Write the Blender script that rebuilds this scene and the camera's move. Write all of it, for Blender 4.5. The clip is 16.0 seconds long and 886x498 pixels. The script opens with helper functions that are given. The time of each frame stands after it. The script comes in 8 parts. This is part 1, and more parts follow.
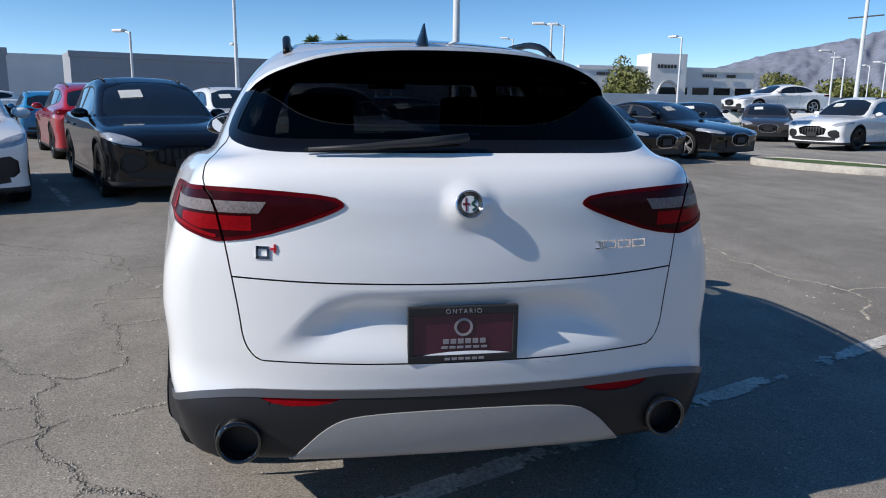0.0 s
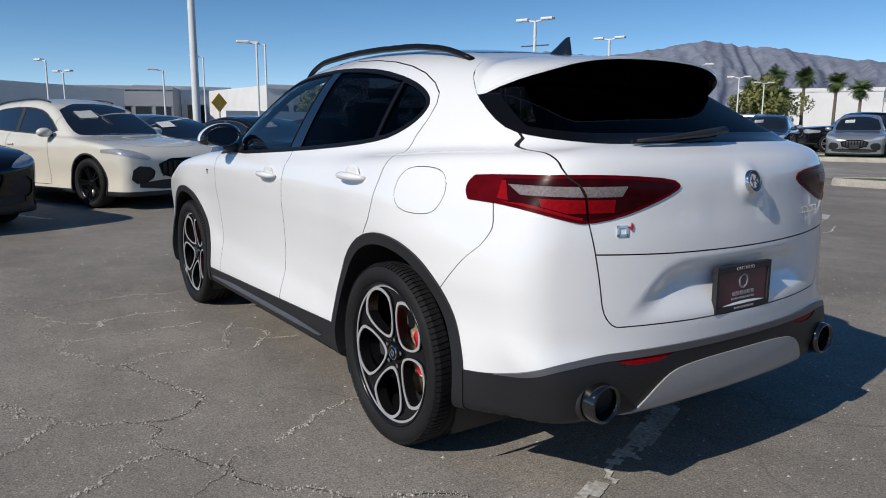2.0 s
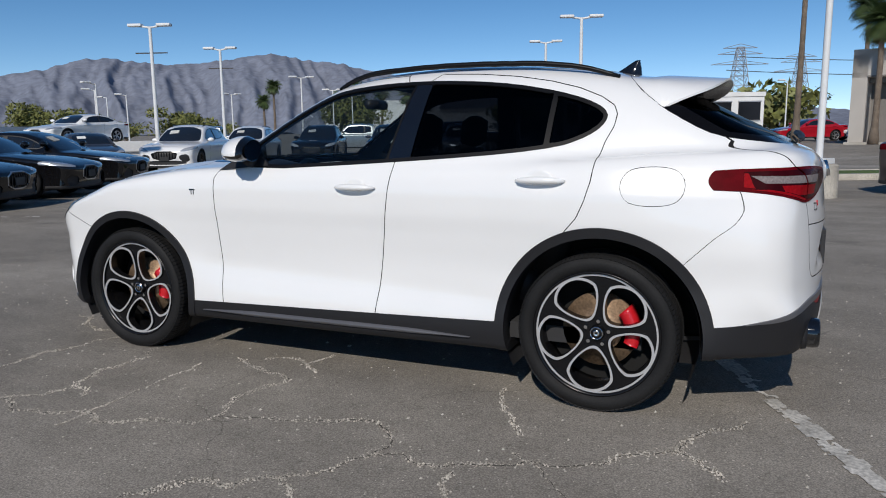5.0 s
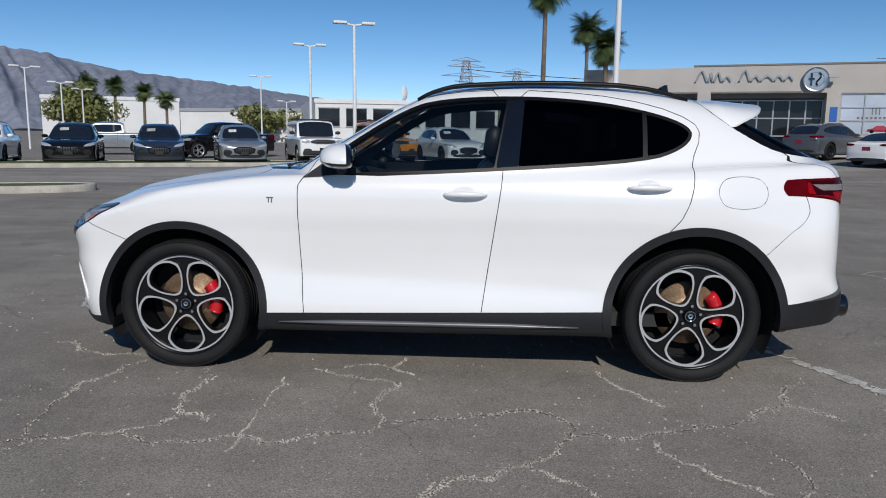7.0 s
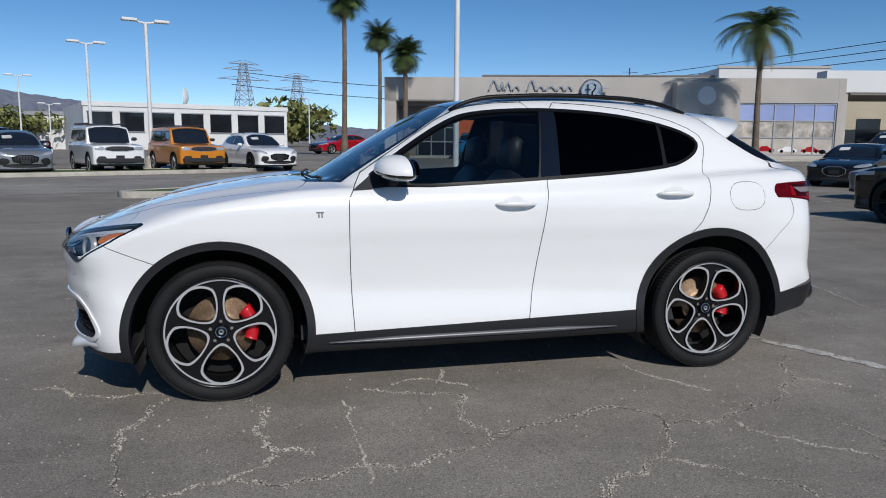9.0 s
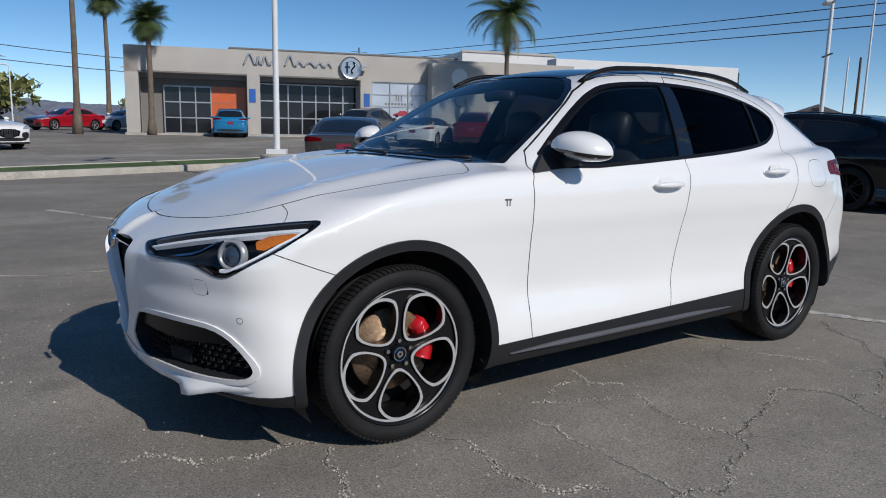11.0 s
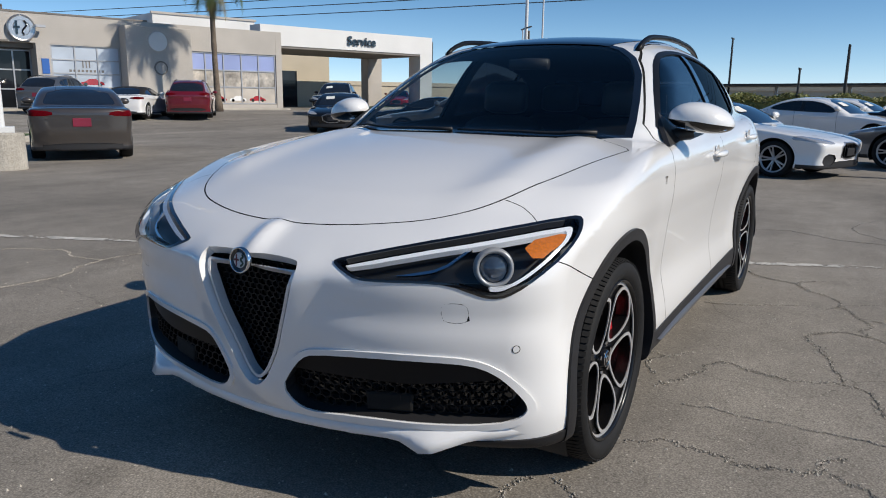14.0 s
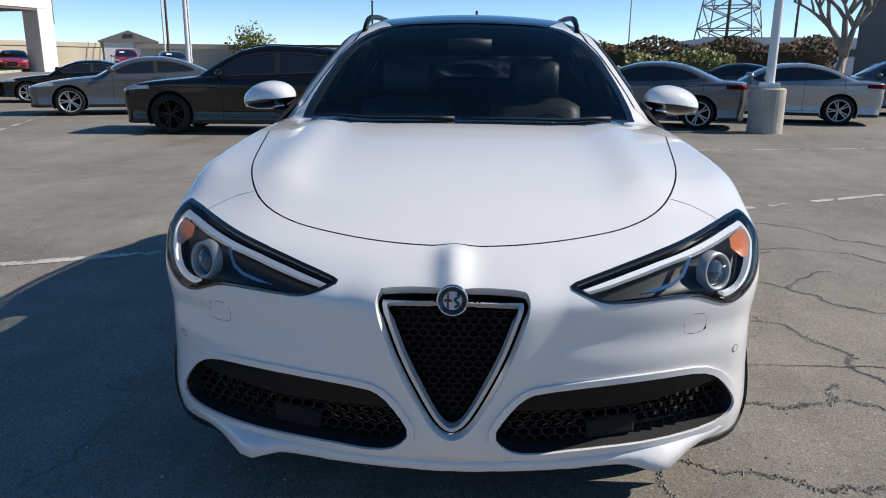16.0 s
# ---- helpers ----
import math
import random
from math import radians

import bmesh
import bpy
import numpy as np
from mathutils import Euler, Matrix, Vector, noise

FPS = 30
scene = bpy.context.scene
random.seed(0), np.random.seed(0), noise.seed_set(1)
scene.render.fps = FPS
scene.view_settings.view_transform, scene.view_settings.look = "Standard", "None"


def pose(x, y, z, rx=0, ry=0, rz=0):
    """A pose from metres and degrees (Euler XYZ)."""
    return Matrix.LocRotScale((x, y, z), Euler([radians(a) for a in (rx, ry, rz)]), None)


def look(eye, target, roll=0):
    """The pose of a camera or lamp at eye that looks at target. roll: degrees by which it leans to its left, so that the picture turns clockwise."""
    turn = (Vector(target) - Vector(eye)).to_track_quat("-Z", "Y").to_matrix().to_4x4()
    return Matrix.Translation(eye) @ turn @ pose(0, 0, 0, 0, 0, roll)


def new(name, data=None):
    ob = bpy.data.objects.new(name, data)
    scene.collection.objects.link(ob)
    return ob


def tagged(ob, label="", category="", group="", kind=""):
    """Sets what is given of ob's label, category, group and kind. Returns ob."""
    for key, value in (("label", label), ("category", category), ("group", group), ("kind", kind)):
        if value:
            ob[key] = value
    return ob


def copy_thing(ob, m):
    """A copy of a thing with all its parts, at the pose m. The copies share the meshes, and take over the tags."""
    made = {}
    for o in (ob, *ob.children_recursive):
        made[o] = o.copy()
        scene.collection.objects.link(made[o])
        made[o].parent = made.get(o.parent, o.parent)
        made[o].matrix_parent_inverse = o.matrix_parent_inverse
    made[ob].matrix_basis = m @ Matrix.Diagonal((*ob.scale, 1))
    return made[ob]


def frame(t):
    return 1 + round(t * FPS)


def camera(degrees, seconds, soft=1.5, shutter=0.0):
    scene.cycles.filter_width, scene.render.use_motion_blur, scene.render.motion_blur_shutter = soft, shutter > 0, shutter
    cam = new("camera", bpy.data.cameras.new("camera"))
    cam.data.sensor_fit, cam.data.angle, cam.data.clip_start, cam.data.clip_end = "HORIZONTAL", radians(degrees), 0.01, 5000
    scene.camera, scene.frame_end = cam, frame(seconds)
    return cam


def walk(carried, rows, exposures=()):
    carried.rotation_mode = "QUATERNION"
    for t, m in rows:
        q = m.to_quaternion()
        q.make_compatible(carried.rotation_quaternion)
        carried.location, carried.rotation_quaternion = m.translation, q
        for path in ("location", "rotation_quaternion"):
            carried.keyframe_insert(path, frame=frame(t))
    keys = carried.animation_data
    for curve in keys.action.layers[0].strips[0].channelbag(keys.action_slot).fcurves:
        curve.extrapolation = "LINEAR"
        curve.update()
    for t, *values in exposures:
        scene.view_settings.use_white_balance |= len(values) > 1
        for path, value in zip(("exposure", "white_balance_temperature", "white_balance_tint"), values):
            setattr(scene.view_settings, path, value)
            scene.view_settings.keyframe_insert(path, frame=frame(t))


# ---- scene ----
cam = camera(62.7, 16.0, soft=1.0)
PATH = [
    (0, (-4.334, 0.409, 1.368), (-2.403, 0.080, 0.968), 0.8),
    (0.5, (-4.365, 0.904, 1.319), (-2.473, 0.377, 0.94), 1.0),
    (1, (-4.248, 1.467, 1.311), (-2.431, 0.713, 0.952), 0.9),
    (1.5, (-4.076, 2.001, 1.304), (-2.356, 1.041, 0.956), 0.6),
    (2, (-3.858, 2.34, 1.282), (-2.233, 1.225, 0.941), 0.2),
    (2.5, (-3.804, 2.495, 1.279), (-2.263, 1.266, 0.942), 0.0),
    (3, (-3.733, 2.549, 1.26), (-2.276, 1.22, 0.928), -0.0),
    (3.5, (-3.516, 2.947, 1.258), (-2.168, 1.506, 0.932), -0.2),
    (4, (-3.123, 3.369, 1.266), (-1.923, 1.802, 0.945), -0.2),
    (4.5, (-2.64, 3.792, 1.278), (-1.635, 2.093, 0.962), -0.6),
    (5, (-2.064, 4.15, 1.287), (-1.273, 2.34, 0.969), -0.7),
    (5.2, (-1.826, 4.264, 1.293), (-1.124, 2.418, 0.976), -0.5),
    (7.3, (-0.183, 4.862, 1.33), (-0.152, 2.886, 1.024), 0.8),
    (7.5, (-0.162, 4.868, 1.326), (-0.178, 2.891, 1.026), 0.9),
    (8, (0.05, 4.864, 1.299), (-0.094, 2.89, 1.009), 0.9),
    (8.5, (0.576, 4.789, 1.326), (0.276, 2.832, 1.043), 0.7),
    (9, (1.187, 4.708, 1.346), (0.707, 2.788, 1.055), 0.5),
    (9.5, (1.754, 4.428, 1.334), (1.081, 2.569, 1.028), 0.6),
    (9.7, (1.957, 4.289, 1.331), (1.21, 2.461, 1.016), 0.5),
    (11.8, (3.121, 3.01, 1.266), (1.835, 1.517, 0.926), 2.0),
    (12, (3.092, 3.006, 1.261), (1.783, 1.533, 0.918), 2.1),
    (12.5, (3.103, 2.95, 1.254), (1.74, 1.529, 0.906), 2.1),
    (13, (3.361, 2.685, 1.253), (1.918, 1.35, 0.887), 1.9),
    (13.5, (3.654, 2.227, 1.255), (2.097, 1.033, 0.868), 1.4),
    (14, (3.868, 1.636, 1.282), (2.179, 0.644, 0.875), 0.7),
    (14.5, (4.023, 1.075, 1.297), (2.215, 0.334, 0.867), 0.3),
    (15, (3.998, 0.567, 1.293), (2.109, 0.093, 0.838), 0.2),
    (15.5, (4.038, 0.185, 1.315), (2.111, -0.054, 0.838), 0.4),
    (16, (4.066, 0.059, 1.376), (2.132, -0.034, 0.877), 0.6),
]
EXPOSURE = [(0.0, 0.62, 6520, 10), (0.6, 0.52, 6560, 10), (1.2, 0.36, 6620, 10), (2.5, 0.19, 6720, 10), (5.0, 0.06, 6620, 10), (9.5, 0.06, 6450, 10), (12.0, 0.13, 6650, 10), (13.5, 0.29, 6850, 10), (14.5, 0.53, 7000, 10), (16.0, 0.74, 7000, 10)]
walk(cam, [(t, look(eye, target, roll)) for t, eye, target, roll in PATH], EXPOSURE)
bpy.context.view_layer.update()

# ---------------- light ----------------
SUN = Vector((-0.150, 1.0, 0.745)).normalized()
world = bpy.data.worlds.new("world")
scene.world = world
world.use_nodes = True
wn = world.node_tree.nodes
sky = wn.new("ShaderNodeTexSky")
sky.sky_type, sky.sun_disc = "NISHITA", False
sky.sun_elevation = math.asin(SUN.z)
sky.sun_rotation = math.atan2(SUN.x, SUN.y)
sky.air_density, sky.dust_density, sky.ozone_density, sky.altitude = 1.0, 0.0, 4.0, 2500
wn["Background"].inputs["Strength"].default_value = 0.098
deep = wn.new("ShaderNodeHueSaturation")
deep.inputs["Saturation"].default_value, deep.inputs["Value"].default_value = 1.33, 1.0
world.node_tree.links.new(sky.outputs[0], deep.inputs["Color"])
grey = wn.new("ShaderNodeRGBToBW")
tint = wn.new("ShaderNodeVectorMath")
tint.operation = "SCALE"
tint.inputs[0].default_value = (0.61, 0.98, 1.58)
clear_air = wn.new("ShaderNodeMix")
clear_air.data_type = "RGBA"
clear_air.inputs["Factor"].default_value = 0.42
wl = world.node_tree.links
wl.new(deep.outputs[0], grey.inputs[0])
wl.new(grey.outputs[0], tint.inputs["Scale"])
wl.new(deep.outputs[0], clear_air.inputs["A"])
wl.new(tint.outputs[0], clear_air.inputs["B"])
wl.new(clear_air.outputs["Result"], wn["Background"].inputs[0])
sun_data = bpy.data.lights.new("sun", "SUN")
sun_data.energy, sun_data.angle, sun_data.color = 3.12, radians(0.53), (1.0, 0.95, 0.88)
sun = new("sun", sun_data)
sun.matrix_world = look((0, 0, 40), (Vector((0, 0, 40)) - SUN))

# ---------------- materials ----------------
MATS = {}


def mat(name, color, rough=0.5, metal=0.0, spec=0.5, coat=0.0, grain=0.0, scale=30.0, bump=0.0, vary=0.0, vscale=3.0, rand=0.0, emit=0.0, coord="Object"):
    """A Principled surface with fine grain, a coarser variation and relief."""
    if name in MATS:
        return MATS[name]
    m = bpy.data.materials.new(name)
    m.use_nodes = True
    n, l = m.node_tree.nodes, m.node_tree.links
    b = n["Principled BSDF"]
    b.inputs["Base Color"].default_value = (*color, 1)
    b.inputs["Roughness"].default_value = rough
    b.inputs["Metallic"].default_value = metal
    b.inputs["Specular IOR Level"].default_value = spec
    b.inputs["Coat Weight"].default_value = coat
    b.inputs["Coat Roughness"].default_value = 0.03
    if emit:
        b.inputs["Emission Color"].default_value = (*color, 1)
        b.inputs["Emission Strength"].default_value = emit
    if grain or vary or bump or rand:
        tc = n.new("ShaderNodeTexCoord")
        col = n.new("ShaderNodeHueSaturation")
        col.inputs["Color"].default_value = (*color, 1)
        fine = n.new("ShaderNodeTexNoise")
        fine.inputs["Scale"].default_value, fine.inputs["Detail"].default_value = scale, 4
        big = n.new("ShaderNodeTexNoise")
        big.inputs["Scale"].default_value, big.inputs["Detail"].default_value = vscale, 3
        for t in (fine, big):
            l.new(tc.outputs[coord], t.inputs["Vector"])
        v = None
        for tex, amount in ((fine, grain), (big, vary)):
            if amount:
                r = n.new("ShaderNodeMapRange")
                r.inputs["From Min"].default_value, r.inputs["From Max"].default_value = 0.3, 0.7
                r.inputs["To Min"].default_value, r.inputs["To Max"].default_value = 1 - amount, 1 + amount
                l.new(tex.outputs["Fac"], r.inputs["Value"])
                v = mul(m, v, r.outputs[0])
        if rand:
            info = n.new("ShaderNodeObjectInfo")
            r = n.new("ShaderNodeMapRange")
            r.inputs["To Min"].default_value, r.inputs["To Max"].default_value = 1 - rand, 1 + rand
            l.new(info.outputs["Random"], r.inputs["Value"])
            v = mul(m, v, r.outputs[0])
        if v:
            l.new(v, col.inputs["Value"])
        l.new(col.outputs[0], b.inputs["Base Color"])
        if bump:
            bp = n.new("ShaderNodeBump")
            bp.inputs["Strength"].default_value, bp.inputs["Distance"].default_value = 1.0, bump
            l.new(fine.outputs["Fac"], bp.inputs["Height"])
            l.new(bp.outputs[0], b.inputs["Normal"])
    MATS[name] = m
    return m


def mul(m, a, b, op="MULTIPLY"):
    if a is None:
        return b
    x = m.node_tree.nodes.new("ShaderNodeMath")
    x.operation = op
    for i, s in enumerate((a, b)):
        if isinstance(s, (int, float)):
            x.inputs[i].default_value = s
        else:
            m.node_tree.links.new(s, x.inputs[i])
    return x.outputs[0]


def glass(name, tint, gloss=1.0, ior=1.5):
    """Thin tinted pane: what is behind shows through the tint, gloss grows at grazing angles."""
    if name in MATS:
        return MATS[name]
    m = bpy.data.materials.new(name)
    m.use_nodes = True
    n, l = m.node_tree.nodes, m.node_tree.links
    n.remove(n["Principled BSDF"])
    tr, gl, mx, fr = (n.new("ShaderNode" + k) for k in ("BsdfTransparent", "BsdfGlossy", "MixShader", "LayerWeight"))
    tr.inputs[0].default_value = (*tint, 1)
    gl.inputs[0].default_value = (gloss, gloss, gloss, 1)
    gl.inputs["Roughness"].default_value = 0.01
    fr.inputs["Blend"].default_value = 0.5
    f0 = ((ior - 1) / (ior + 1)) ** 2
    edge = mul(m, fr.outputs["Facing"], 5.0, "POWER")
    l.new(mul(m, mul(m, edge, 1 - f0), f0, "ADD"), mx.inputs[0])
    l.new(tr.outputs[0], mx.inputs[1])
    l.new(gl.outputs[0], mx.inputs[2])
    l.new(mx.outputs[0], n["Material Output"].inputs[0])
    MATS[name] = m
    return m


PAINT_WHITE = mat("white_pearl_paint", (0.84, 0.84, 0.835), 0.28, coat=1.0, vary=0.01, vscale=2)
PLASTIC = mat("black_plastic", (0.018, 0.018, 0.02), 0.55, grain=0.15, scale=400, bump=0.0002)
CLAD = mat("dark_grey_cladding", (0.016, 0.016, 0.018), 0.48, spec=0.35, grain=0.1, scale=500, bump=0.0002)
GLOSSBLACK = mat("gloss_black", (0.006, 0.006, 0.007), 0.06, coat=1.0, vary=0.2)
RUBBER = mat("tyre_rubber", (0.012, 0.012, 0.0125), 0.7, spec=0.25, grain=0.25, scale=120, bump=0.0006, vary=0.25, vscale=6)
GAP = mat("joint_black", (0.006, 0.006, 0.006), 0.9, vary=0.1)
SILVER = mat("silver_bumper_paint", (0.40, 0.40, 0.40), 0.34, metal=0.25, vary=0.04, grain=0.04, scale=200)
# metal of the sill blades, also the painted sheen on the cladding lip
SILL_SHEEN_GREY = mat("grey_sill_and_lip_sheen", (0.13, 0.13, 0.14), 0.38, metal=0.4, vary=0.05)
TRIM = mat("black_window_trim", (0.006, 0.006, 0.007), 0.4, spec=0.2, vary=0.1)
BORDER = mat("rear_glass_border", (0.005, 0.005, 0.006), 0.12, spec=0.12, vary=0.1)
CHROME = mat("chrome", (0.75, 0.75, 0.76), 0.08, metal=1.0, vary=0.03)
SATIN = mat("satin_silver", (0.55, 0.55, 0.56), 0.32, metal=0.9, vary=0.05, vscale=8)
MACHINED = mat("machined_alloy", (0.74, 0.74, 0.75), 0.34, metal=0.3, grain=0.05, scale=300)
ALLOY_DARK = mat("dark_alloy", (0.007, 0.007, 0.008), 0.24, spec=0.3, vary=0.1)
ALLOY_EDGE = mat("machined_wheel_edge", (0.60, 0.60, 0.61), 0.30, metal=0.45, grain=0.05, scale=300)
DISC = mat("rusty_brake_steel", (0.28, 0.19, 0.12), 0.5, metal=0.6, grain=0.3, scale=80, vary=0.4, vscale=12)
RED = mat("red_caliper", (0.55, 0.012, 0.02), 0.3, coat=0.5, vary=0.1)
LINING = mat("black_trim_cloth", (0.03, 0.03, 0.032), 0.9, grain=0.2, scale=200)
LEATHER = mat("black_leather", (0.022, 0.022, 0.024), 0.5, grain=0.2, scale=150, bump=0.0008)
PALE = mat("pale_headliner", (0.35, 0.34, 0.32), 0.9, grain=0.1, scale=200)
GLASS_CLEAR = glass("windscreen_glass", (0.80, 0.84, 0.84))
GLASS_SIDE = glass("door_glass", (0.62, 0.67, 0.68))
GLASS_DARK = glass("privacy_glass", (0.03, 0.034, 0.042), 0.24, 1.42)
GLASS_LENS = glass("clear_lens", (0.9, 0.92, 0.94), 0.7, 1.4)
RED_LENS = mat("red_lens", (0.100, 0.002, 0.005), 0.26, spec=0.05, vary=0.2, vscale=20)
RED_DEEP = mat("deep_red_lens", (0.030, 0.0015, 0.003), 0.22, spec=0.10, vary=0.2, vscale=20)
RED_BRIGHT = mat("bright_red_lens", (0.27, 0.004, 0.008), 0.30, spec=0.05, grain=0.2, scale=90)
SMOKE = mat("smoked_lens", (0.20, 0.175, 0.175), 0.30, spec=0.10, grain=0.3, scale=120)
AMBER = mat("amber_reflector", (0.75, 0.2, 0.02), 0.2, coat=1.0, grain=0.15, scale=100)


# ---------------- mesh helpers ----------------
def link(name, me, material, parent=None, label="", smooth=True):
    ob = new(name, me)
    for m in material if isinstance(material, (list, tuple)) else [material]:
        me.materials.append(m)
    if parent:
        ob.parent = parent
    if label:
        ob["label"] = label
    if smooth:
        me.polygons.foreach_set("use_smooth", [True] * len(me.polygons))
    return ob


def part(name, bm, material, parent=None, label="", smooth=False, bevel=0.0):
    me = bpy.data.meshes.new(name)
    bm.to_mesh(me)
    bm.free()
    ob = link(name, me, material, parent, label, smooth)
    if bevel:
        mod = ob.modifiers.new("bevel", "BEVEL")
        mod.width, mod.segments, mod.limit_method = bevel, 2, "ANGLE"
    return ob


def raw(name, v, f, material, parent=None, label="", smooth=False):
    me = bpy.data.meshes.new(name)
    me.from_pydata([tuple(map(float, p)) for p in v], [], [tuple(map(int, q)) for q in f])
    me.update()
    return link(name, me, material, parent, label, smooth)


def thing(name, m, label, category, group="", kind=""):
    ob = new(name)
    ob.empty_display_size = 0.1
    ob.matrix_world = m
    return tagged(ob, label, category, group, kind)


def box(bm, x0, y0, z0, x1, y1, z1, m=None):
    r = bmesh.ops.create_cube(bm, size=1)
    bmesh.ops.transform(bm, matrix=Matrix.LocRotScale(((x0 + x1) / 2, (y0 + y1) / 2, (z0 + z1) / 2), None, (abs(x1 - x0), abs(y1 - y0), abs(z1 - z0))), verts=r["verts"])
    if m:
        bmesh.ops.transform(bm, matrix=m, verts=r["verts"])
    return bm


def cyl(bm, p, q, r0, r1=None, seg=16, caps=True):
    p, q = Vector(p), Vector(q)
    d = q - p
    r = bmesh.ops.create_cone(bm, cap_ends=caps, segments=seg, radius1=r0, radius2=r0 if r1 is None else r1, depth=d.length)
    bmesh.ops.transform(bm, matrix=Matrix.Translation((p + q) / 2) @ d.to_track_quat("Z", "Y").to_matrix().to_4x4(), verts=r["verts"])
    return bm


def lathe(profile, seg=48, axis="y", close=False):
    """Turn a profile of (radius, along) about an axis."""
    v, f = [], []
    n = len(profile)
    for i in range(seg):
        a = 2 * math.pi * i / seg
        for r, h in profile:
            v.append({"y": (r * math.cos(a), h, r * math.sin(a)), "z": (r * math.cos(a), r * math.sin(a), h), "x": (h, r * math.cos(a), r * math.sin(a))}[axis])
    for i in range(seg):
        j = (i + 1) % seg
        for k in range(n if close else n - 1):
            k2 = (k + 1) % n
            f.append((i * n + k, i * n + k2, j * n + k2, j * n + k))
    return v, f


def tube(points, radius, seg=8, closed=False, flat=1.0, up=Vector((0, 0, 1))):
    """A round or flattened bar swept along points."""
    pts = [Vector(p) for p in points]
    n = len(pts)
    v, f = [], []
    for i, p in enumerate(pts):
        a = pts[(i - 1) % n] if closed or i > 0 else p
        b = pts[(i + 1) % n] if closed or i < n - 1 else p
        t = (b - a).normalized()
        s = t.cross(up)
        s = s.normalized() if s.length > 1e-4 else Vector((1, 0, 0))
        w = s.cross(t)
        rr = radius[i] if isinstance(radius, (list, tuple)) else radius
        for k in range(seg):
            c = 2 * math.pi * k / seg
            v.append(p + s * math.cos(c) * rr + w * math.sin(c) * rr * flat)
    for i in range(n if closed else n - 1):
        j = (i + 1) % n
        for k in range(seg):
            k2 = (k + 1) % seg
            f.append((i * seg + k, i * seg + k2, j * seg + k2, j * seg + k))
    if not closed:
        f.append(tuple(range(seg))[::-1])
        f.append(tuple((n - 1) * seg + k for k in range(seg)))
    return v, f


def curve(*pts):
    """Smooth monotone curve through a few (x, y) knots."""
    pts = sorted(pts)
    x, y = np.array([p[0] for p in pts], float), np.array([p[1] for p in pts], float)
    h, d = np.diff(x), np.diff(y) / np.diff(x)
    m = np.zeros(len(x))
    m[1:-1] = np.where(d[:-1] * d[1:] > 0, 2 * d[:-1] * d[1:] / (d[:-1] + d[1:] + 1e-12), 0)
    m[0], m[-1] = d[0], d[-1]

    def at(q):
        q = np.clip(q, x[0], x[-1])
        i = np.clip(np.searchsorted(x, q) - 1, 0, len(x) - 2)
        t = (q - x[i]) / h[i]
        return (2 * t**3 - 3 * t**2 + 1) * y[i] + (t**3 - 2 * t**2 + t) * h[i] * m[i] + (3 * t**2 - 2 * t**3) * y[i + 1] + (t**3 - t**2) * h[i] * m[i + 1]
    return at


def smax(k, *a):
    r = a[0]
    for b in a[1:]:
        h = np.clip(0.5 + 0.5 * (r - b) / k, 0, 1)
        r = b + (r - b) * h + k * h * (1 - h)
    return r


def smin(k, a, b):
    return -smax(k, -a, -b)


def sstep(a, b, x):
    t = np.clip((x - a) / (b - a), 0, 1)
    return t * t * (3 - 2 * t)


def poly(pts, rnd=0.0):
    """Signed distance to a closed outline, negative inside, corners rounded."""
    p = np.array(pts, float)
    q = np.roll(p, -1, 0)

    def at(u, w):
        d2 = np.full(np.shape(u), 1e9)
        inside = np.zeros(np.shape(u), bool)
        for (ax, ay), (bx, by) in zip(p, q):
            ex, ey = bx - ax, by - ay
            t = np.clip(((u - ax) * ex + (w - ay) * ey) / (ex * ex + ey * ey), 0, 1)
            d2 = np.minimum(d2, (u - ax - t * ex) ** 2 + (w - ay - t * ey) ** 2)
            c = (ay > w) != (by > w)
            inside ^= c & (u < ex * (w - ay) / (ey if abs(ey) > 1e-9 else 1e-9) + ax)
        return np.where(inside, -1, 1) * np.sqrt(d2) - rnd
    return at


def stroke(pts):
    """Distance to an open line."""
    p = np.array(pts, float)

    def at(u, w):
        d2 = np.full(np.shape(u), 1e9)
        for (ax, ay), (bx, by) in zip(p[:-1], p[1:]):
            ex, ey = bx - ax, by - ay
            t = np.clip(((u - ax) * ex + (w - ay) * ey) / (ex * ex + ey * ey), 0, 1)
            d2 = np.minimum(d2, (u - ax - t * ex) ** 2 + (w - ay - t * ey) ** 2)
        return np.sqrt(d2)
    return at


def rounded(pts, n=3):
    """Outline with its corners cut n times (Chaikin)."""
    p = [np.array(q, float) for q in pts]
    for _ in range(n):
        p = [w for a, b in zip(p, p[1:] + p[:1]) for w in (a * 0.75 + b * 0.25, a * 0.25 + b * 0.75)]
    return p


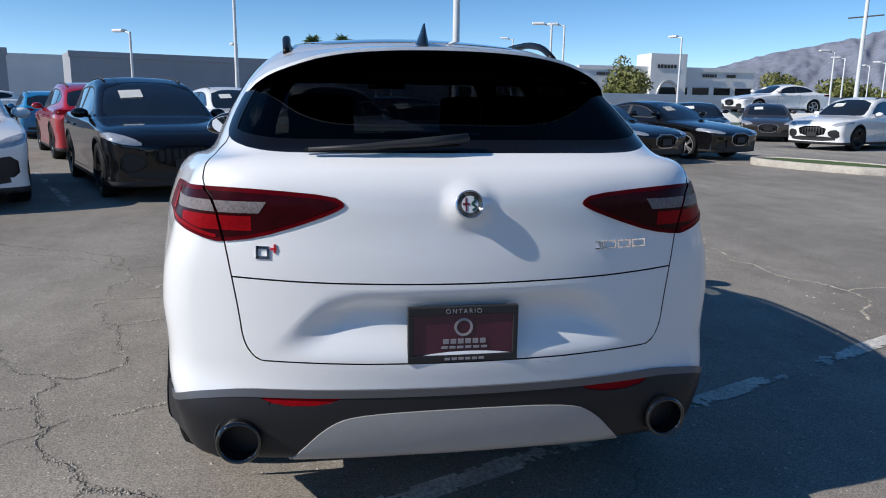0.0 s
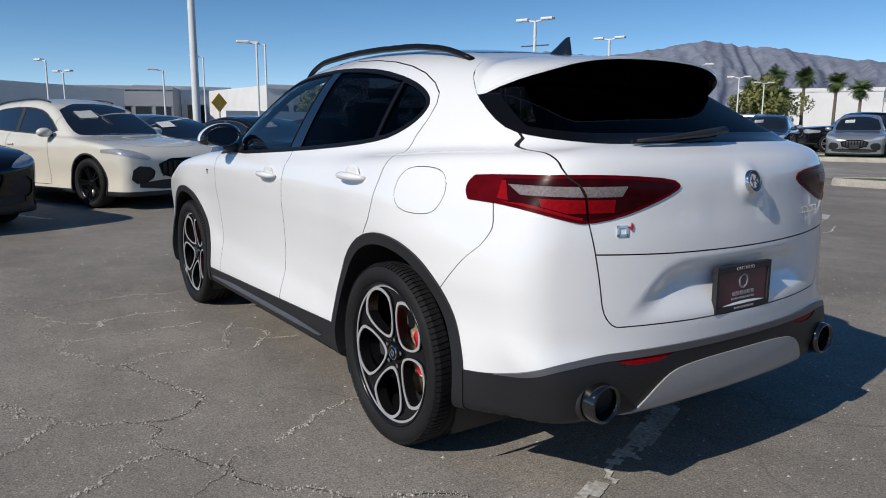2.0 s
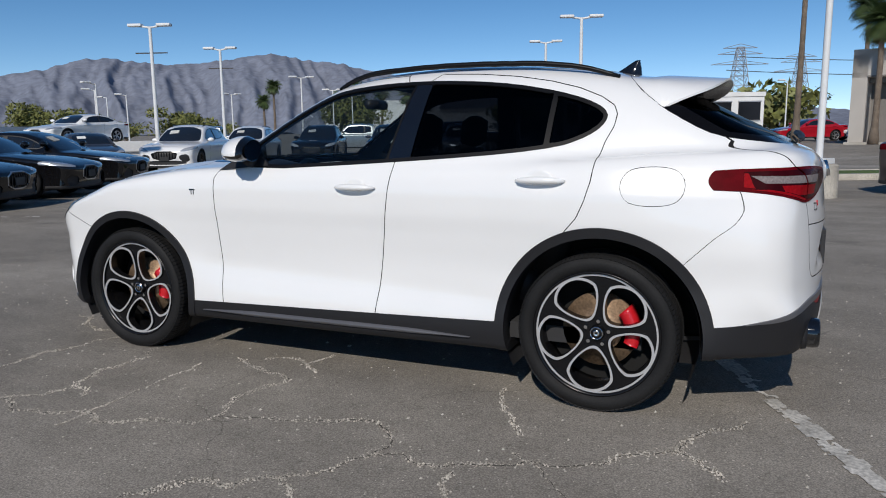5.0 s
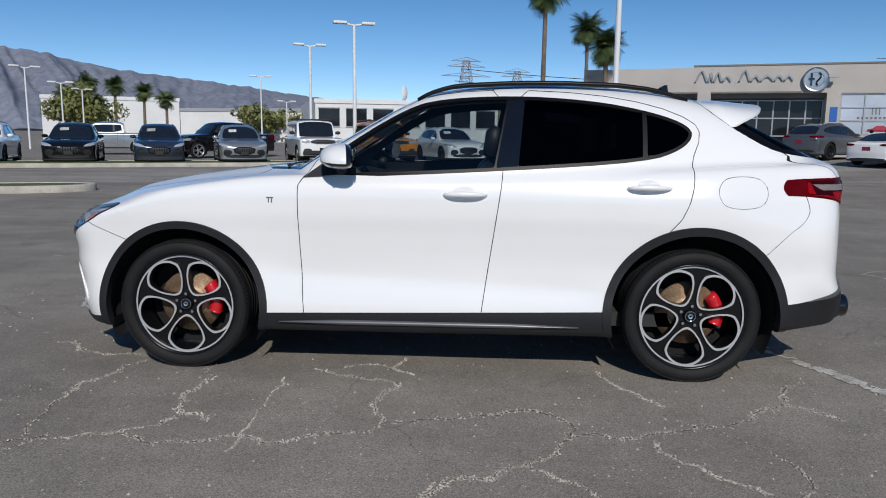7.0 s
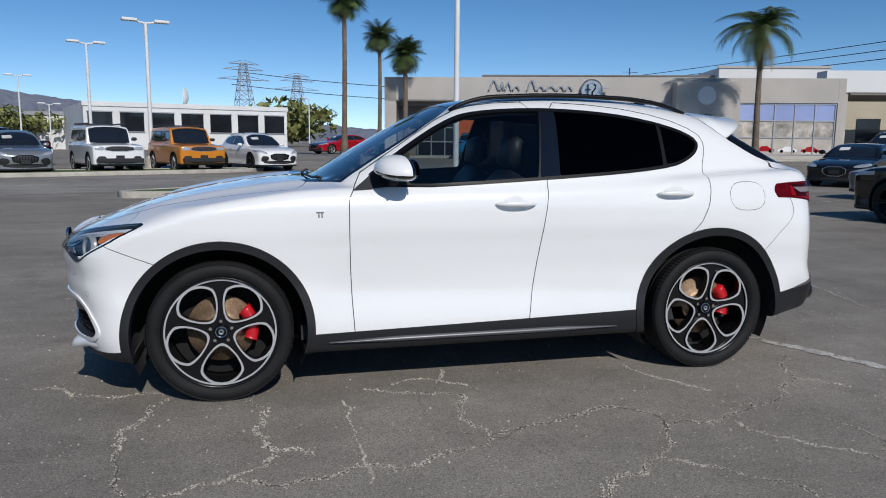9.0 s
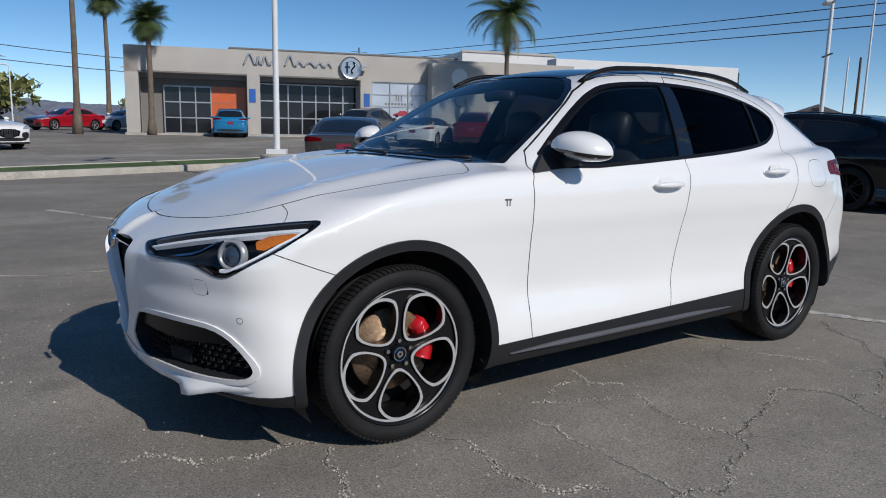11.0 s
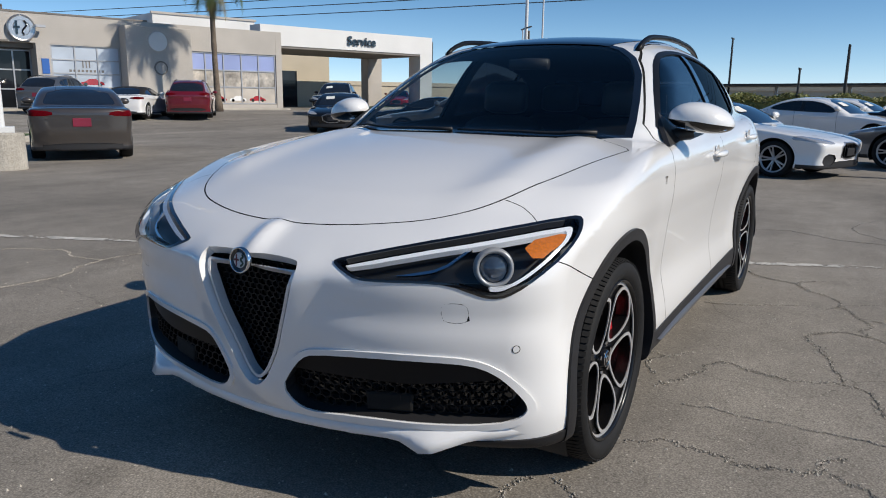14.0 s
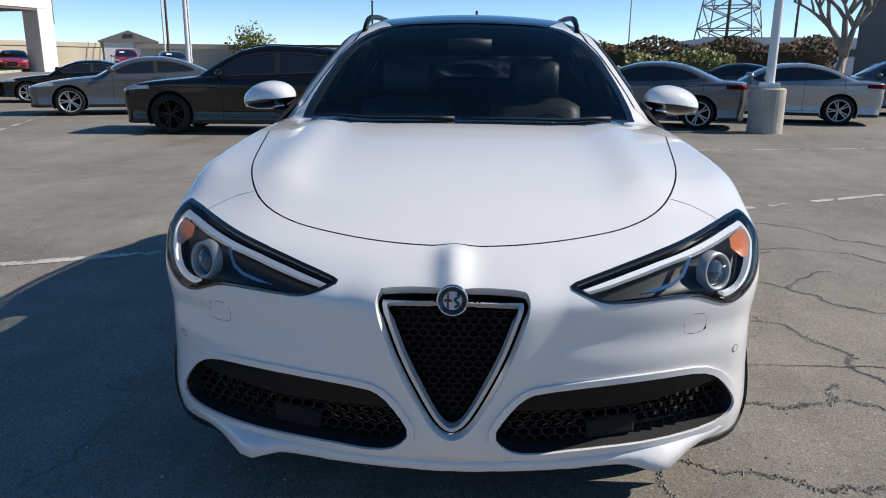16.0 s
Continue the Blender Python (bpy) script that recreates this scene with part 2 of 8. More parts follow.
class Shell:
    """A closed skin round the solid where field < 0, which outlines can be cut into."""

    def __init__(self, field, lo=None, hi=None, step=0.0, mesh=None):
        self.field = field
        if mesh:
            self.v, self.t = mesh
            self.lab, self.names = np.zeros(len(self.t), int), ["body"]
            return
        ax = [np.arange(a, b + step, step) for a, b in zip(lo, hi)]
        g = np.meshgrid(*ax, indexing="ij")
        val = field(*g)
        val = np.where(np.abs(val) < 1e-7, 1e-7, val)
        s = val < 0
        n = val.shape
        acc = np.zeros((n[0] - 1, n[1] - 1, n[2] - 1, 3))
        cnt = np.zeros(acc.shape[:3])
        edges = []
        for a in range(3):
            s0 = [slice(None)] * 3
            s1 = [slice(None)] * 3
            s0[a], s1[a] = slice(0, -1), slice(1, None)
            cross = s[tuple(s0)] != s[tuple(s1)]
            idx = np.argwhere(cross)
            v0, v1 = val[tuple(s0)][cross], val[tuple(s1)][cross]
            t = v0 / (v0 - v1)
            p = np.stack([ax[k][idx[:, k]] for k in range(3)], 1)
            p[:, a] += t * step
            b, c = (a + 1) % 3, (a + 2) % 3
            ok = (idx[:, b] > 0) & (idx[:, c] > 0) & (idx[:, b] < n[b] - 1) & (idx[:, c] < n[c] - 1)
            idx, p, flip = idx[ok], p[ok], (v0 > 0)[ok]
            quad = []
            for db, dc in ((0, 0), (-1, 0), (-1, -1), (0, -1)):
                q = idx.copy()
                q[:, b] += db
                q[:, c] += dc
                np.add.at(acc, tuple(q.T), p)
                np.add.at(cnt, tuple(q.T), 1)
                quad.append(q)
            edges.append((quad, flip))
        act = cnt > 0
        num = np.full(cnt.shape, -1)
        num[act] = np.arange(act.sum())
        self.v = acc[act] / cnt[act][:, None]
        tri = []
        for quad, flip in edges:
            q = np.stack([num[tuple(k.T)] for k in quad], 1)
            q[flip] = q[flip][:, ::-1]
            tri += [q[:, [0, 1, 2]], q[:, [0, 2, 3]]]
        self.t = np.concatenate(tri)
        self.lab = np.zeros(len(self.t), int)
        self.names = ["body"]
        self.settle(slice(None), 4)

    def grad(self, p, e=2e-3):
        g = np.empty_like(p)
        for a in range(3):
            d = np.zeros(3)
            d[a] = e
            g[:, a] = (self.field(*(p + d).T) - self.field(*(p - d).T)) / (2 * e)
        return g

    def settle(self, which, n=1):
        p = self.v[which]
        for _ in range(n):
            g = self.grad(p)
            f = self.field(*p.T)
            p = p - g * (np.clip(f, -0.01, 0.01) / np.maximum((g * g).sum(1), 0.05))[:, None]
        self.v[which] = p

    def cut(self, fn):
        f = fn(*self.v.T)
        f = np.where(np.abs(f) < 1e-6, 1e-6, f)
        neg = f < 0
        k = neg[self.t].sum(1)
        mix = (k == 1) | (k == 2)
        if mix.any():
            t, lab = self.t[mix], self.lab[mix]
            odd = np.where(k[mix] == 1, 1, 0)
            lone = np.argmax(neg[t] == odd[:, None].astype(bool), 1)
            r = np.arange(len(t))
            a, b, c = t[r, lone], t[r, (lone + 1) % 3], t[r, (lone + 2) % 3]
            e = np.sort(np.concatenate([np.stack([a, b], 1), np.stack([a, c], 1)]), 1)
            u, inv = np.unique(e, axis=0, return_inverse=True)
            inv = inv.reshape(-1)
            w = (f[u[:, 0]] / (f[u[:, 0]] - f[u[:, 1]]))[:, None]
            base = len(self.v)
            self.v = np.concatenate([self.v, self.v[u[:, 0]] * (1 - w) + self.v[u[:, 1]] * w])
            ab, ac = base + inv[:len(t)], base + inv[len(t):]
            self.t = np.concatenate([self.t[~mix], np.stack([a, ab, ac], 1), np.stack([ab, b, c], 1), np.stack([ab, c, ac], 1)])
            self.lab = np.concatenate([self.lab[~mix], lab, lab, lab])

    def refine(self, lo, hi, levels):
        """Halve the triangles inside a box of (x, |y|, z), keeping the skin closed."""
        for _ in range(levels):
            q = self.v[self.t].mean(1)
            q[:, 1] = np.abs(q[:, 1])
            inside = ((q > np.array(lo)) & (q < np.array(hi))).all(1)
            t, lab, n = self.t, self.lab, len(self.v)
            e = np.sort(np.stack([t, np.roll(t, -1, 1)], 2), 2)
            key = e[:, :, 0] * n + e[:, :, 1]
            split = np.unique(key[inside])
            k = np.isin(key, split)
            mid = n + np.searchsorted(split, key)
            self.v = np.concatenate([self.v, (self.v[split // n] + self.v[split % n]) / 2])
            out, names = [t[k.sum(1) == 0]], [lab[k.sum(1) == 0]]
            r = k.sum(1) == 3
            a, b, c, x, y, z = *t[r].T, *mid[r].T
            for f in ((a, x, z), (x, b, y), (z, y, c), (x, y, z)):
                out.append(np.stack(f, 1))
                names.append(lab[r])
            for turn in range(3):
                tt, kk, mm = np.roll(t, -turn, 1), np.roll(k, -turn, 1), np.roll(mid, -turn, 1)
                r = kk[:, 0] & ~kk[:, 1] & ~kk[:, 2]
                a, b, c, x = *tt[r].T, mm[r, 0]
                for f in ((a, x, c), (x, b, c)):
                    out.append(np.stack(f, 1))
                    names.append(lab[r])
                r = kk[:, 0] & kk[:, 1] & ~kk[:, 2]
                a, b, c, x, y = *tt[r].T, mm[r, 0], mm[r, 1]
                for f in ((a, x, c), (x, y, c), (x, b, y)):
                    out.append(np.stack(f, 1))
                    names.append(lab[r])
            self.t, self.lab = np.concatenate(out), np.concatenate(names)
            self.settle(slice(n, None), 2)

    def region(self, name, fn, only=None):
        """Give the skin where fn < 0 a name of its own."""
        self.cut(fn)
        inside = fn(*self.v[self.t].mean(1).T) < 0
        if only is not None:
            inside &= np.isin(self.lab, [self.names.index(o) for o in only if o in self.names])
        if name not in self.names:
            self.names.append(name)
        self.lab[inside] = self.names.index(name)

    def finish(self):
        self.n = self.grad(self.v)
        self.n /= np.maximum(np.linalg.norm(self.n, axis=1), 1e-9)[:, None]

    def take(self, names, side=None, move=0.0, flip=False):
        if isinstance(names, str):
            names = [names]
        m = np.isin(self.lab, [self.names.index(o) for o in names if o in self.names])
        if side:
            m &= (self.v[self.t].mean(1)[:, 1] * side) > 0
        t = self.t[m]
        u, inv = np.unique(t, return_inverse=True)
        t = inv.reshape(t.shape)
        nn = self.n[u]
        v = self.v[u] + nn * move
        if flip:
            t, nn = t[:, ::-1], -nn
        return v, t, nn

    def emit(self, name, names, material, parent, label="", side=None, move=0.0, flip=False, rim=0.0, tri=None):
        v, t, nn = tri if tri else self.take(names, side, move, flip)
        if len(t) == 0:
            return None
        if name == "arch_trim":
            # the one connected horseshoe, without slivers under the sill
            lab = np.arange(len(v))
            while True:
                low = np.repeat(lab[t].min(1), 3)
                nxt = lab.copy()
                np.minimum.at(nxt, t.ravel(), low)
                nxt = nxt[nxt]
                if (nxt == lab).all():
                    break
                lab = nxt
            ids, cnt = np.unique(lab[t[:, 0]], return_counts=True)
            t = t[lab[t[:, 0]] == ids[np.argmax(cnt)]]
            u, inv = np.unique(t, return_inverse=True)
            v, nn, t = v[u], nn[u], inv.reshape(-1, 3)
        me = bpy.data.meshes.new(name)
        nv, nt = len(v), len(t)
        if rim:
            # turned-in edge, so that a panel has thickness
            e = np.concatenate([t[:, [0, 1]], t[:, [1, 2]], t[:, [2, 0]]])
            key = np.sort(e, 1)
            _, first, count = np.unique(key, axis=0, return_index=True, return_counts=True)
            be = e[first[count == 1]]
            u, inv = np.unique(be, return_inverse=True)
            inv = inv.reshape(be.shape) + nv
            v = np.concatenate([v, v[u] - nn[u] * rim])
            nn = np.concatenate([nn, nn[u]])
            t = np.concatenate([t, np.stack([be[:, 1], be[:, 0], inv[:, 0]], 1), np.stack([be[:, 1], inv[:, 0], inv[:, 1]], 1)])
        me.vertices.add(len(v))
        me.vertices.foreach_set("co", v.astype(np.float32).ravel())
        me.loops.add(len(t) * 3)
        me.loops.foreach_set("vertex_index", t.astype(np.int32).ravel())
        me.polygons.add(len(t))
        me.polygons.foreach_set("loop_start", np.arange(0, len(t) * 3, 3, dtype=np.int32))
        me.update(calc_edges=True)
        me.validate()
        ob = link(name, me, material, parent, label)
        ln = nn[t.ravel()]
        if rim:
            fn = np.cross(v[t[nt:, 1]] - v[t[nt:, 0]], v[t[nt:, 2]] - v[t[nt:, 0]])
            fn /= np.maximum(np.linalg.norm(fn, axis=1), 1e-12)[:, None]
            ln[nt * 3:] = np.repeat(fn, 3, 0)
        if len(me.loops) == len(ln):
            me.normals_split_custom_set([tuple(x) for x in ln.tolist()])
        return ob

# ---------------- the white car ----------------
WB, WF_Y, WR_Y, AXLE, TYRE = 1.409, 0.80, 0.82, 0.365, 0.368
ROOF = curve((1.05, 1.02), (0.93, 1.10), (0.70, 1.247), (0.45, 1.392), (0.22, 1.518), (0.05, 1.588), (-0.25, 1.632), (-0.56, 1.646), (-0.89, 1.637), (-1.22, 1.608),
             (-1.50, 1.560), (-1.68, 1.490), (-1.95, 1.355), (-2.16, 1.248), (-2.30, 1.17), (-2.5, 1.0))
DECK = curve((2.36, 0.66), (2.29, 0.775), (2.2, 0.835), (2.08, 0.892), (1.9, 0.96), (1.57, 1.045), (1.24, 1.098), (0.94, 1.13), (0.7, 1.14), (0.0, 1.13), (-0.5, 1.145),
             (-1.2, 1.19), (-1.8, 1.215), (-2.15, 1.215), (-2.28, 1.19), (-2.36, 1.13), (-2.45, 1.02))
WIDE = curve((2.4, 0.875), (2.1, 0.90), (1.85, 0.922), (1.45, 0.94), (0.9, 0.925), (0.0, 0.928), (-0.8, 0.932), (-1.4, 0.950), (-1.85, 0.932), (-2.15, 0.898), (-2.4, 0.865))
SIDE = curve((0.15, -0.05), (0.24, -0.012), (0.34, 0.0), (0.5, -0.018), (0.62, -0.03), (0.78, -0.016), (0.90, 0.0), (0.985, 0.002), (1.06, -0.014), (1.15, -0.05), (1.3, -0.13))
NOSE = curve((0.15, 2.17), (0.28, 2.235), (0.36, 2.255), (0.48, 2.262), (0.62, 2.285), (0.76, 2.295), (0.86, 2.22), (0.95, 2.0), (1.1, 1.7))
TAIL = curve((0.15, -2.20), (0.30, -2.325), (0.44, -2.36), (0.55, -2.366), (0.62, -2.372), (0.75, -2.370), (0.88, -2.366), (1.0, -2.354), (1.10, -2.345), (1.17, -2.325), (1.22, -2.27), (1.35, -2.1))
SILL = curve((2.4, 0.30), (2.2, 0.27), (1.9, 0.24), (1.0, 0.235), (-1.0, 0.245), (-1.75, 0.287), (-1.9, 0.300), (-2.2, 0.312), (-2.4, 0.34))


def hero_field(x, y, z):
    a = np.abs(y)
    # lower body
    crown = 0.035 * np.clip(a / 0.85, 0, 1.3) ** 3 + 0.012 * np.exp(-((a - 0.0) / 0.45) ** 2) * sstep(0.8, 1.2, x) * -1
    fender = 0.018 * np.exp(-((a - 0.60) / 0.10) ** 2) * sstep(0.5, 1.0, x) * (1 - sstep(1.9, 2.15, x))
    ridge = 0.026 * np.exp(-((y / 0.042) ** 2)) * sstep(2.09, 2.19, x)
    top = (z - DECK(x) + crown - fender - ridge) * 0.93
    bulge = 0.016 * np.exp(-(((x - WB) / 0.55) ** 2) - ((z - 0.62) / 0.30) ** 2) + 0.020 * np.exp(-(((x + WB) / 0.55) ** 2) - ((z - 0.70) / 0.33) ** 2)
    crease = -0.010 * np.exp(-((z - 0.52 - 0.03 * x) / 0.07) ** 2) * sstep(-1.1, -0.7, x) * (1 - sstep(0.7, 1.0, x))
    tuck = -0.085 * sstep(0.72, 1.08, z) * sstep(1.45, 2.25, -x)
    low_tuck = -0.09 * (1 - sstep(0.28, 0.60, z)) * sstep(1.84, 2.20, -x)
    side = a - (WIDE(x) + SIDE(z) + bulge + crease + tuck + low_tuck)
    boss = 0.030 * np.exp(-((y / 0.045) ** 2 + ((z - 0.865) / 0.055) ** 2) ** 1.0)
    shield = 0.018 * (1 - sstep(-0.03, 0.10, GRILLE(y, z)))
    brow = -0.010 * np.exp(-((z - 0.665) / 0.05) ** 2) * sstep(0.2, 0.45, a)
    front = x - (NOSE(z) - 0.25 * a**2 - 0.14 * a**4 + boss + shield + brow)
    reach = 0.60 - 0.95 * np.clip(z - 0.63, 0, 1) - a
    well = 0.040 * sstep(0.0, 0.15, reach) * sstep(0.0, 0.075, 0.842 - z) * sstep(0.63, 0.75, z)
    rear_boss = 0.022 * np.exp(-((np.hypot(y, z - 1.085) / 0.060) ** 4))
    rear = -x + (TAIL(z) + (0.17 - 0.08 * (1 - sstep(0.45, 0.62, z))) * a**2 + 0.14 * a**4 + well - rear_boss)
    low = (SILL(x) - z)
    body = smax(0.03, smax(0.05, smax(0.09, side, smax(0.06, front, rear)), top), low)
    # cabin
    taper = 0.075 * np.clip(x, 0, 2) ** 2 + 0.066 * np.clip(-0.6 - x, 0, 3) ** 2
    gw = 0.872 - 0.42 * (z - 1.14) - 0.35 * np.clip(z - 1.14, 0, 1) ** 2 - taper
    cab = smax(0.12, (z - ROOF(x) + 0.045 * (a / 0.6) ** 2) * 0.87, (a - gw) * 0.88, x - 1.02 + 0.35 * a**2, -2.30 - x, 1.0 - z)
    return smin(0.030, body, cab)


GRILLE = poly(rounded([(-0.178, 0.810), (0.178, 0.810), (0.204, 0.79), (0.198, 0.735), (0.154, 0.60), (0.108, 0.492), (0.036, 0.370), (-0.036, 0.370), (-0.108, 0.492), (-0.154, 0.60), (-0.198, 0.735), (-0.204, 0.79)], 2))
HL = poly(rounded([(0.300, 0.808), (0.326, 0.820), (0.512, 0.865), (0.685, 0.900), (0.862, 0.934), (0.890, 0.930), (0.908, 0.905), (0.912, 0.876), (0.897, 0.835), (0.86, 0.786), (0.815, 0.748), (0.78, 0.732), (0.744, 0.734), (0.709, 0.748), (0.654, 0.769), (0.571, 0.771), (0.467, 0.767), (0.400, 0.767), (0.345, 0.788)], 1))
AMBER_AREA = poly(rounded([(0.785, 0.886), (0.888, 0.909), (0.884, 0.875), (0.852, 0.832)], 1))
INNER_BAR = stroke([(0.37, 0.796), (0.42, 0.785), (0.50, 0.790), (0.60, 0.812), (0.63, 0.828), (0.665, 0.868)])
FOG = poly(rounded([(0.112, 0.385), (0.148, 0.445), (0.190, 0.495), (0.235, 0.515), (0.41, 0.531), (0.60, 0.535), (0.70, 0.530), (0.755, 0.505), (0.80, 0.46), (0.836, 0.408), (0.840, 0.378), (0.815, 0.355), (0.76, 0.340), (0.587, 0.332), (0.372, 0.332), (0.21, 0.317), (0.148, 0.335)], 1))
DLO = poly(rounded([(0.735, 1.085), (0.44, 1.305), (0.16, 1.475), (-0.02, 1.525), (-0.42, 1.548), (-0.85, 1.525), (-1.17, 1.468), (-1.36, 1.405), (-1.415, 1.345), (-1.34, 1.265), (-1.15, 1.20), (-0.43, 1.145)], 2))
TL = poly(rounded([(0.340, 1.084), (0.375, 1.106), (0.556, 1.120), (0.713, 1.125), (0.818, 1.118), (0.869, 1.106), (0.96, 1.095), (0.96, 1.03), (0.87, 1.031), (0.811, 1.002), (0.73, 0.976), (0.689, 0.969), (0.581, 0.986), (0.454, 1.027), (0.355, 1.066)], 1))
RGLASS = poly(rounded([(-0.60, 1.52), (0.60, 1.52), (0.66, 1.40), (0.695, 1.31), (0.702, 1.256), (0.672, 1.236), (0.60, 1.221), (0.5, 1.215), (0.3, 1.217), (-0.3, 1.217), (-0.5, 1.215), (-0.60, 1.221), (-0.672, 1.236), (-0.702, 1.256), (-0.695, 1.31), (-0.66, 1.40)], 1))
GATE = poly(rounded([(-0.6, 1.6), (-0.685, 1.245), (-0.735, 1.195), (-0.74, 1.125), (-0.7, 1.085), (-0.68, 0.975), (-0.662, 0.875), (-0.645, 0.77), (-0.636, 0.69), (-0.612, 0.645), (-0.575, 0.626), (0.575, 0.626), (0.612, 0.645), (0.636, 0.69), (0.645, 0.77), (0.662, 0.875), (0.68, 0.975), (0.7, 1.085), (0.74, 1.125), (0.735, 1.195), (0.685, 1.245), (0.6, 1.6)], 1))
SCREEN = poly(rounded([(0.98, -0.70), (1.06, 0.0), (0.98, 0.70), (0.80, 0.765), (0.06, 0.565), (0.085, 0.0), (0.06, -0.565), (0.80, -0.765)], 2))
ROOFGLASS = poly(rounded([(0.10, -0.54), (0.12, 0), (0.10, 0.54), (-1.30, 0.50), (-1.34, 0), (-1.30, -0.50)], 1))
HOOD = poly(rounded([(0.90, -0.84), (0.90, 0.84), (1.25, 0.78), (1.70, 0.71), (1.97, 0.56), (2.10, 0.28), (2.135, 0.0), (2.10, -0.28), (1.97, -0.56), (1.70, -0.71), (1.25, -0.78)], 3))
FDOOR = poly(rounded([(0.70, 0.10), (0.725, 0.35), (0.745, 0.80), (0.745, 1.13), (0.44, 1.33), (0.14, 1.52), (-0.05, 1.57), (-0.40, 1.59), (-0.375, 1.14), (-0.335, 0.85), (-0.265, 0.35), (-0.23, 0.10)], 1))
RDOOR = poly(rounded([(-0.23, 0.10), (-0.265, 0.35), (-0.335, 0.85), (-0.375, 1.14), (-0.40, 1.59), (-0.85, 1.57), (-1.20, 1.51), (-1.42, 1.42), (-1.455, 1.34), (-1.39, 1.20), (-1.37, 1.02), (-1.30, 0.86), (-0.97, 0.55), (-0.93, 0.10)], 1))
FUEL = poly(rounded([(-1.505, 1.01), (-1.505, 1.078), (-1.555, 1.127), (-1.722, 1.127), (-1.772, 1.078), (-1.772, 1.01), (-1.722, 0.960), (-1.555, 0.960)], 3))
DIFF = poly(rounded([(-0.575, 0.27), (-0.50, 0.335), (-0.40, 0.445), (-0.30, 0.475), (0.0, 0.482), (0.30, 0.475), (0.40, 0.445), (0.50, 0.335), (0.575, 0.27)], 2))
REFL = poly(rounded([(-0.61, 0.527), (-0.33, 0.540), (-0.40, 0.501), (-0.55, 0.499)], 1))
SPOIL = curve((0.0, -1.45), (0.35, -1.452), (0.48, -1.468), (0.596, -1.527), (0.64, -1.59), (0.66, -1.63), (0.70, -1.72))
CLADF = curve((2.4, 0.262), (1.95, 0.285), (1.7, 0.32), (0.95, 0.335), (-0.25, 0.364), (-0.95, 0.385), (-1.75, 0.43), (-1.9, 0.442), (-2.0, 0.452), (-2.1, 0.475), (-2.2, 0.507), (-2.25, 0.53), (-2.30, 0.547), (-2.4, 0.55))


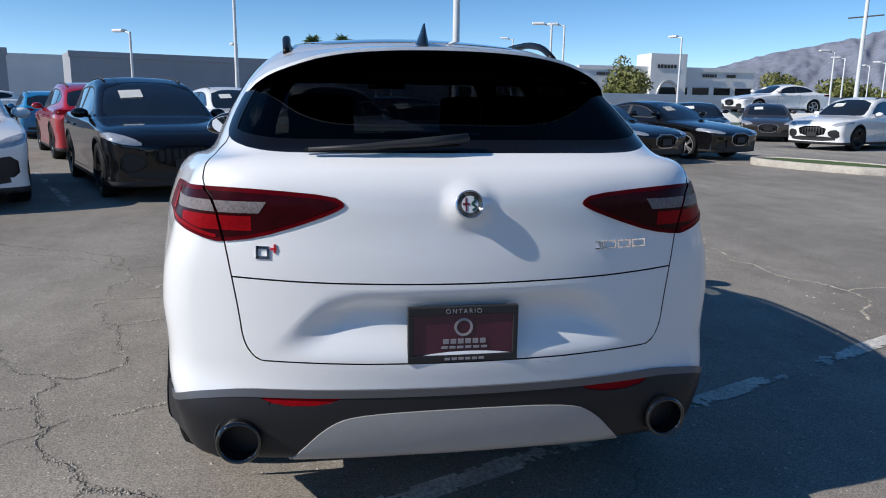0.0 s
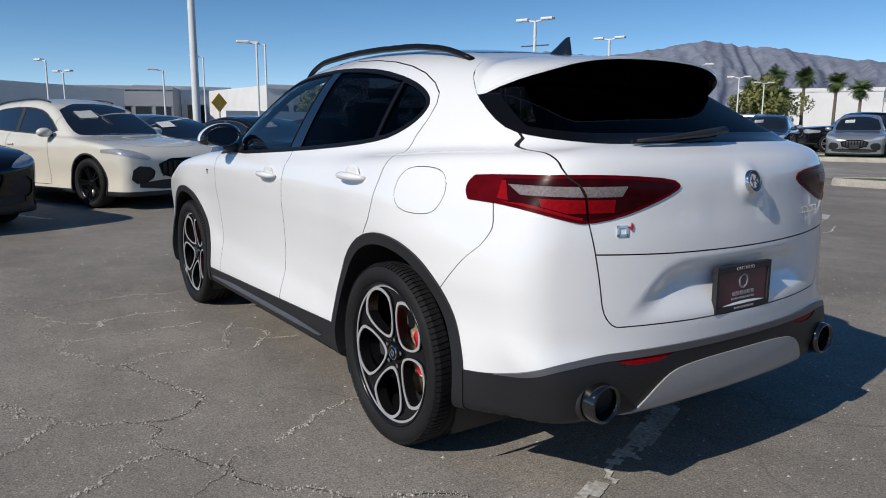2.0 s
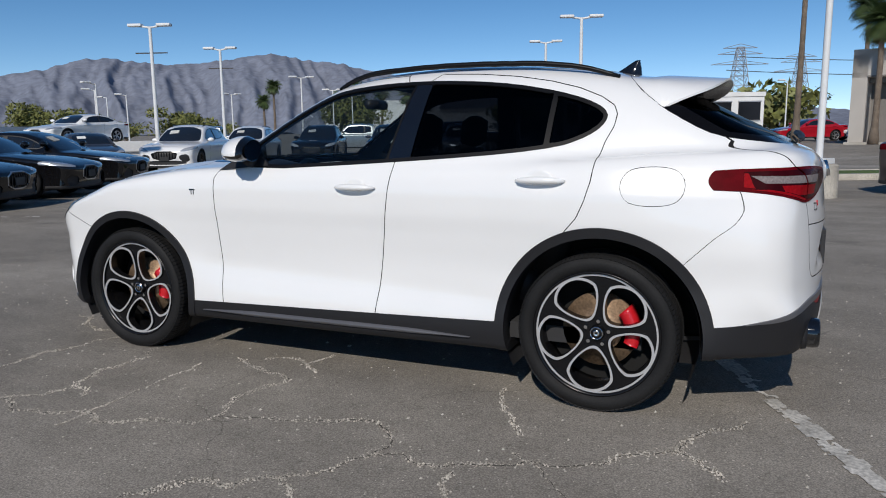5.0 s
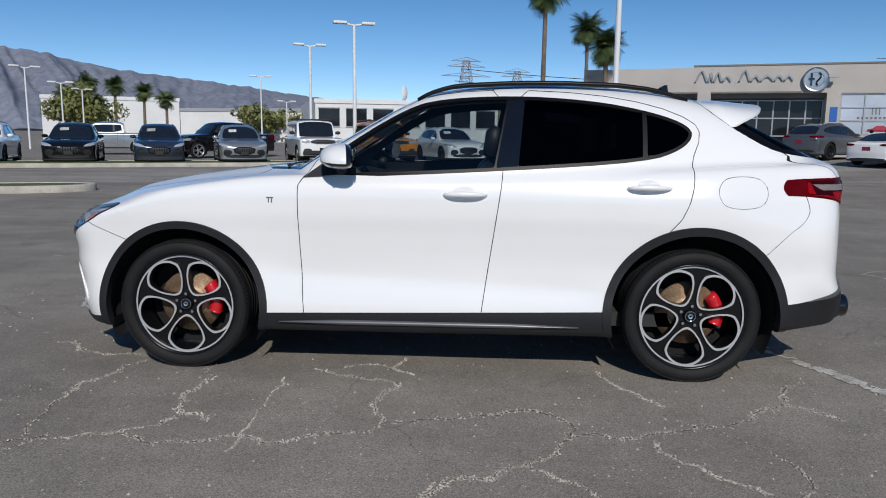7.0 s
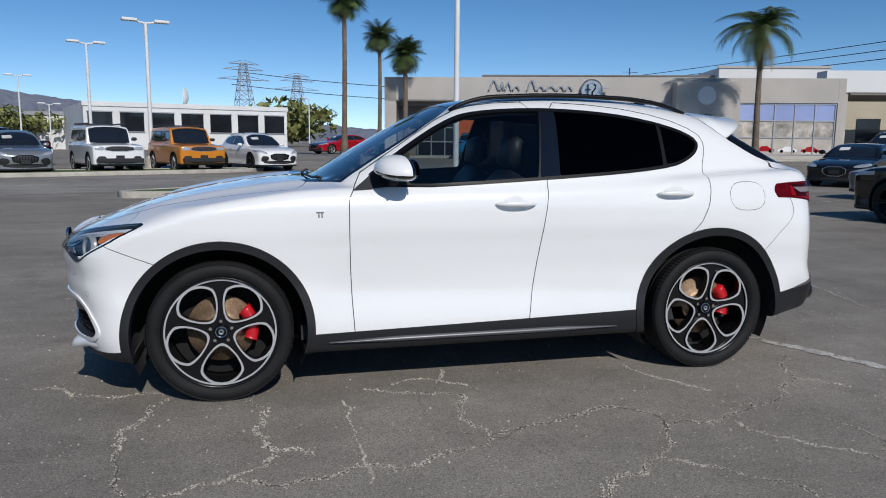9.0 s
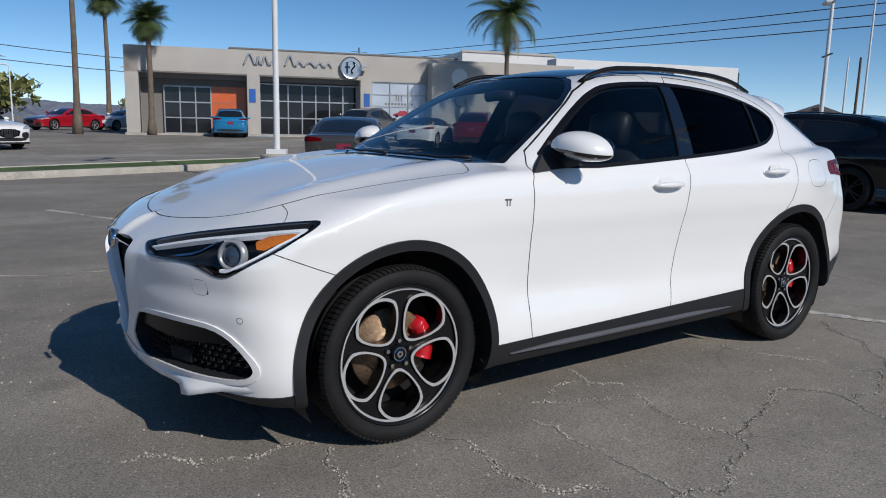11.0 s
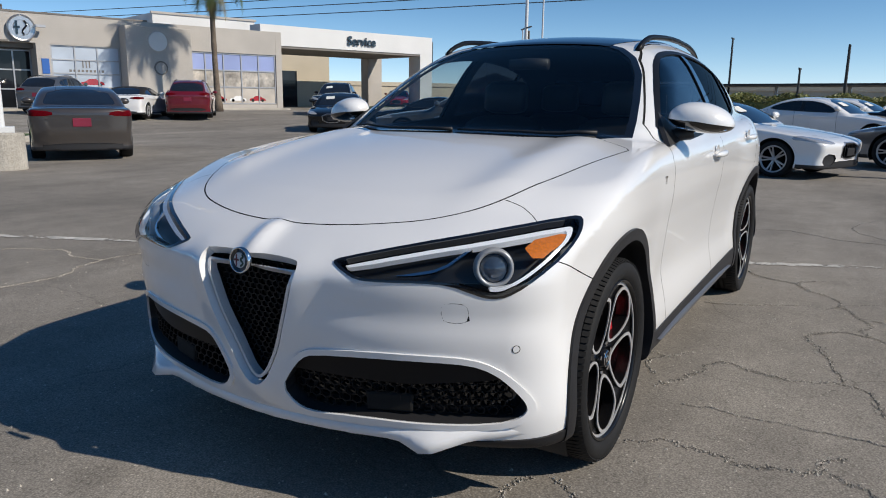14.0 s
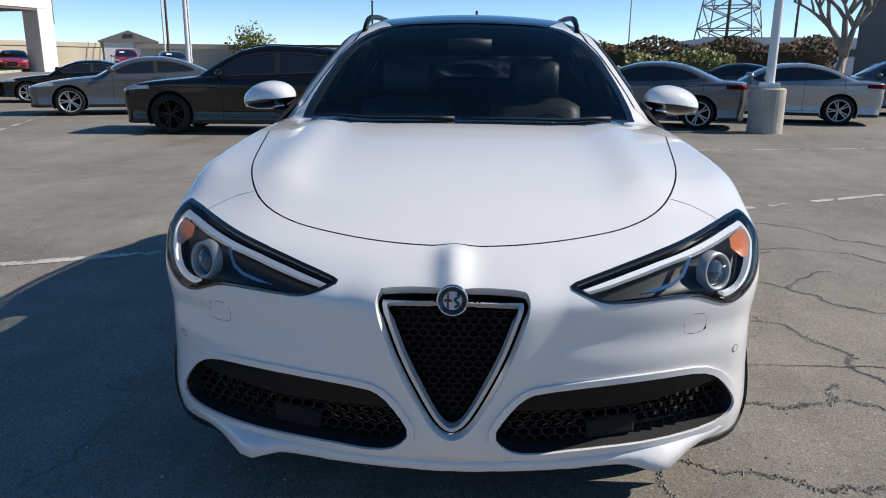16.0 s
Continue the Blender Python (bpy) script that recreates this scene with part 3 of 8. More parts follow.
def build_hero():
    car = thing("car", Matrix(), "white compact suv with dark cladding on cracked asphalt", "car")
    sh = Shell(hero_field, (-2.48, -1.01, 0.14), (2.42, 1.02, 1.74), 0.0205)
    av = np.abs

    def arch(cx, r):
        return lambda x, y, z: np.maximum(np.hypot(x - cx, z - AXLE) - r, 0.58 - av(y))

    for lo, hi, levels in (((-2.36, 0.33, 0.96), (-1.84, 0.91, 1.13), 2), ((-2.2, 0.64, 1.12), (-1.55, 0.78, 1.42), 1), ((1.74, 0.29, 0.725), (2.28, 0.92, 0.94), 2),
                           ((1.90, 0.09, 0.31), (2.32, 0.86, 0.55), 1), ((2.0, -0.01, 0.36), (2.4, 0.23, 0.82), 1)):
        sh.refine(lo, hi, levels)
    # joints first, then the things they bound
    sd = lambda f: (lambda x, y, z: np.maximum(f(x, z), 0.45 - av(y)))
    fr = lambda f: (lambda x, y, z: np.maximum(f(y, z), 1.2 - x))
    fra = lambda f: (lambda x, y, z: np.maximum(f(av(y), z), 1.2 - x))
    re = lambda f: (lambda x, y, z: np.maximum(f(y, z), x + 1.35))
    rea = lambda f: (lambda x, y, z: np.maximum(f(av(y), z), x + 1.70))
    tp = lambda f: (lambda x, y, z: np.maximum(f(x, y), 0.80 - z))
    gate = lambda x, y, z: np.maximum(re(GATE)(x, y, z), x - SPOIL(av(y)))
    clad = lambda x, y, z: z - CLADF(x)
    band = lambda f, w: (lambda x, y, z: av(f(x, y, z)) - w)
    sh.region("hood", tp(HOOD), ["body"])
    sh.region("front_door", sd(FDOOR), ["body"])
    sh.region("rear_door", sd(RDOOR), ["body"])
    sh.region("tailgate", gate, ["body"])
    sh.region("fuel_door", lambda x, y, z: np.maximum(FUEL(x, z), 0.45 - y), ["body"])
    white = ["body", "hood", "front_door", "rear_door", "tailgate", "fuel_door"]
    sh.region("joint", band(tp(HOOD), 0.0026), white)
    sh.region("joint", band(sd(FDOOR), 0.0022), white)
    sh.region("joint", band(sd(RDOOR), 0.0022), white)
    sh.region("joint", band(gate, 0.0022), white)
    sh.region("joint", band(lambda x, y, z: np.maximum(FUEL(x, z), 0.45 - y), 0.0014), white)
    def seam(f, w, limit):
        sh.cut(f)
        sh.region("joint", lambda x, y, z: np.maximum(av(f(x, y, z)) - w, limit(x, y, z)), white)

    gate_line = curve((-0.7, 0.874), (-0.35, 0.862), (0, 0.858), (0.35, 0.862), (0.7, 0.874))
    seam(lambda x, y, z: z - gate_line(y), 0.0024, lambda x, y, z: np.maximum(GATE(y, z), x + 1.9))
    bumper_line = curve((0.60, -1.67), (0.73, -1.80), (0.828, -1.90), (0.90, -1.985), (0.95, -2.008), (1.0, -1.998), (1.05, -1.975))
    seam(lambda x, y, z: x - bumper_line(z), 0.0020, lambda x, y, z: np.maximum(0.5 - av(y), np.maximum(z - 1.045, 0.62 - z)))
    fender_line = curve((1.60, 0.690), (1.70, 0.726), (1.78, 0.757), (1.86, 0.790), (1.95, 0.828))
    seam(lambda x, y, z: z - fender_line(x), 0.0018, lambda x, y, z: np.maximum(0.5 - av(y), np.maximum(x - 1.95, 1.66 - x)))
    wing_line = curve((0.60, 1.812), (0.66, 1.812), (0.71, 1.816), (0.755, 1.838), (0.82, 1.90))
    seam(lambda x, y, z: x - wing_line(av(y)), 0.0018, lambda x, y, z: np.maximum(0.655 - av(y), np.maximum(av(y) - 0.82, 0.85 - z)))
    cap = poly(rounded([(0.63, 0.667), (0.63, 0.703), (0.642, 0.715), (0.688, 0.715), (0.70, 0.703), (0.70, 0.667), (0.688, 0.655), (0.642, 0.655)], 2))
    seam(lambda x, y, z: np.maximum(cap(av(y), z), 1.5 - x), 0.0009, lambda x, y, z: 1.5 - x)
    # cladding, glass, lamps
    allw = white + ["joint"]
    sh.region("cladding", clad, allw)
    sh.region("diffuser", re(DIFF), ["cladding"])
    # strip along the cladding's top edge, its sheen painted as paler grey
    lip = lambda x, y, z: clad(x, y, z) + 0.024 * sstep(1.98, 2.26, -x)
    sh.cut(lambda x, y, z: np.maximum(lip(x, y, z), x + 2.04))
    sh.region("clad_lip", lambda x, y, z: np.maximum(-lip(x, y, z), x + 2.04), ["cladding"])
    sh.region("arch_front", arch(WB, 0.480), allw + ["cladding"])
    sh.region("arch_rear", arch(-WB - 0.014, 0.496), allw + ["cladding"])
    sh.region("hole", arch(WB, 0.438), ["arch_front"])
    sh.region("hole", arch(-WB - 0.014, 0.450), ["arch_rear"])
    sh.region("window_trim", sd(lambda u, w: DLO(u, w) - 0.004), allw)
    glass_in = lambda u, w: DLO(u, w) + 0.014
    bp0, bp1 = (lambda w: -0.33 - 0.185 * (w - 1.14)), (lambda w: -0.452 - 0.10 * (w - 1.14))
    sh.region("front_window", sd(lambda u, w: np.maximum(glass_in(u, w), bp0(w) + 0.01 - u)), ["window_trim"])
    sh.region("rear_window", sd(lambda u, w: np.maximum(np.maximum(glass_in(u, w), u - bp1(w)), -1.125 - 0.05 * (w - 1.2) - u)), ["window_trim"])
    sh.region("quarter_window", sd(lambda u, w: np.maximum(glass_in(u, w), u + 1.15 + 0.05 * (w - 1.2))), ["window_trim"])
    sh.region("pillar_gloss", sd(lambda u, w: np.maximum(np.maximum(glass_in(u, w), u - bp0(w)), bp1(w) - u)), ["window_trim"])
    sh.region("screen_edge", lambda x, y, z: np.maximum(SCREEN(x, y) - 0.006, 1.125 - z), allw)
    sh.region("windscreen", lambda x, y, z: np.maximum(SCREEN(x, y) + 0.028, 1.135 - z), ["screen_edge"])
    sh.region("roof_glass", lambda x, y, z: np.maximum(ROOFGLASS(x, y), 1.45 - z), allw + ["screen_edge"])
    sh.region("glass_edge", lambda x, y, z: np.maximum(re(RGLASS)(x, y, z), x - SPOIL(av(y))), allw)
    sh.region("rear_glass", re(lambda u, w: np.maximum(RGLASS(u, w) + 0.035, w - 1.44)), ["glass_edge"])
    tail_in = lambda x, y, z: np.maximum(TL(av(y), z), x + 1.80)
    sh.region("tail_lamp", lambda x, y, z: np.maximum(tail_in(x, y, z), x + 1.862 + 14 * (z - 1.070) ** 2), allw)
    sh.cut(lambda x, y, z: np.maximum(GATE(y, z), x + 1.9))
    sh.region("joint", lambda x, y, z: np.maximum(np.maximum(av(GATE(y, z)) - 0.004, tail_in(x, y, z)), x + 1.9), ["tail_lamp"])
    tl = lambda y, z: TL(av(y), z)
    sh.cut(lambda x, y, z: np.maximum(tl(y, z) + 0.012, x + 1.80))
    sh.region("tail_deep", lambda x, y, z: np.maximum(tl(y, z) + 0.012, np.maximum(av(y) - 0.84, x + 2.0)), ["tail_lamp"])
    sh.region("tail_guide", lambda x, y, z: np.maximum(np.maximum(tl(y, z) + 0.010, av(y) - 0.845), np.maximum(np.maximum(-0.009 - 0.010 - tl(y, z), z - 1.03), 0.70 - av(y))), ["tail_lamp", "tail_deep"])
    sh.region("tail_guide", lambda x, y, z: np.maximum(np.maximum(tl(y, z) + 0.018, av(av(y) - 0.838 + 0.25 * (z - 1.06)) - 0.006), x + 2.0), ["tail_lamp", "tail_deep"])
    sh.region("tail_reverse", lambda x, y, z: np.maximum(np.maximum(tl(y, z) + 0.020, av(z - 1.071) - 0.0155), np.maximum(0.555 + 0.7 * (1.088 - z) - av(y), av(y) - 0.822 + 0.1 * (1.07 - z))), ["tail_lamp", "tail_deep"])
    sh.region("tail_low", lambda x, y, z: np.maximum(np.maximum(tl(y, z) + 0.022, av(z - 1.026) - 0.021), np.maximum(0.60 - av(y), av(y) - 0.80)), ["tail_lamp", "tail_deep"])
    lamp_low = lambda x, z: (0.912 - 0.66 * (x - 1.77) - z) * 0.83
    sh.region("head_lamp", lambda x, y, z: np.maximum(fra(HL)(x, y, z), np.maximum(1.70 - x, lamp_low(x, z))), allw)
    hz = lambda y, z: z - (0.756 + 0.209 * (av(y) - 0.30))
    sh.cut(lambda x, y, z: np.maximum(HL(av(y), z) + 0.021, 1.70 - x))
    sh.cut(lambda x, y, z: np.maximum(hz(y, z) - 0.027, 1.70 - x))
    sh.region("head_bar", lambda x, y, z: np.maximum(np.maximum(av(HL(av(y), z) + 0.021) - 0.0050, 1.77 - x), np.minimum(0.035 - hz(y, z), np.maximum(0.755 - av(y), z - 0.915))), ["head_lamp"])
    sh.region("head_amber", lambda x, y, z: np.maximum(np.maximum(HL(av(y), z) + 0.026, AMBER_AREA(av(y), z)), 1.7 - x), ["head_lamp"])
    sh.region("head_inner", lambda x, y, z: np.maximum(np.maximum(HL(av(y), z) + 0.026, INNER_BAR(av(y), z) - 0.0042), 1.7 - x), ["head_lamp"])
    sh.region("head_seal", lambda x, y, z: np.maximum(np.minimum(-(HL(av(y), z) + 0.007), -lamp_low(x, z) - 0.008), 1.2 - x), HEADS)
    sh.region("grille_rim", fr(lambda u, w: GRILLE(u, w) - 0.001), allw)
    sh.region("grille", fr(lambda u, w: GRILLE(u, w) + 0.0015), ["grille_rim"])
    sh.cut(fr(lambda u, w: GRILLE(u, w) + 0.015))
    sh.cut(fr(lambda u, w: GRILLE(u, w) + 0.027))
    sh.region("shield_frame", fr(lambda u, w: np.maximum(np.maximum(GRILLE(u, w) + 0.015, -GRILLE(u, w) - 0.027), w - 0.785)), ["grille"])
    sh.region("fog_bezel", fra(lambda u, w: FOG(u, w) - 0.020), allw)
    sh.region("fog_hole", fra(FOG), allw + ["cladding", "fog_bezel"])
    sh.region("fog_blade", lambda x, y, z: 0.447 + 0.10 * np.maximum(av(y) - 0.52, 0) - z, ["fog_hole"])
    sh.region("reflector", lambda x, y, z: np.maximum(REFL(-av(y), z), x + 2.0), ["cladding"])
    sh.settle(slice(None), 1)
    sh.finish()

    E = sh.emit
    E("body", "body", PAINT_WHITE, car)
    E("panel_joint", "joint", GAP, car, "black joints between the panels", move=-0.004)
    E("hood", "hood", PAINT_WHITE, car)
    E("tailgate", "tailgate", PAINT_WHITE, car)
    E("fuel_door", "fuel_door", PAINT_WHITE, car)
    for s in (1, -1):
        E("front_door", "front_door", PAINT_WHITE, car, side=s)
        E("rear_door", "rear_door", PAINT_WHITE, car, side=s)
        E("arch_trim", "arch_front", CLAD, car, "grey plastic wheel arch trim", side=s, move=0.010, rim=0.05)
        E("arch_trim", "arch_rear", CLAD, car, "grey plastic wheel arch trim", side=s, move=0.010, rim=0.05)
        E("window_trim", "window_trim", TRIM, car, "dark window surround", side=s, move=0.003, rim=0.012)
        E("pillar_cover", "pillar_gloss", GLOSSBLACK, car, "black pillar cover", side=s, move=0.001)
        E("front_window", "front_window", GLASS_SIDE, car, "clear side window", side=s, move=-0.004)
        E("rear_window", "rear_window", GLASS_DARK, car, "dark tinted side window", side=s, move=-0.004)
        E("quarter_window", "quarter_window", GLASS_DARK, car, "dark tinted quarter window", side=s, move=-0.004)
        lamp = E("tail_lamp", TAILS, RED_LENS, car, "dark red tail lamp", side=s, move=0.004, rim=0.02)
        tail_detail(sh, lamp, s)
        head_lamp(sh, car, s)
        fog(sh, car, s)
        E("reflector", "reflector", RED_BRIGHT, car, "red bumper reflector", side=s, move=0.003, rim=0.008)
    E("cladding", "cladding", CLAD, car, "grey plastic lower cladding", move=0.006, rim=0.02)
    E("cladding_lip", "clad_lip", SILL_SHEEN_GREY, car, "bumper cladding lip with a painted pale grey sheen", move=0.008, rim=0.02)
    E("diffuser", "diffuser", SILVER, car, "silver lower bumper insert", move=0.012, rim=0.03)
    E("windscreen_edge", "screen_edge", GLOSSBLACK, car, "black windscreen border")
    ws = E("windscreen", "windscreen", GLASS_CLEAR, car, "clear windscreen", move=-0.002)
    E("roof_glass", "roof_glass", GLOSSBLACK, car, "black glass roof", move=0.002)
    E("rear_glass_edge", "glass_edge", BORDER, car, "black border of the rear window")
    E("rear_glass", "rear_glass", GLASS_DARK, car, "dark tinted rear window", move=-0.002)
    # inner lining closes the shell behind the panes
    skip = {"hole", "front_window", "rear_window", "quarter_window", "windscreen", "rear_glass", "fog_hole", "fog_blade", "grille", "shield_frame", *TAILS, *HEADS}
    E("lining", [n for n in sh.names if n not in skip], LINING, car, "dark cabin lining", move=-0.022, flip=True)
    grille(sh, car)
    fittings(sh, car)
    wheels(car)
    cabin(car)
    return car


def on_skin(sh, p, d, depth=0.6):
    """First point on the body from p along d."""
    p, d = np.array(p, float), np.array(d, float)
    d /= np.linalg.norm(d)
    s = np.linspace(0, depth, 400)
    q = p + s[:, None] * d
    f = sh.field(*q.T)
    i = int(np.argmax(f < 0))
    return q[i]


def skin_frame(sh, p, up=(0, 0, 1)):
    """Pose on the skin: local x along the surface, y up it, z outward."""
    n = sh.grad(np.array([p]))[0]
    n = Vector(n / np.linalg.norm(n))
    x = Vector(up).cross(n).normalized()
    y = n.cross(x)
    m = Matrix((x, y, n)).transposed().to_4x4()
    m.translation = Vector(p)
    return m


TAILS, HEADS = ["tail_lamp", "tail_deep", "tail_guide", "tail_low", "tail_reverse"], ["head_lamp", "head_bar", "head_amber", "head_inner", "head_seal"]


def tail_detail(sh, lamp, s):
    sh.emit("light_guide", "tail_guide", RED_BRIGHT, lamp, "bright red light guide", side=s, move=0.0065, rim=0.004)
    sh.emit("inner_lens", "tail_deep", RED_DEEP, lamp, "dark red inner lens", side=s, move=0.0050)
    sh.emit("lower_lens", "tail_low", RED_BRIGHT, lamp, "bright red lower lens", side=s, move=0.0055)
    sh.emit("reverse_lens", "tail_reverse", SMOKE, lamp, "pale smoked reversing lens", side=s, move=0.006)


def head_lamp(sh, car, s):
    lens = sh.emit("head_lamp", HEADS, GLASS_LENS, car, "clear headlamp with a light bar", side=s, move=0.002)
    sh.emit("bowl", HEADS, mat("lamp_bowl_black", (0.010, 0.011, 0.013), 0.35, vary=0.3, vscale=15), lens, "black lamp bowl", side=s, move=-0.060)
    sh.emit("seal", "head_seal", GLOSSBLACK, lens, "black lamp edge", side=s, move=0.003, rim=0.03)
    # faint glow added to stand for the white that the bar reflects
    sh.emit("light_bar", "head_bar", mat("light_bar_white_glow", (0.85, 0.87, 0.90), 0.15, coat=0.8, emit=0.12), lens, "white light bar with a faint added glow", side=s, move=-0.012, rim=0.02)
    sh.emit("side_reflector", "head_amber", AMBER, lens, "amber side reflector", side=s, move=-0.015)
    sh.emit("inner_bar", "head_inner", CHROME, lens, "chrome inner bar", side=s, move=-0.02, rim=0.01)
    p = on_skin(sh, (2.5, 0.747 * s, 0.833), (-1, 0, 0), 1.2)
    out = Vector(sh.grad(np.array([p]))[0]).normalized()
    m = Matrix.Translation(Vector(p) - out * 0.040) @ pose(0, 0, 0, 0, -8, 34 * s)
    v, f = lathe([(0.0, 0.020), (0.026, 0.015), (0.040, 0.004), (0.043, -0.01)], 28, "x")
    ob = raw("projector", v, f, mat("projector_glass", (0.05, 0.07, 0.10), 0.03, coat=1.0, vary=0.2), lens, "dark blue projector lens", True)
    ob.matrix_local = m
    v, f = lathe([(0.042, -0.005), (0.045, 0.016), (0.054, 0.018), (0.060, -0.01)], 28, "x")
    ob = raw("projector_ring", v, f, SILVER, lens, "silver ring", True)
    ob.matrix_local = m


def fog(sh, car, s):
    hole = sh.emit("lower_intake", ["fog_hole", "fog_blade"], GLOSSBLACK, car, "black lower air intake with honeycomb mesh", side=s, move=-0.060)
    v, t, nn = sh.take(["fog_hole", "fog_blade"], s, 0.0)
    # turned-in edge of the intake
    e = np.concatenate([t[:, [0, 1]], t[:, [1, 2]], t[:, [2, 0]]])
    _, first, count = np.unique(np.sort(e, 1), axis=0, return_index=True, return_counts=True)
    be = e[first[count == 1]]
    u, inv = np.unique(be, return_inverse=True)
    inv = inv.reshape(be.shape)
    k = len(u)
    vv = np.concatenate([v[u], v[u] - nn[u] * 0.062])
    raw("intake_edge", vv, [(a, b, b + k, a + k) for a, b in inv], PLASTIC, hole, "", True)
    sh.emit("intake_bezel", "fog_bezel", PAINT_WHITE, hole, "white raised bezel round the intake", side=s, move=0.007, rim=0.009)
    sh.emit("blade", "fog_blade", mat("satin_black_blade", (0.010, 0.010, 0.011), 0.32, spec=0.2, grain=0.1, scale=300), hole, "satin black blade", side=s, move=-0.018)
    p = on_skin(sh, (2.7, 0.45 * s, 0.385), (-1, 0, 0), 1.2)
    bm = bmesh.new()
    box(bm, -0.010, -0.075, -0.030, 0.006, 0.075, 0.030)
    ob = part("sensor_panel", bm, GAP, hole, "square black cover", bevel=0.012)
    ob.matrix_local = pose(p[0] - 0.040, 0.45 * s, 0.375, 3 * s, 0, 16 * s)
    comb(sh, hole, lambda y, z: FOG(y, z) + 0.012, 0.11, 0.79, 0.345, 0.49, s, 0.040, 0.020)


def comb(sh, parent, inside, y0, y1, z0, z1, s, depth, r):
    """Honeycomb mesh set back behind an opening in the nose."""
    v, f = [], []
    row, z = 0, z0
    while z < z1:
        y = y0 + (r * 0.9 if row % 2 else 0)
        while y < y1:
            if float(inside(np.array([y]), np.array([z]))[0]) < -0.002:
                p = on_skin(sh, (2.6, y * s, z), (-1, 0, 0), 1.2)
                base = len(v)
                for k in range(6):
                    a = math.pi / 6 + k * math.pi / 3
                    for rr, dx in ((r, -depth), (r * 0.82, -depth), (r * 0.78, -depth - 0.012)):
                        v.append((p[0] + dx, y * s + rr * math.cos(a) * 1.05, z + rr * math.sin(a) * 0.80))
                for k in range(6):
                    j = (k + 1) % 6
                    a, b = base + 3 * k, base + 3 * j
                    f += [(a, b, b + 1, a + 1), (a + 1, b + 1, b + 2, a + 2)]
            y += r * 1.8
        z += r * 1.22
        row += 1
    raw("honeycomb", v, f, mat("comb_black", (0.008, 0.008, 0.009), 0.5, spec=0.3, vary=0.1), parent, "black honeycomb mesh")["kind"] = "stuff"


def grille(sh, car):
    g = sh.emit("grille", ["grille", "shield_frame"], GAP, car, "black shield grille with a silver frame", move=-0.085)
    sh.emit("grille_rim", "grille_rim", PAINT_WHITE, g, "white turned-in edge of the shield", move=0.0, rim=0.032)
    comb(sh, g, lambda y, z: GRILLE(y, z) + 0.024, -0.20, 0.20, 0.40, 0.795, 1, 0.062, 0.015)
    sh.emit("shield_frame", "shield_frame", MACHINED, g, "silver V-shaped frame", move=-0.022, rim=0.030)
    p = on_skin(sh, (2.6, 0, 0.788), (-1, 0, 0), 1.0)
    badge(car, pose(p[0] + 0.010, 0, 0.788, 0, -4, 0) @ pose(0, 0, 0, 90, 0, 90), 0.040)


def badge(parent, m, r):
    """Round emblem: silver rim, dark ring, pale field with a red and a green mark."""
    v, f = lathe([(0.0, 0.004), (r * 0.62, 0.004), (r * 0.62, 0.0055), (r * 0.92, 0.0055), (r * 0.92, 0.008), (r, 0.006), (r, -0.006)], 40, "z")
    ob = raw("emblem", v, f, mat("emblem_dark", (0.03, 0.035, 0.04), 0.2, coat=0.8, vary=0.2), parent, "round emblem with red and green marks", True)
    ob.matrix_local = m
    v, f = lathe([(r * 0.90, 0.006), (r * 0.92, 0.0095), (r, 0.008), (r * 1.02, -0.004)], 40, "z")
    raw("emblem_rim", v, f, CHROME, ob, "", True)
    v, f = lathe([(0.0, 0.0062), (r * 0.58, 0.0062), (r * 0.62, 0.004)], 32, "z")
    raw("emblem_field", v, f, mat("emblem_pale", (0.62, 0.64, 0.66), 0.25, vary=0.05), ob)
    bm = bmesh.new()
    box(bm, -r * 0.34, -r * 0.48, 0.006, -r * 0.22, r * 0.48, 0.0075)
    box(bm, -r * 0.52, -r * 0.06, 0.006, -r * 0.05, r * 0.10, 0.0075)
    part("red_mark", bm, mat("emblem_red", (0.16, 0.02, 0.03), 0.3, vary=0.1), ob)
    pts = [(r * (0.28 + 0.13 * math.sin(a * 3.4)), r * (0.46 - 0.145 * a * 2), 0.007) for a in np.linspace(0, 3.1, 16)]
    v, f = tube(pts, r * 0.085, 6, flat=0.4)
    raw("green_mark", v, f, mat("emblem_green", (0.015, 0.06, 0.045), 0.3, vary=0.1), ob)


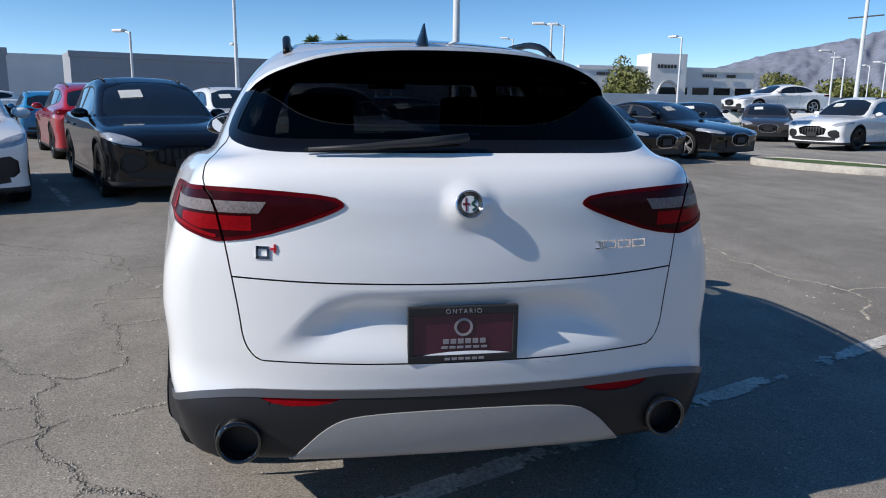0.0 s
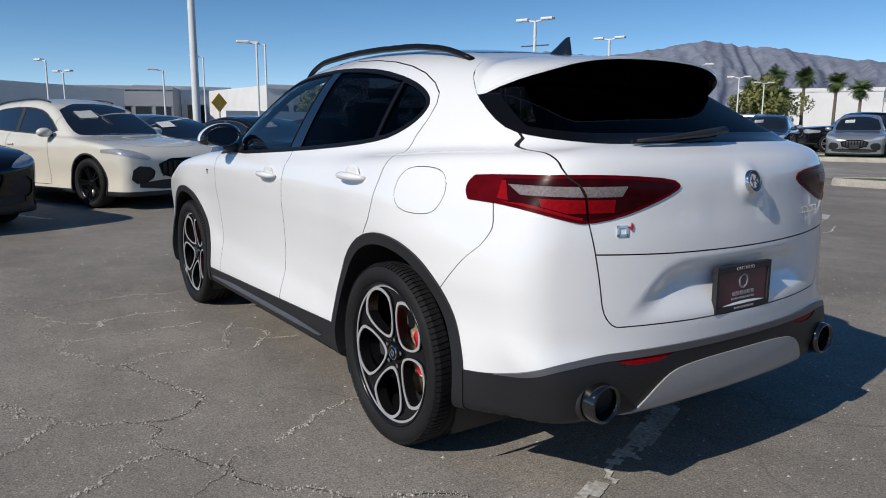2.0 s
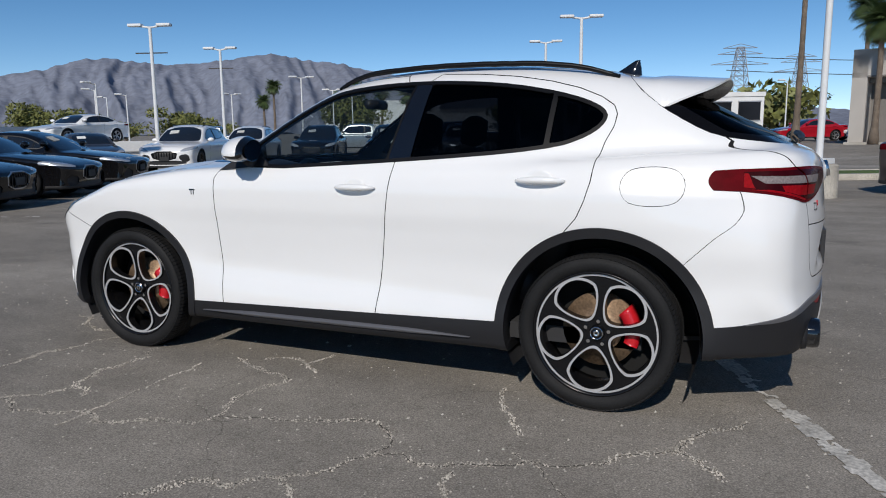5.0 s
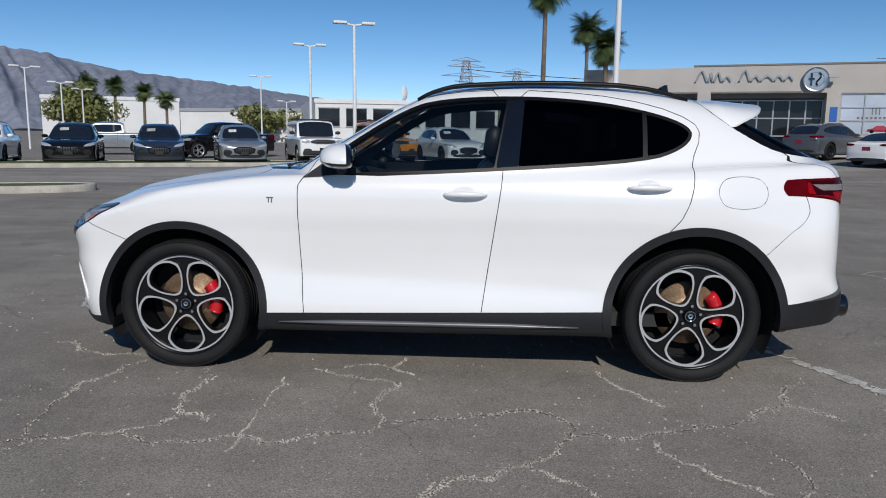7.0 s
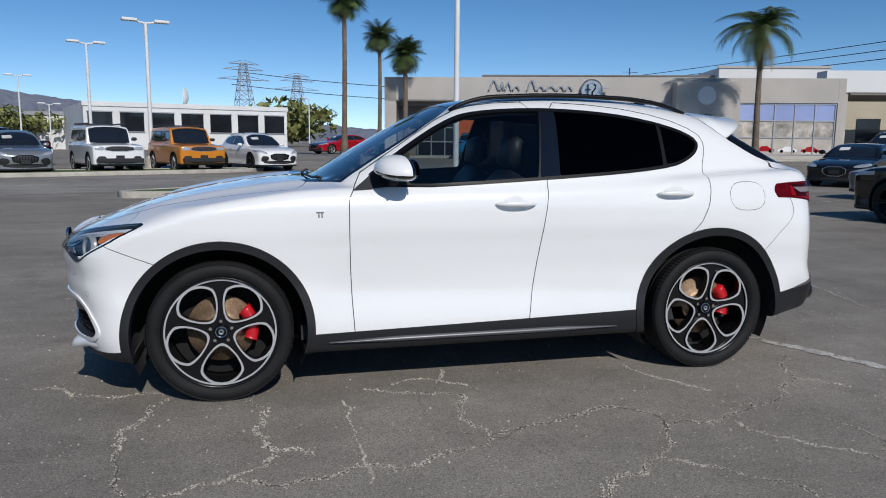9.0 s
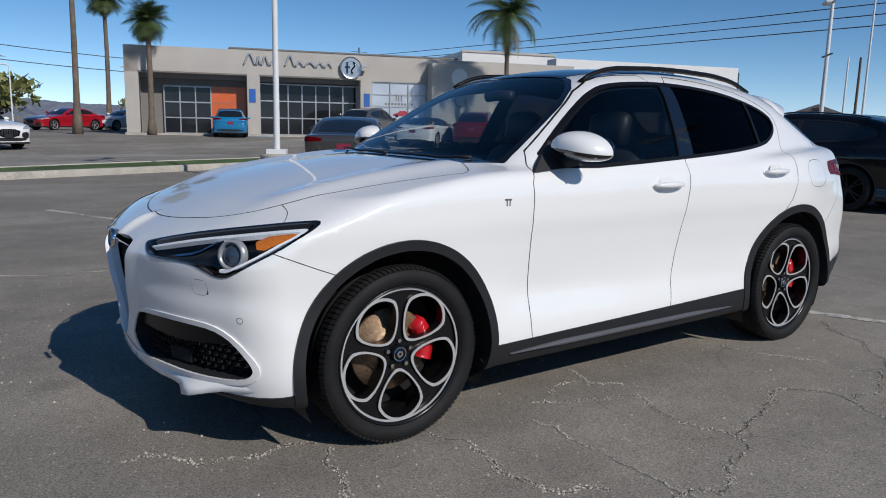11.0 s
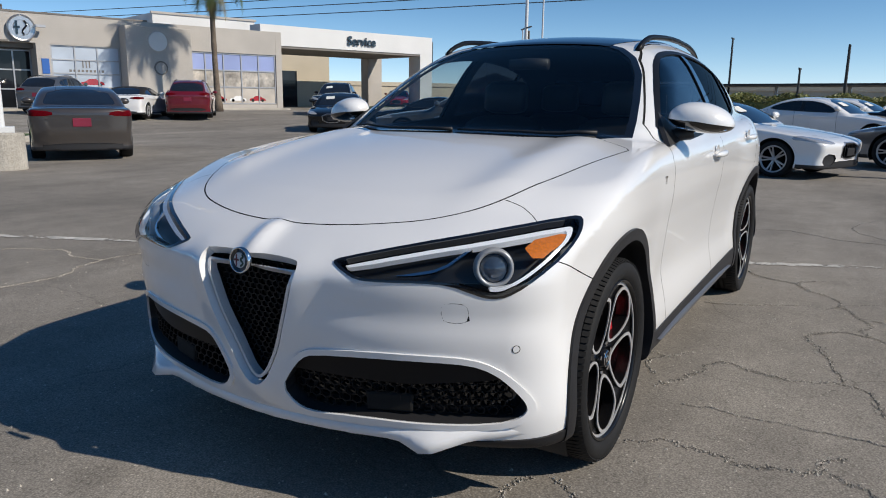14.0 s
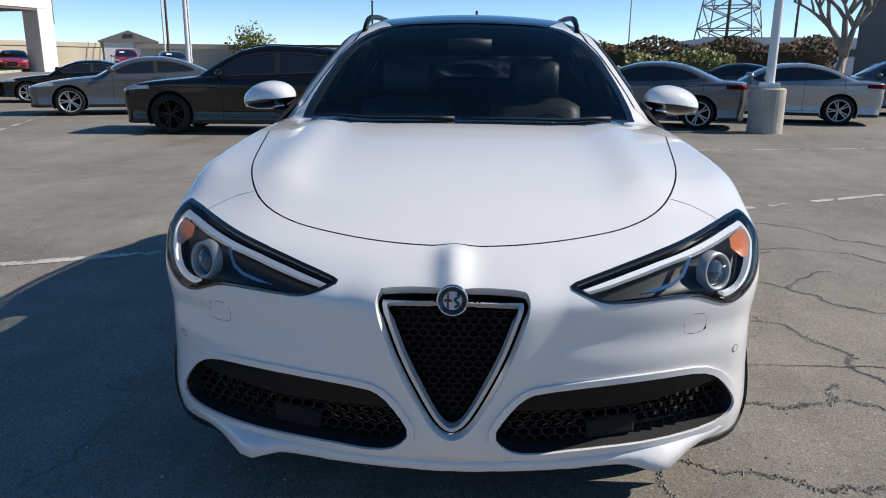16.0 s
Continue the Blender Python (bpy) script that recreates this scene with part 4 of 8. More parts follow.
def fittings(sh, car):
    # roof rails
    for s in (1, -1):
        pts, rad = [], []
        for i, x in enumerate(np.linspace(0.12, -1.42, 33)):
            yy = (0.555 - 0.02 * max(0, x + 0.2) ** 2 - 0.035 * max(0, -0.6 - x)) * s
            p = on_skin(sh, (x, yy, 2.0), (0, 0, -1), 1.0)
            w = min(1.0, i / 5.0, (32 - i) / 7.0)
            pts.append((x, yy, p[2] + 0.004 + 0.034 * (1 - (1 - w) ** 2)))
            rad.append(0.013 + 0.004 * w)
        v, f = tube(pts, rad, 10, flat=0.85)
        raw("roof_rail", v, f, TRIM, car, "black roof rail", True)
    # fin aerial
    v, f = [], []
    prof = [(0.0, 0.0, 0.034), (0.012, 0.010, 0.026), (0.045, 0.035, 0.014), (0.075, 0.055, 0.006), (0.083, 0.064, 0.002)]
    zr = float(ROOF(-1.36)) - 0.012
    for h, back, w in prof:
        for k in range(16):
            a = 2 * math.pi * k / 16
            ln = 0.085 * (1 - h / 0.095)
            v.append((-1.36 - back * 1.0 + ln * math.cos(a), w * math.sin(a), zr + h))
    for i in range(len(prof) - 1):
        for k in range(16):
            j = (k + 1) % 16
            f.append((i * 16 + k, i * 16 + j, (i + 1) * 16 + j, (i + 1) * 16 + k))
    f.append(tuple(range(64, 80)))
    raw("aerial", v, f, GLOSSBLACK, car, "black shark fin aerial", True)
    # spoiler over the rear glass
    v, f = [], []
    ny, nx = 33, 17
    for layer in (0, 1):
        for i in range(ny):
            b = -1 + 2 * i / (ny - 1)
            y = 0.66 * b
            x_end = -1.905 + 0.04 * abs(b) ** 2 + 0.22 * abs(b) ** 6
            x_in = float(SPOIL(0.66 * abs(b)))
            for j in range(nx):
                q = j / (nx - 1)
                x = x_in * (1 - q) + x_end * q
                flat = float(ROOF(-1.45)) + 0.006 - 0.045 * (abs(y) / 0.6) ** 2 - 0.085 * (-1.45 - x)
                q_skin = on_skin(sh, (x, y, 2.0), (0, 0, -1), 1.2)[2] + 0.005
                w = abs(b) ** 5
                z = flat * (1 - w) + min(flat, q_skin) * w
                near = 1 - float(sstep(0.0, 0.4, q))
                z = z * (1 - near) + (q_skin - 0.002) * near
                v.append((x, y, z - layer * min(0.010 + ((0.016 if x - x_end > 0.004 else 0.0) + 0.12 * (x - x_end)) * (1 - w), max(0.004, z - q_skin + 0.012))))
    k = ny * nx
    for layer in (0, 1):
        for i in range(ny - 1):
            for j in range(nx - 1):
                a = layer * k + i * nx + j
                q = (a, a + 1, a + nx + 1, a + nx)
                f.append(q if layer == 0 else q[::-1])
    # the trailing edge has corners of its own, so that it stays crisp
    rear_row = [i * nx + nx - 1 for i in range(ny)]
    e0 = len(v)
    v += [v[a] for a in rear_row] + [v[a + k] for a in rear_row]
    for i in range(ny - 1):
        f.append((e0 + i, e0 + ny + i, e0 + ny + i + 1, e0 + i + 1))
    for j in range(nx - 1):
        f.append((j, j + k, j + 1 + k, j + 1))
        a = (ny - 1) * nx + j
        f.append((a, a + 1, a + 1 + k, a + k))
    ob = raw("spoiler", v, f, [PAINT_WHITE, BORDER], car, "white roof spoiler, black underneath", True)
    n0 = (ny - 1) * (nx - 1)
    ob.data.polygons.foreach_set("material_index", [1 if n0 <= i < 2 * n0 and (i - n0) % (nx - 1) < nx - 2 else (1 if n0 <= i < 2 * n0 else 0) for i in range(len(ob.data.polygons))])
    # door handles and lock
    for s in (1, -1):
        for x0, z0 in ((-0.17, 1.012), (-1.145, 1.062)):
            p = on_skin(sh, (x0, 1.3 * s, z0), (0, -s, 0), 0.8)
            pts = [(x0 + q * 0.115, (p[1] * s + 0.006 + 0.030 * (1 - q * q) ** 0.5) * s, z0 + 0.004 * (1 - q * q) + 0.012 * q * 0) for q in np.linspace(-1, 1, 17)]
            v, f = tube(pts, [0.006 + 0.011 * (1 - abs(q) ** 3) for q in np.linspace(-1, 1, 17)], 10, flat=1.0, up=Vector((0, 1, 0)))
            h = raw("door_handle", v, f, PAINT_WHITE, car, "white door handle", True)
            v, f = lathe([(0.0, -0.001), (0.03, -0.001), (0.046, 0.0015), (0.048, 0.0)], 28, "y")
            cup = raw("handle_recess", [(q[0] * 1.25, q[1] * s, q[2] * 0.8) for q in v], f, PAINT_WHITE, h, "", True)
            cup.location = (x0 + 0.005, p[1] + 0.001 * s, z0 + 0.012)
            if x0 > -0.5:
                v, f = lathe([(0.0, 0.002), (0.010, 0.002), (0.012, 0.0)], 16, "y")
                lk = raw("lock", [(q[0], q[1] * s, q[2]) for q in v], f, CHROME, h, "chrome lock")
                lk.location = (x0 - 0.078, p[1] + 0.030 * s, z0)
    # mirrors
    for s in (1, -1):
        v, f = [], []
        rows, seg = 25, 64
        for i in range(rows):
            a = math.pi * i / (rows - 1)
            for k in range(seg):
                b = 2 * math.pi * k / seg
                lx = math.cos(a)
                rr = math.sin(a) ** 0.75
                yy, zz = math.cos(b) * rr, math.sin(b) * rr
                z = 0.082 * (zz if zz > 0 else zz * 0.62)
                v.append((0.118 * max(lx if lx > 0 else lx * 0.6, -0.44) - 0.03 * yy, 0.135 * yy, z - 0.016 * yy))
        for i in range(rows - 1):
            for k in range(seg):
                j = (k + 1) % seg
                f.append((i * seg + k, i * seg + j, (i + 1) * seg + j, (i + 1) * seg + k))
        mir = raw("mirror", [(x, y * s, z) for x, y, z in v], [q if s > 0 else q[::-1] for q in f], [PAINT_WHITE, GLOSSBLACK], car, "white door mirror with a black foot", True)
        mir.location = (0.49, 0.965 * s, 1.195)
        me = mir.data
        me.polygons.foreach_set("material_index", [1 if (math.sin(2 * math.pi * (i % seg + 0.5) / seg) < -0.12 or i // seg > 13) else 0 for i in range(len(me.polygons))])
        bm = bmesh.new()
        cyl(bm, (0.52, 0.80 * s, 1.115), (0.50, 0.935 * s, 1.150), 0.032, 0.026, 14)
        part("mirror_arm", bm, PLASTIC, car, "black mirror arm", True)
        bm = bmesh.new()
        pts = [(0.72, 1.092), (0.54, 1.232), (0.40, 1.118)]
        t3 = []
        for d in (0.012, -0.01):
            ring = []
            for x, z in pts:
                p = on_skin(sh, (x, 1.3 * s, z), (0, -s, 0), 0.8)
                ring.append(bm.verts.new((x, p[1] + d * s, z)))
            t3.append(ring)
        bm.faces.new(t3[0])
        for i in range(3):
            j = (i + 1) % 3
            bm.faces.new((t3[0][i], t3[0][j], t3[1][j], t3[1][i]))
        part("mirror_sail", bm, PLASTIC, car, "black mirror triangle")
        gl = lathe([(0.0, 0.0), (0.95, 0.0), (1.0, 0.02)], 24, "x")
        g = raw("mirror_glass", [(x * -0.1, y * 0.105, z * 0.058) for x, y, z in gl[0]], gl[1], mat("mirror_silver", (0.55, 0.57, 0.62), 0.02, metal=1.0, vary=0.01), mir, "mirror glass")
        g.matrix_local = Matrix.Translation((-0.062, 0.0, 0.006)) @ Matrix.Rotation(0.22 * s, 4, "Z") @ Matrix.Rotation(-0.10, 4, "Y")
        v, f = tube([(0.085, -0.09 * s, -0.030), (0.075, 0.0, -0.034), (0.03, 0.11 * s, -0.036)], 0.007, 8)
        raw("turn_signal", v, f, CHROME, mir, "chrome edged repeater", True)
    # sill blades
    for s in (1, -1):
        v, f = [], []
        for i, x in enumerate(np.linspace(0.86, -0.80, 24)):
            w = 0.016 * min(1, (i + 0.3) / 5, (23.3 - i) / 5)
            for dy, dz in ((0.0, -w), (0.018, -w * 0.4), (0.018, w * 0.4), (0.0, w)):
                p = on_skin(sh, (x, 1.3 * s, 0.295), (0, -s, 0), 0.8)
                v.append((x, p[1] + (0.005 + dy) * s, 0.292 - 0.004 * x + dz))
        for i in range(23):
            for k in range(3):
                a = i * 4 + k
                f.append((a, a + 1, a + 5, a + 4) if s > 0 else (a, a + 4, a + 5, a + 1))
        raw("sill_blade", v, f, SILL_SHEEN_GREY, car, "grey metallic sill blade", True)
    # exhausts
    for s in (1, -1):
        v, f = lathe([(0.054, 0.0), (0.056, -0.10), (0.062, -0.115), (0.069, -0.110), (0.072, -0.09), (0.070, 0.02)], 32, "x")
        ex = raw("exhaust_tip", v, f, GLOSSBLACK, car, "black round exhaust tip", True)
        ex.location = (-2.222, 0.655 * s, 0.394)
        ex.scale = (1.0, 0.93, 0.93)
        v, f = lathe([(0.0, 0.0), (0.055, 0.0)], 24, "x")
        inner = raw("exhaust_bore", v, f, GAP, ex)
        v, f = lathe([(0.073, -0.062), (0.078, -0.064), (0.083, -0.045), (0.084, 0.02)], 32, "x")
        raw("exhaust_surround", v, f, PLASTIC, ex, "", True)
    # rear lip below the bumper and front lip corners
    for s in (1, -1):
        v, f = [], []
        for i, y in enumerate(np.linspace(0.0, 0.89, 24)):
            zl = float(np.interp(y, (0.0, 0.40, 0.60, 0.70, 0.86), (0.280, 0.292, 0.300, 0.312, 0.325)))
            p = on_skin(sh, (2.7, y * s, zl), (-1, 0, 0), 1.3)
            k = math.exp(-((y - 0.60) / 0.075) ** 2)
            fade = 1 - float(sstep(0.74, 0.89, np.array(y)))
            out = (0.012 + 0.055 * k) * fade - 0.012 * (1 - fade)
            for dx, dz in ((-0.03, 0.030 * fade), (out * 0.6, 0.004 - 0.01 * k), (out, -0.022 - 0.022 * k), (-0.04, -0.035 - 0.014 * k)):
                v.append((p[0] + dx, y * s, zl + dz))
        for i in range(23):
            for k in range(3):
                a = i * 4 + k
                f.append((a, a + 1, a + 5, a + 4) if s < 0 else (a, a + 4, a + 5, a + 1))
        raw("front_lip", v, f, PAINT_WHITE, car, "white lip under the front bumper", True)
    # parking sensors
    for x, y, z, d in ((-2.6, 0.73, 0.572, (1, 0, 0)), (-2.6, 0.245, 0.600, (1, 0, 0)), (-2.6, -0.245, 0.600, (1, 0, 0)), (-2.6, -0.73, 0.572, (1, 0, 0)), (2.3, 0.845, 0.578, (-1, -0.12, 0)), (2.3, -0.845, 0.578, (-1, 0.12, 0))):
        p = on_skin(sh, (x, y, z), d, 1.0)
        v, f = lathe([(0.0, 0.0012), (0.0095, 0.0012), (0.0105, 0.0004)], 18, "z")
        ob = raw("parking_sensor", v, f, PAINT_WHITE, car)
        ob.matrix_local = skin_frame(sh, p)
        v, f = lathe([(0.0105, 0.0008), (0.0125, 0.0008)], 18, "z")
        raw("sensor_ring", v, f, GAP, ob)
    # emblem and lettering shapes on the tail
    p = on_skin(sh, (-2.7, 0, 1.085), (1, 0, 0), 1.0)
    badge(car, skin_frame(sh, p), 0.040)
    p = on_skin(sh, (-2.7, 0.565, 0.945), (1, 0, 0), 1.0)
    m = skin_frame(sh, p)
    bm = bmesh.new()
    for a in ((-0.026, -0.018, -0.018, 0.018), (0.006, -0.018, 0.014, 0.010), (-0.026, -0.018, 0.014, -0.010), (-0.026, 0.010, 0.010, 0.018)):
        box(bm, a[0], a[1], 0, a[2], a[3], 0.004)
    ob = part("model_mark", bm, CHROME, car, "small chrome and red model mark")
    ob.matrix_local = m
    bm = bmesh.new()
    box(bm, 0.016, 0.008, 0, 0.034, 0.014, 0.0045)
    box(bm, 0.026, 0.000, 0, 0.031, 0.024, 0.0045)
    part("red_digit", bm, RED, ob)
    p = on_skin(sh, (-2.7, -0.475, 0.955), (1, 0, 0), 1.0)
    m = skin_frame(sh, p)
    bm = bmesh.new()
    for k in range(7):
        x = -0.090 + k * 0.026
        box(bm, x, 0.008, 0, x + 0.021, 0.012, 0.003)
        box(bm, x, -0.012, 0, x + 0.021, -0.008, 0.003)
        box(bm, x if k % 2 else x + 0.016, -0.008, 0, x + 0.005 if k % 2 else x + 0.021, 0.008, 0.003)
    part("name_bars", bm, CHROME, car, "chrome name mark as plain bars").matrix_local = m
    for s in (1, -1):
        p = on_skin(sh, (0.897, 1.3 * s, 0.969), (0, -s, 0), 1.0)
        bm = bmesh.new()
        box(bm, -0.020, 0.008, 0, 0.020, 0.016, 0.003)
        box(bm, -0.010, -0.016, 0, -0.003, 0.008, 0.003)
        box(bm, 0.006, -0.016, 0, 0.013, 0.008, 0.003)
        part("fender_badge", bm, CHROME, car, "small chrome fender badge").matrix_local = skin_frame(sh, p)
    # plate
    x = -2.366
    bm = bmesh.new()
    box(bm, x, -0.145, 0.634, x + 0.014, 0.165, 0.788)
    plate = part("licence_plate", bm, mat("dark_red_plate", (0.07, 0.012, 0.03), 0.3, coat=0.5, vary=0.15, vscale=10), car, "dark red dealer plate in a black frame", bevel=0.003)
    bm = bmesh.new()
    for a in ((-0.150, 0.626, 0.172, 0.648), (-0.150, 0.768, 0.172, 0.792), (-0.150, 0.648, -0.135, 0.768), (0.157, 0.648, 0.172, 0.768)):
        box(bm, x - 0.006, a[0], a[1], x + 0.014, a[2], a[3])
    part("plate_frame", bm, PLASTIC, plate, "black plate frame", bevel=0.002)
    bm = bmesh.new()
    for y0, y1, z in ((-0.05, 0.07, 0.637), (-0.055, 0.075, 0.688), (-0.06, 0.08, 0.670)):
        n = 6
        for k in range(n):
            w = (y1 - y0) / n
            d = 0.0035 if z != 0.688 else 0.007
            box(bm, x - 0.008 if z == 0.637 else x - 0.002, y0 + k * w, z - d, x, y0 + k * w + w * 0.75, z + d)
    part("plate_print", bm, mat("pale_print", (0.30, 0.28, 0.30), 0.5, vary=0.1), plate, "pale print as plain bars")["kind"] = "stuff"
    v, f = lathe([(0.020, 0.0), (0.020, -0.002), (0.027, -0.002), (0.027, 0.0)], 24, "x")
    ob = raw("plate_ring", v, f, MATS["pale_print"], plate)
    ob.location = (x, 0.01, 0.730)
    txt = bpy.data.curves.new("frame_text", "FONT")
    txt.body, txt.size, txt.extrude, txt.align_x = "ONTARIO", 0.019, 0.0008, "CENTER"
    txt.space_character = 1.35
    txt.materials.append(MATS["pale_print"])
    tmp = new("frame_text", txt)
    me = bpy.data.meshes.new_from_object(tmp.evaluated_get(bpy.context.evaluated_depsgraph_get()))
    bpy.data.objects.remove(tmp)
    ob = new("frame_text", me)
    ob.parent = plate
    ob["label"] = "pale raised word on the plate frame"
    ob.matrix_local = Matrix(((0, 0, -1, x - 0.0068), (-1, 0, 0, 0.011), (0, 1, 0, 0.773), (0, 0, 0, 1)))
    # wiper of the rear glass
    v, f = tube([(-2.225, -0.02, 1.262), (-2.235, 0.10, 1.250), (-2.235, 0.30, 1.235), (-2.222, 0.44, 1.228)], [0.020, 0.020, 0.011, 0.007], 8, flat=0.7)
    w = raw("rear_wiper", v, f, PLASTIC, car, "black rear wiper", True)
    v, f = tube([(-2.205, 0.0, 1.242), (-2.215, 0.22, 1.226), (-2.205, 0.45, 1.224)], 0.006, 6)
    raw("wiper_blade", v, f, RUBBER, w)
    # front wipers
    for y0, y1 in ((0.62, -0.02), (-0.05, -0.64)):
        pts = []
        for q in np.linspace(0, 1, 9):
            y = y0 * (1 - q) + y1 * q
            p = on_skin(sh, (0.93 - 0.16 * abs(y) ** 2 - 0.05 * q * 0, y, 2), (0, 0, -1), 1.2)
            pts.append((p[0], p[1], p[2] + 0.012))
        v, f = tube(pts, [0.010, 0.009, 0.008, 0.007, 0.007, 0.006, 0.006, 0.005, 0.005], 6)
        raw("front_wiper", v, f, PLASTIC, car, "black windscreen wiper", True)


def wheels(car):
    holes = []
    for k in range(5):
        a = math.pi / 2 + 2 * math.pi * k / 5
        holes.append(a)

    def egg(u, w, a):
        # egg with its small end towards the hub
        r = u * math.cos(a) + w * math.sin(a)
        t = -u * math.sin(a) + w * math.cos(a)
        half = 0.064 + 0.050 * np.clip((r - 0.075) / 0.13, 0, 1)
        return np.hypot((r - 0.171) / 0.107, t / half) - 1

    face_y = lambda r: 0.020 - 0.035 * np.clip(1 - r / 0.27, 0, 1) ** 1.3
    # plate with five openings
    n_r, n_a = 40, 200
    rr, aa = np.linspace(0.03, 0.286, n_r), np.linspace(0, 2 * math.pi, n_a, endpoint=False)
    V = np.array([(r * math.cos(a), face_y(r), r * math.sin(a)) for r in rr for a in aa])
    T = []
    for i in range(n_r - 1):
        for j in range(n_a):
            k = (j + 1) % n_a
            a, b, c, d = i * n_a + j, i * n_a + k, (i + 1) * n_a + k, (i + 1) * n_a + j
            T += [(a, b, c), (a, c, d)]
    sh = Shell(None, mesh=(V, np.array(T)))
    for a in holes:
        sh.region("ring", lambda x, y, z, a=a: egg(x, z, a) * 0.07, ["body"])
    sh.region("ring", lambda x, y, z: 0.2715 - np.hypot(x, z), ["body"])
    for a in holes:
        sh.region("open", lambda x, y, z, a=a: egg(x, z, a) * 0.075 + 0.0082, ["ring"])
    sh.n = np.tile(np.array([0.0, 1.0, 0.0]), (len(sh.v), 1))
    wheel = new("wheel")
    wheel.parent = car
    tyre_prof = [(0.284, 0.092), (0.290, 0.108), (0.308, 0.122), (0.330, 0.127), (0.352, 0.119), (0.364, 0.100), (0.368, 0.060), (0.368, 0.046), (0.360, 0.044), (0.360, 0.034), (0.368, 0.032), (0.3685, 0.008), (0.360, 0.006), (0.360, -0.006), (0.3685, -0.008),
                 (0.368, -0.032), (0.360, -0.034), (0.360, -0.044), (0.368, -0.046), (0.368, -0.060), (0.364, -0.100), (0.352, -0.119), (0.330, -0.127), (0.308, -0.122), (0.290, -0.108), (0.284, -0.092)]
    v, f = lathe(tyre_prof, 96, "y")
    tyre = raw("tyre", v, f, RUBBER, wheel, "black road tyre", True)
    # tread lugs on the shoulders
    v, f = [], []
    for k in range(104):
        a = 2 * math.pi * k / 104
        for s in (1, -1):
            base = len(v)
            for da in (-0.022, 0.022):
                for r, y in ((0.3665, 0.050), (0.3702, 0.052), (0.3690, 0.098), (0.359, 0.1195), (0.354, 0.116)):
                    c = a + da + 0.10 * (y - 0.06) * s * 3
                    v.append((r * math.cos(c), y * s, r * math.sin(c)))
            for i in range(4):
                f.append((base + i, base + i + 1, base + 6 + i, base + 5 + i))
            f += [tuple(base + i for i in range(5)), tuple(base + 5 + i for i in range(5))[::-1]]
    raw("tread_block", v, f, RUBBER, tyre)["kind"] = "stuff"
    v, f = lathe([(0.292, 0.100), (0.294, 0.112), (0.287, 0.116), (0.281, 0.105), (0.274, 0.080), (0.262, 0.0), (0.264, -0.08), (0.288, -0.105)], 72, "y")
    raw("rim_barrel", v, f, ALLOY_DARK, wheel, "dark alloy barrel", True)
    off = Matrix.Translation((0, 0.078, 0))
    spider = sh.emit("spokes", "body", ALLOY_DARK, wheel, "dark five-hole alloy centre", move=-0.009, rim=0.030)
    spider.matrix_local = off
    ring = sh.emit("hole_edge", "ring", ALLOY_EDGE, wheel, "machined silver edges of the five holes", move=0.003, rim=0.004)
    ring.matrix_local = off
    wall = sh.emit("hole_wall", "ring", ALLOY_DARK, wheel, "black walls of the five holes", move=-0.002, rim=0.045)
    wall.matrix_local = off
    v, f = lathe([(0.0, 0.012), (0.028, 0.012), (0.032, 0.008), (0.036, -0.01)], 32, "y")
    cap = raw("centre_cap", v, f, ALLOY_DARK, wheel, "dark centre cap", True)
    cap.matrix_local = off @ Matrix.Translation((0, -0.004, 0))
    v, f = lathe([(0.006, 0.0135), (0.012, 0.0145), (0.014, 0.0135)], 20, "y")
    raw("cap_mark", v, f, CHROME, cap)
    v, f = lathe([(0.026, 0.0125), (0.028, 0.0135), (0.030, 0.012)], 24, "y")
    raw("cap_rim", v, f, CHROME, cap)
    for k in range(5):
        a = math.pi / 2 + math.pi / 5 + 2 * math.pi * k / 5
        bm = bmesh.new()
        cyl(bm, (0.056 * math.cos(a), -0.01, 0.056 * math.sin(a)), (0.056 * math.cos(a), 0.004, 0.056 * math.sin(a)), 0.010, 0.009, 6)
        part("wheel_bolt", bm, CHROME, wheel).matrix_local = off
    v, f = lathe([(0.05, 0.02), (0.10, 0.02), (0.105, 0.0), (0.176, 0.0), (0.176, -0.025), (0.105, -0.025)], 48, "y")
    disc = raw("brake_disc", v, f, DISC, wheel, "rust-brown brake disc", True)
    disc.location = (0, 0.0, 0)
    v, f = lathe([(0.0, -0.07), (0.262, -0.07)], 32, "y")
    raw("back_plate", v, f, GAP, wheel, "dark splash plate")
    for x, y, s, spin in ((WB, WF_Y, 1, 36), (-WB, WR_Y, 1, 29), (WB, WF_Y, -1, 40), (-WB, WR_Y, -1, 0)):
        if x == WB and s == 1:
            w = wheel
        else:
            w = copy_thing(wheel, Matrix())
        w.matrix_local = pose(x, y * s, AXLE, 0, 0, 0 if s > 0 else 180) @ pose(0, 0, 0, 0, spin, 0)
        v, f = [], []
        for i in range(13):
            a = math.radians(-20 + 62 * i / 12)
            for r, yy in ((0.125, 0.045), (0.160, 0.055), (0.188, 0.045), (0.190, -0.04), (0.120, -0.04)):
                v.append((-r * math.cos(a), yy, r * math.sin(a) + 0.0))
        for i in range(12):
            for k in range(5):
                j = (k + 1) % 5
                f.append((i * 5 + k, i * 5 + j, i * 5 + 5 + j, i * 5 + 5 + k))
        f += [tuple(range(5)), tuple(range(60, 65))]
        c = raw("caliper", [(p[0], (p[1] - 0.0) * s + y * s, p[2] + AXLE) for p in v], f, RED, car, "red brake caliper", True)
        c.location = (x, 0, 0)
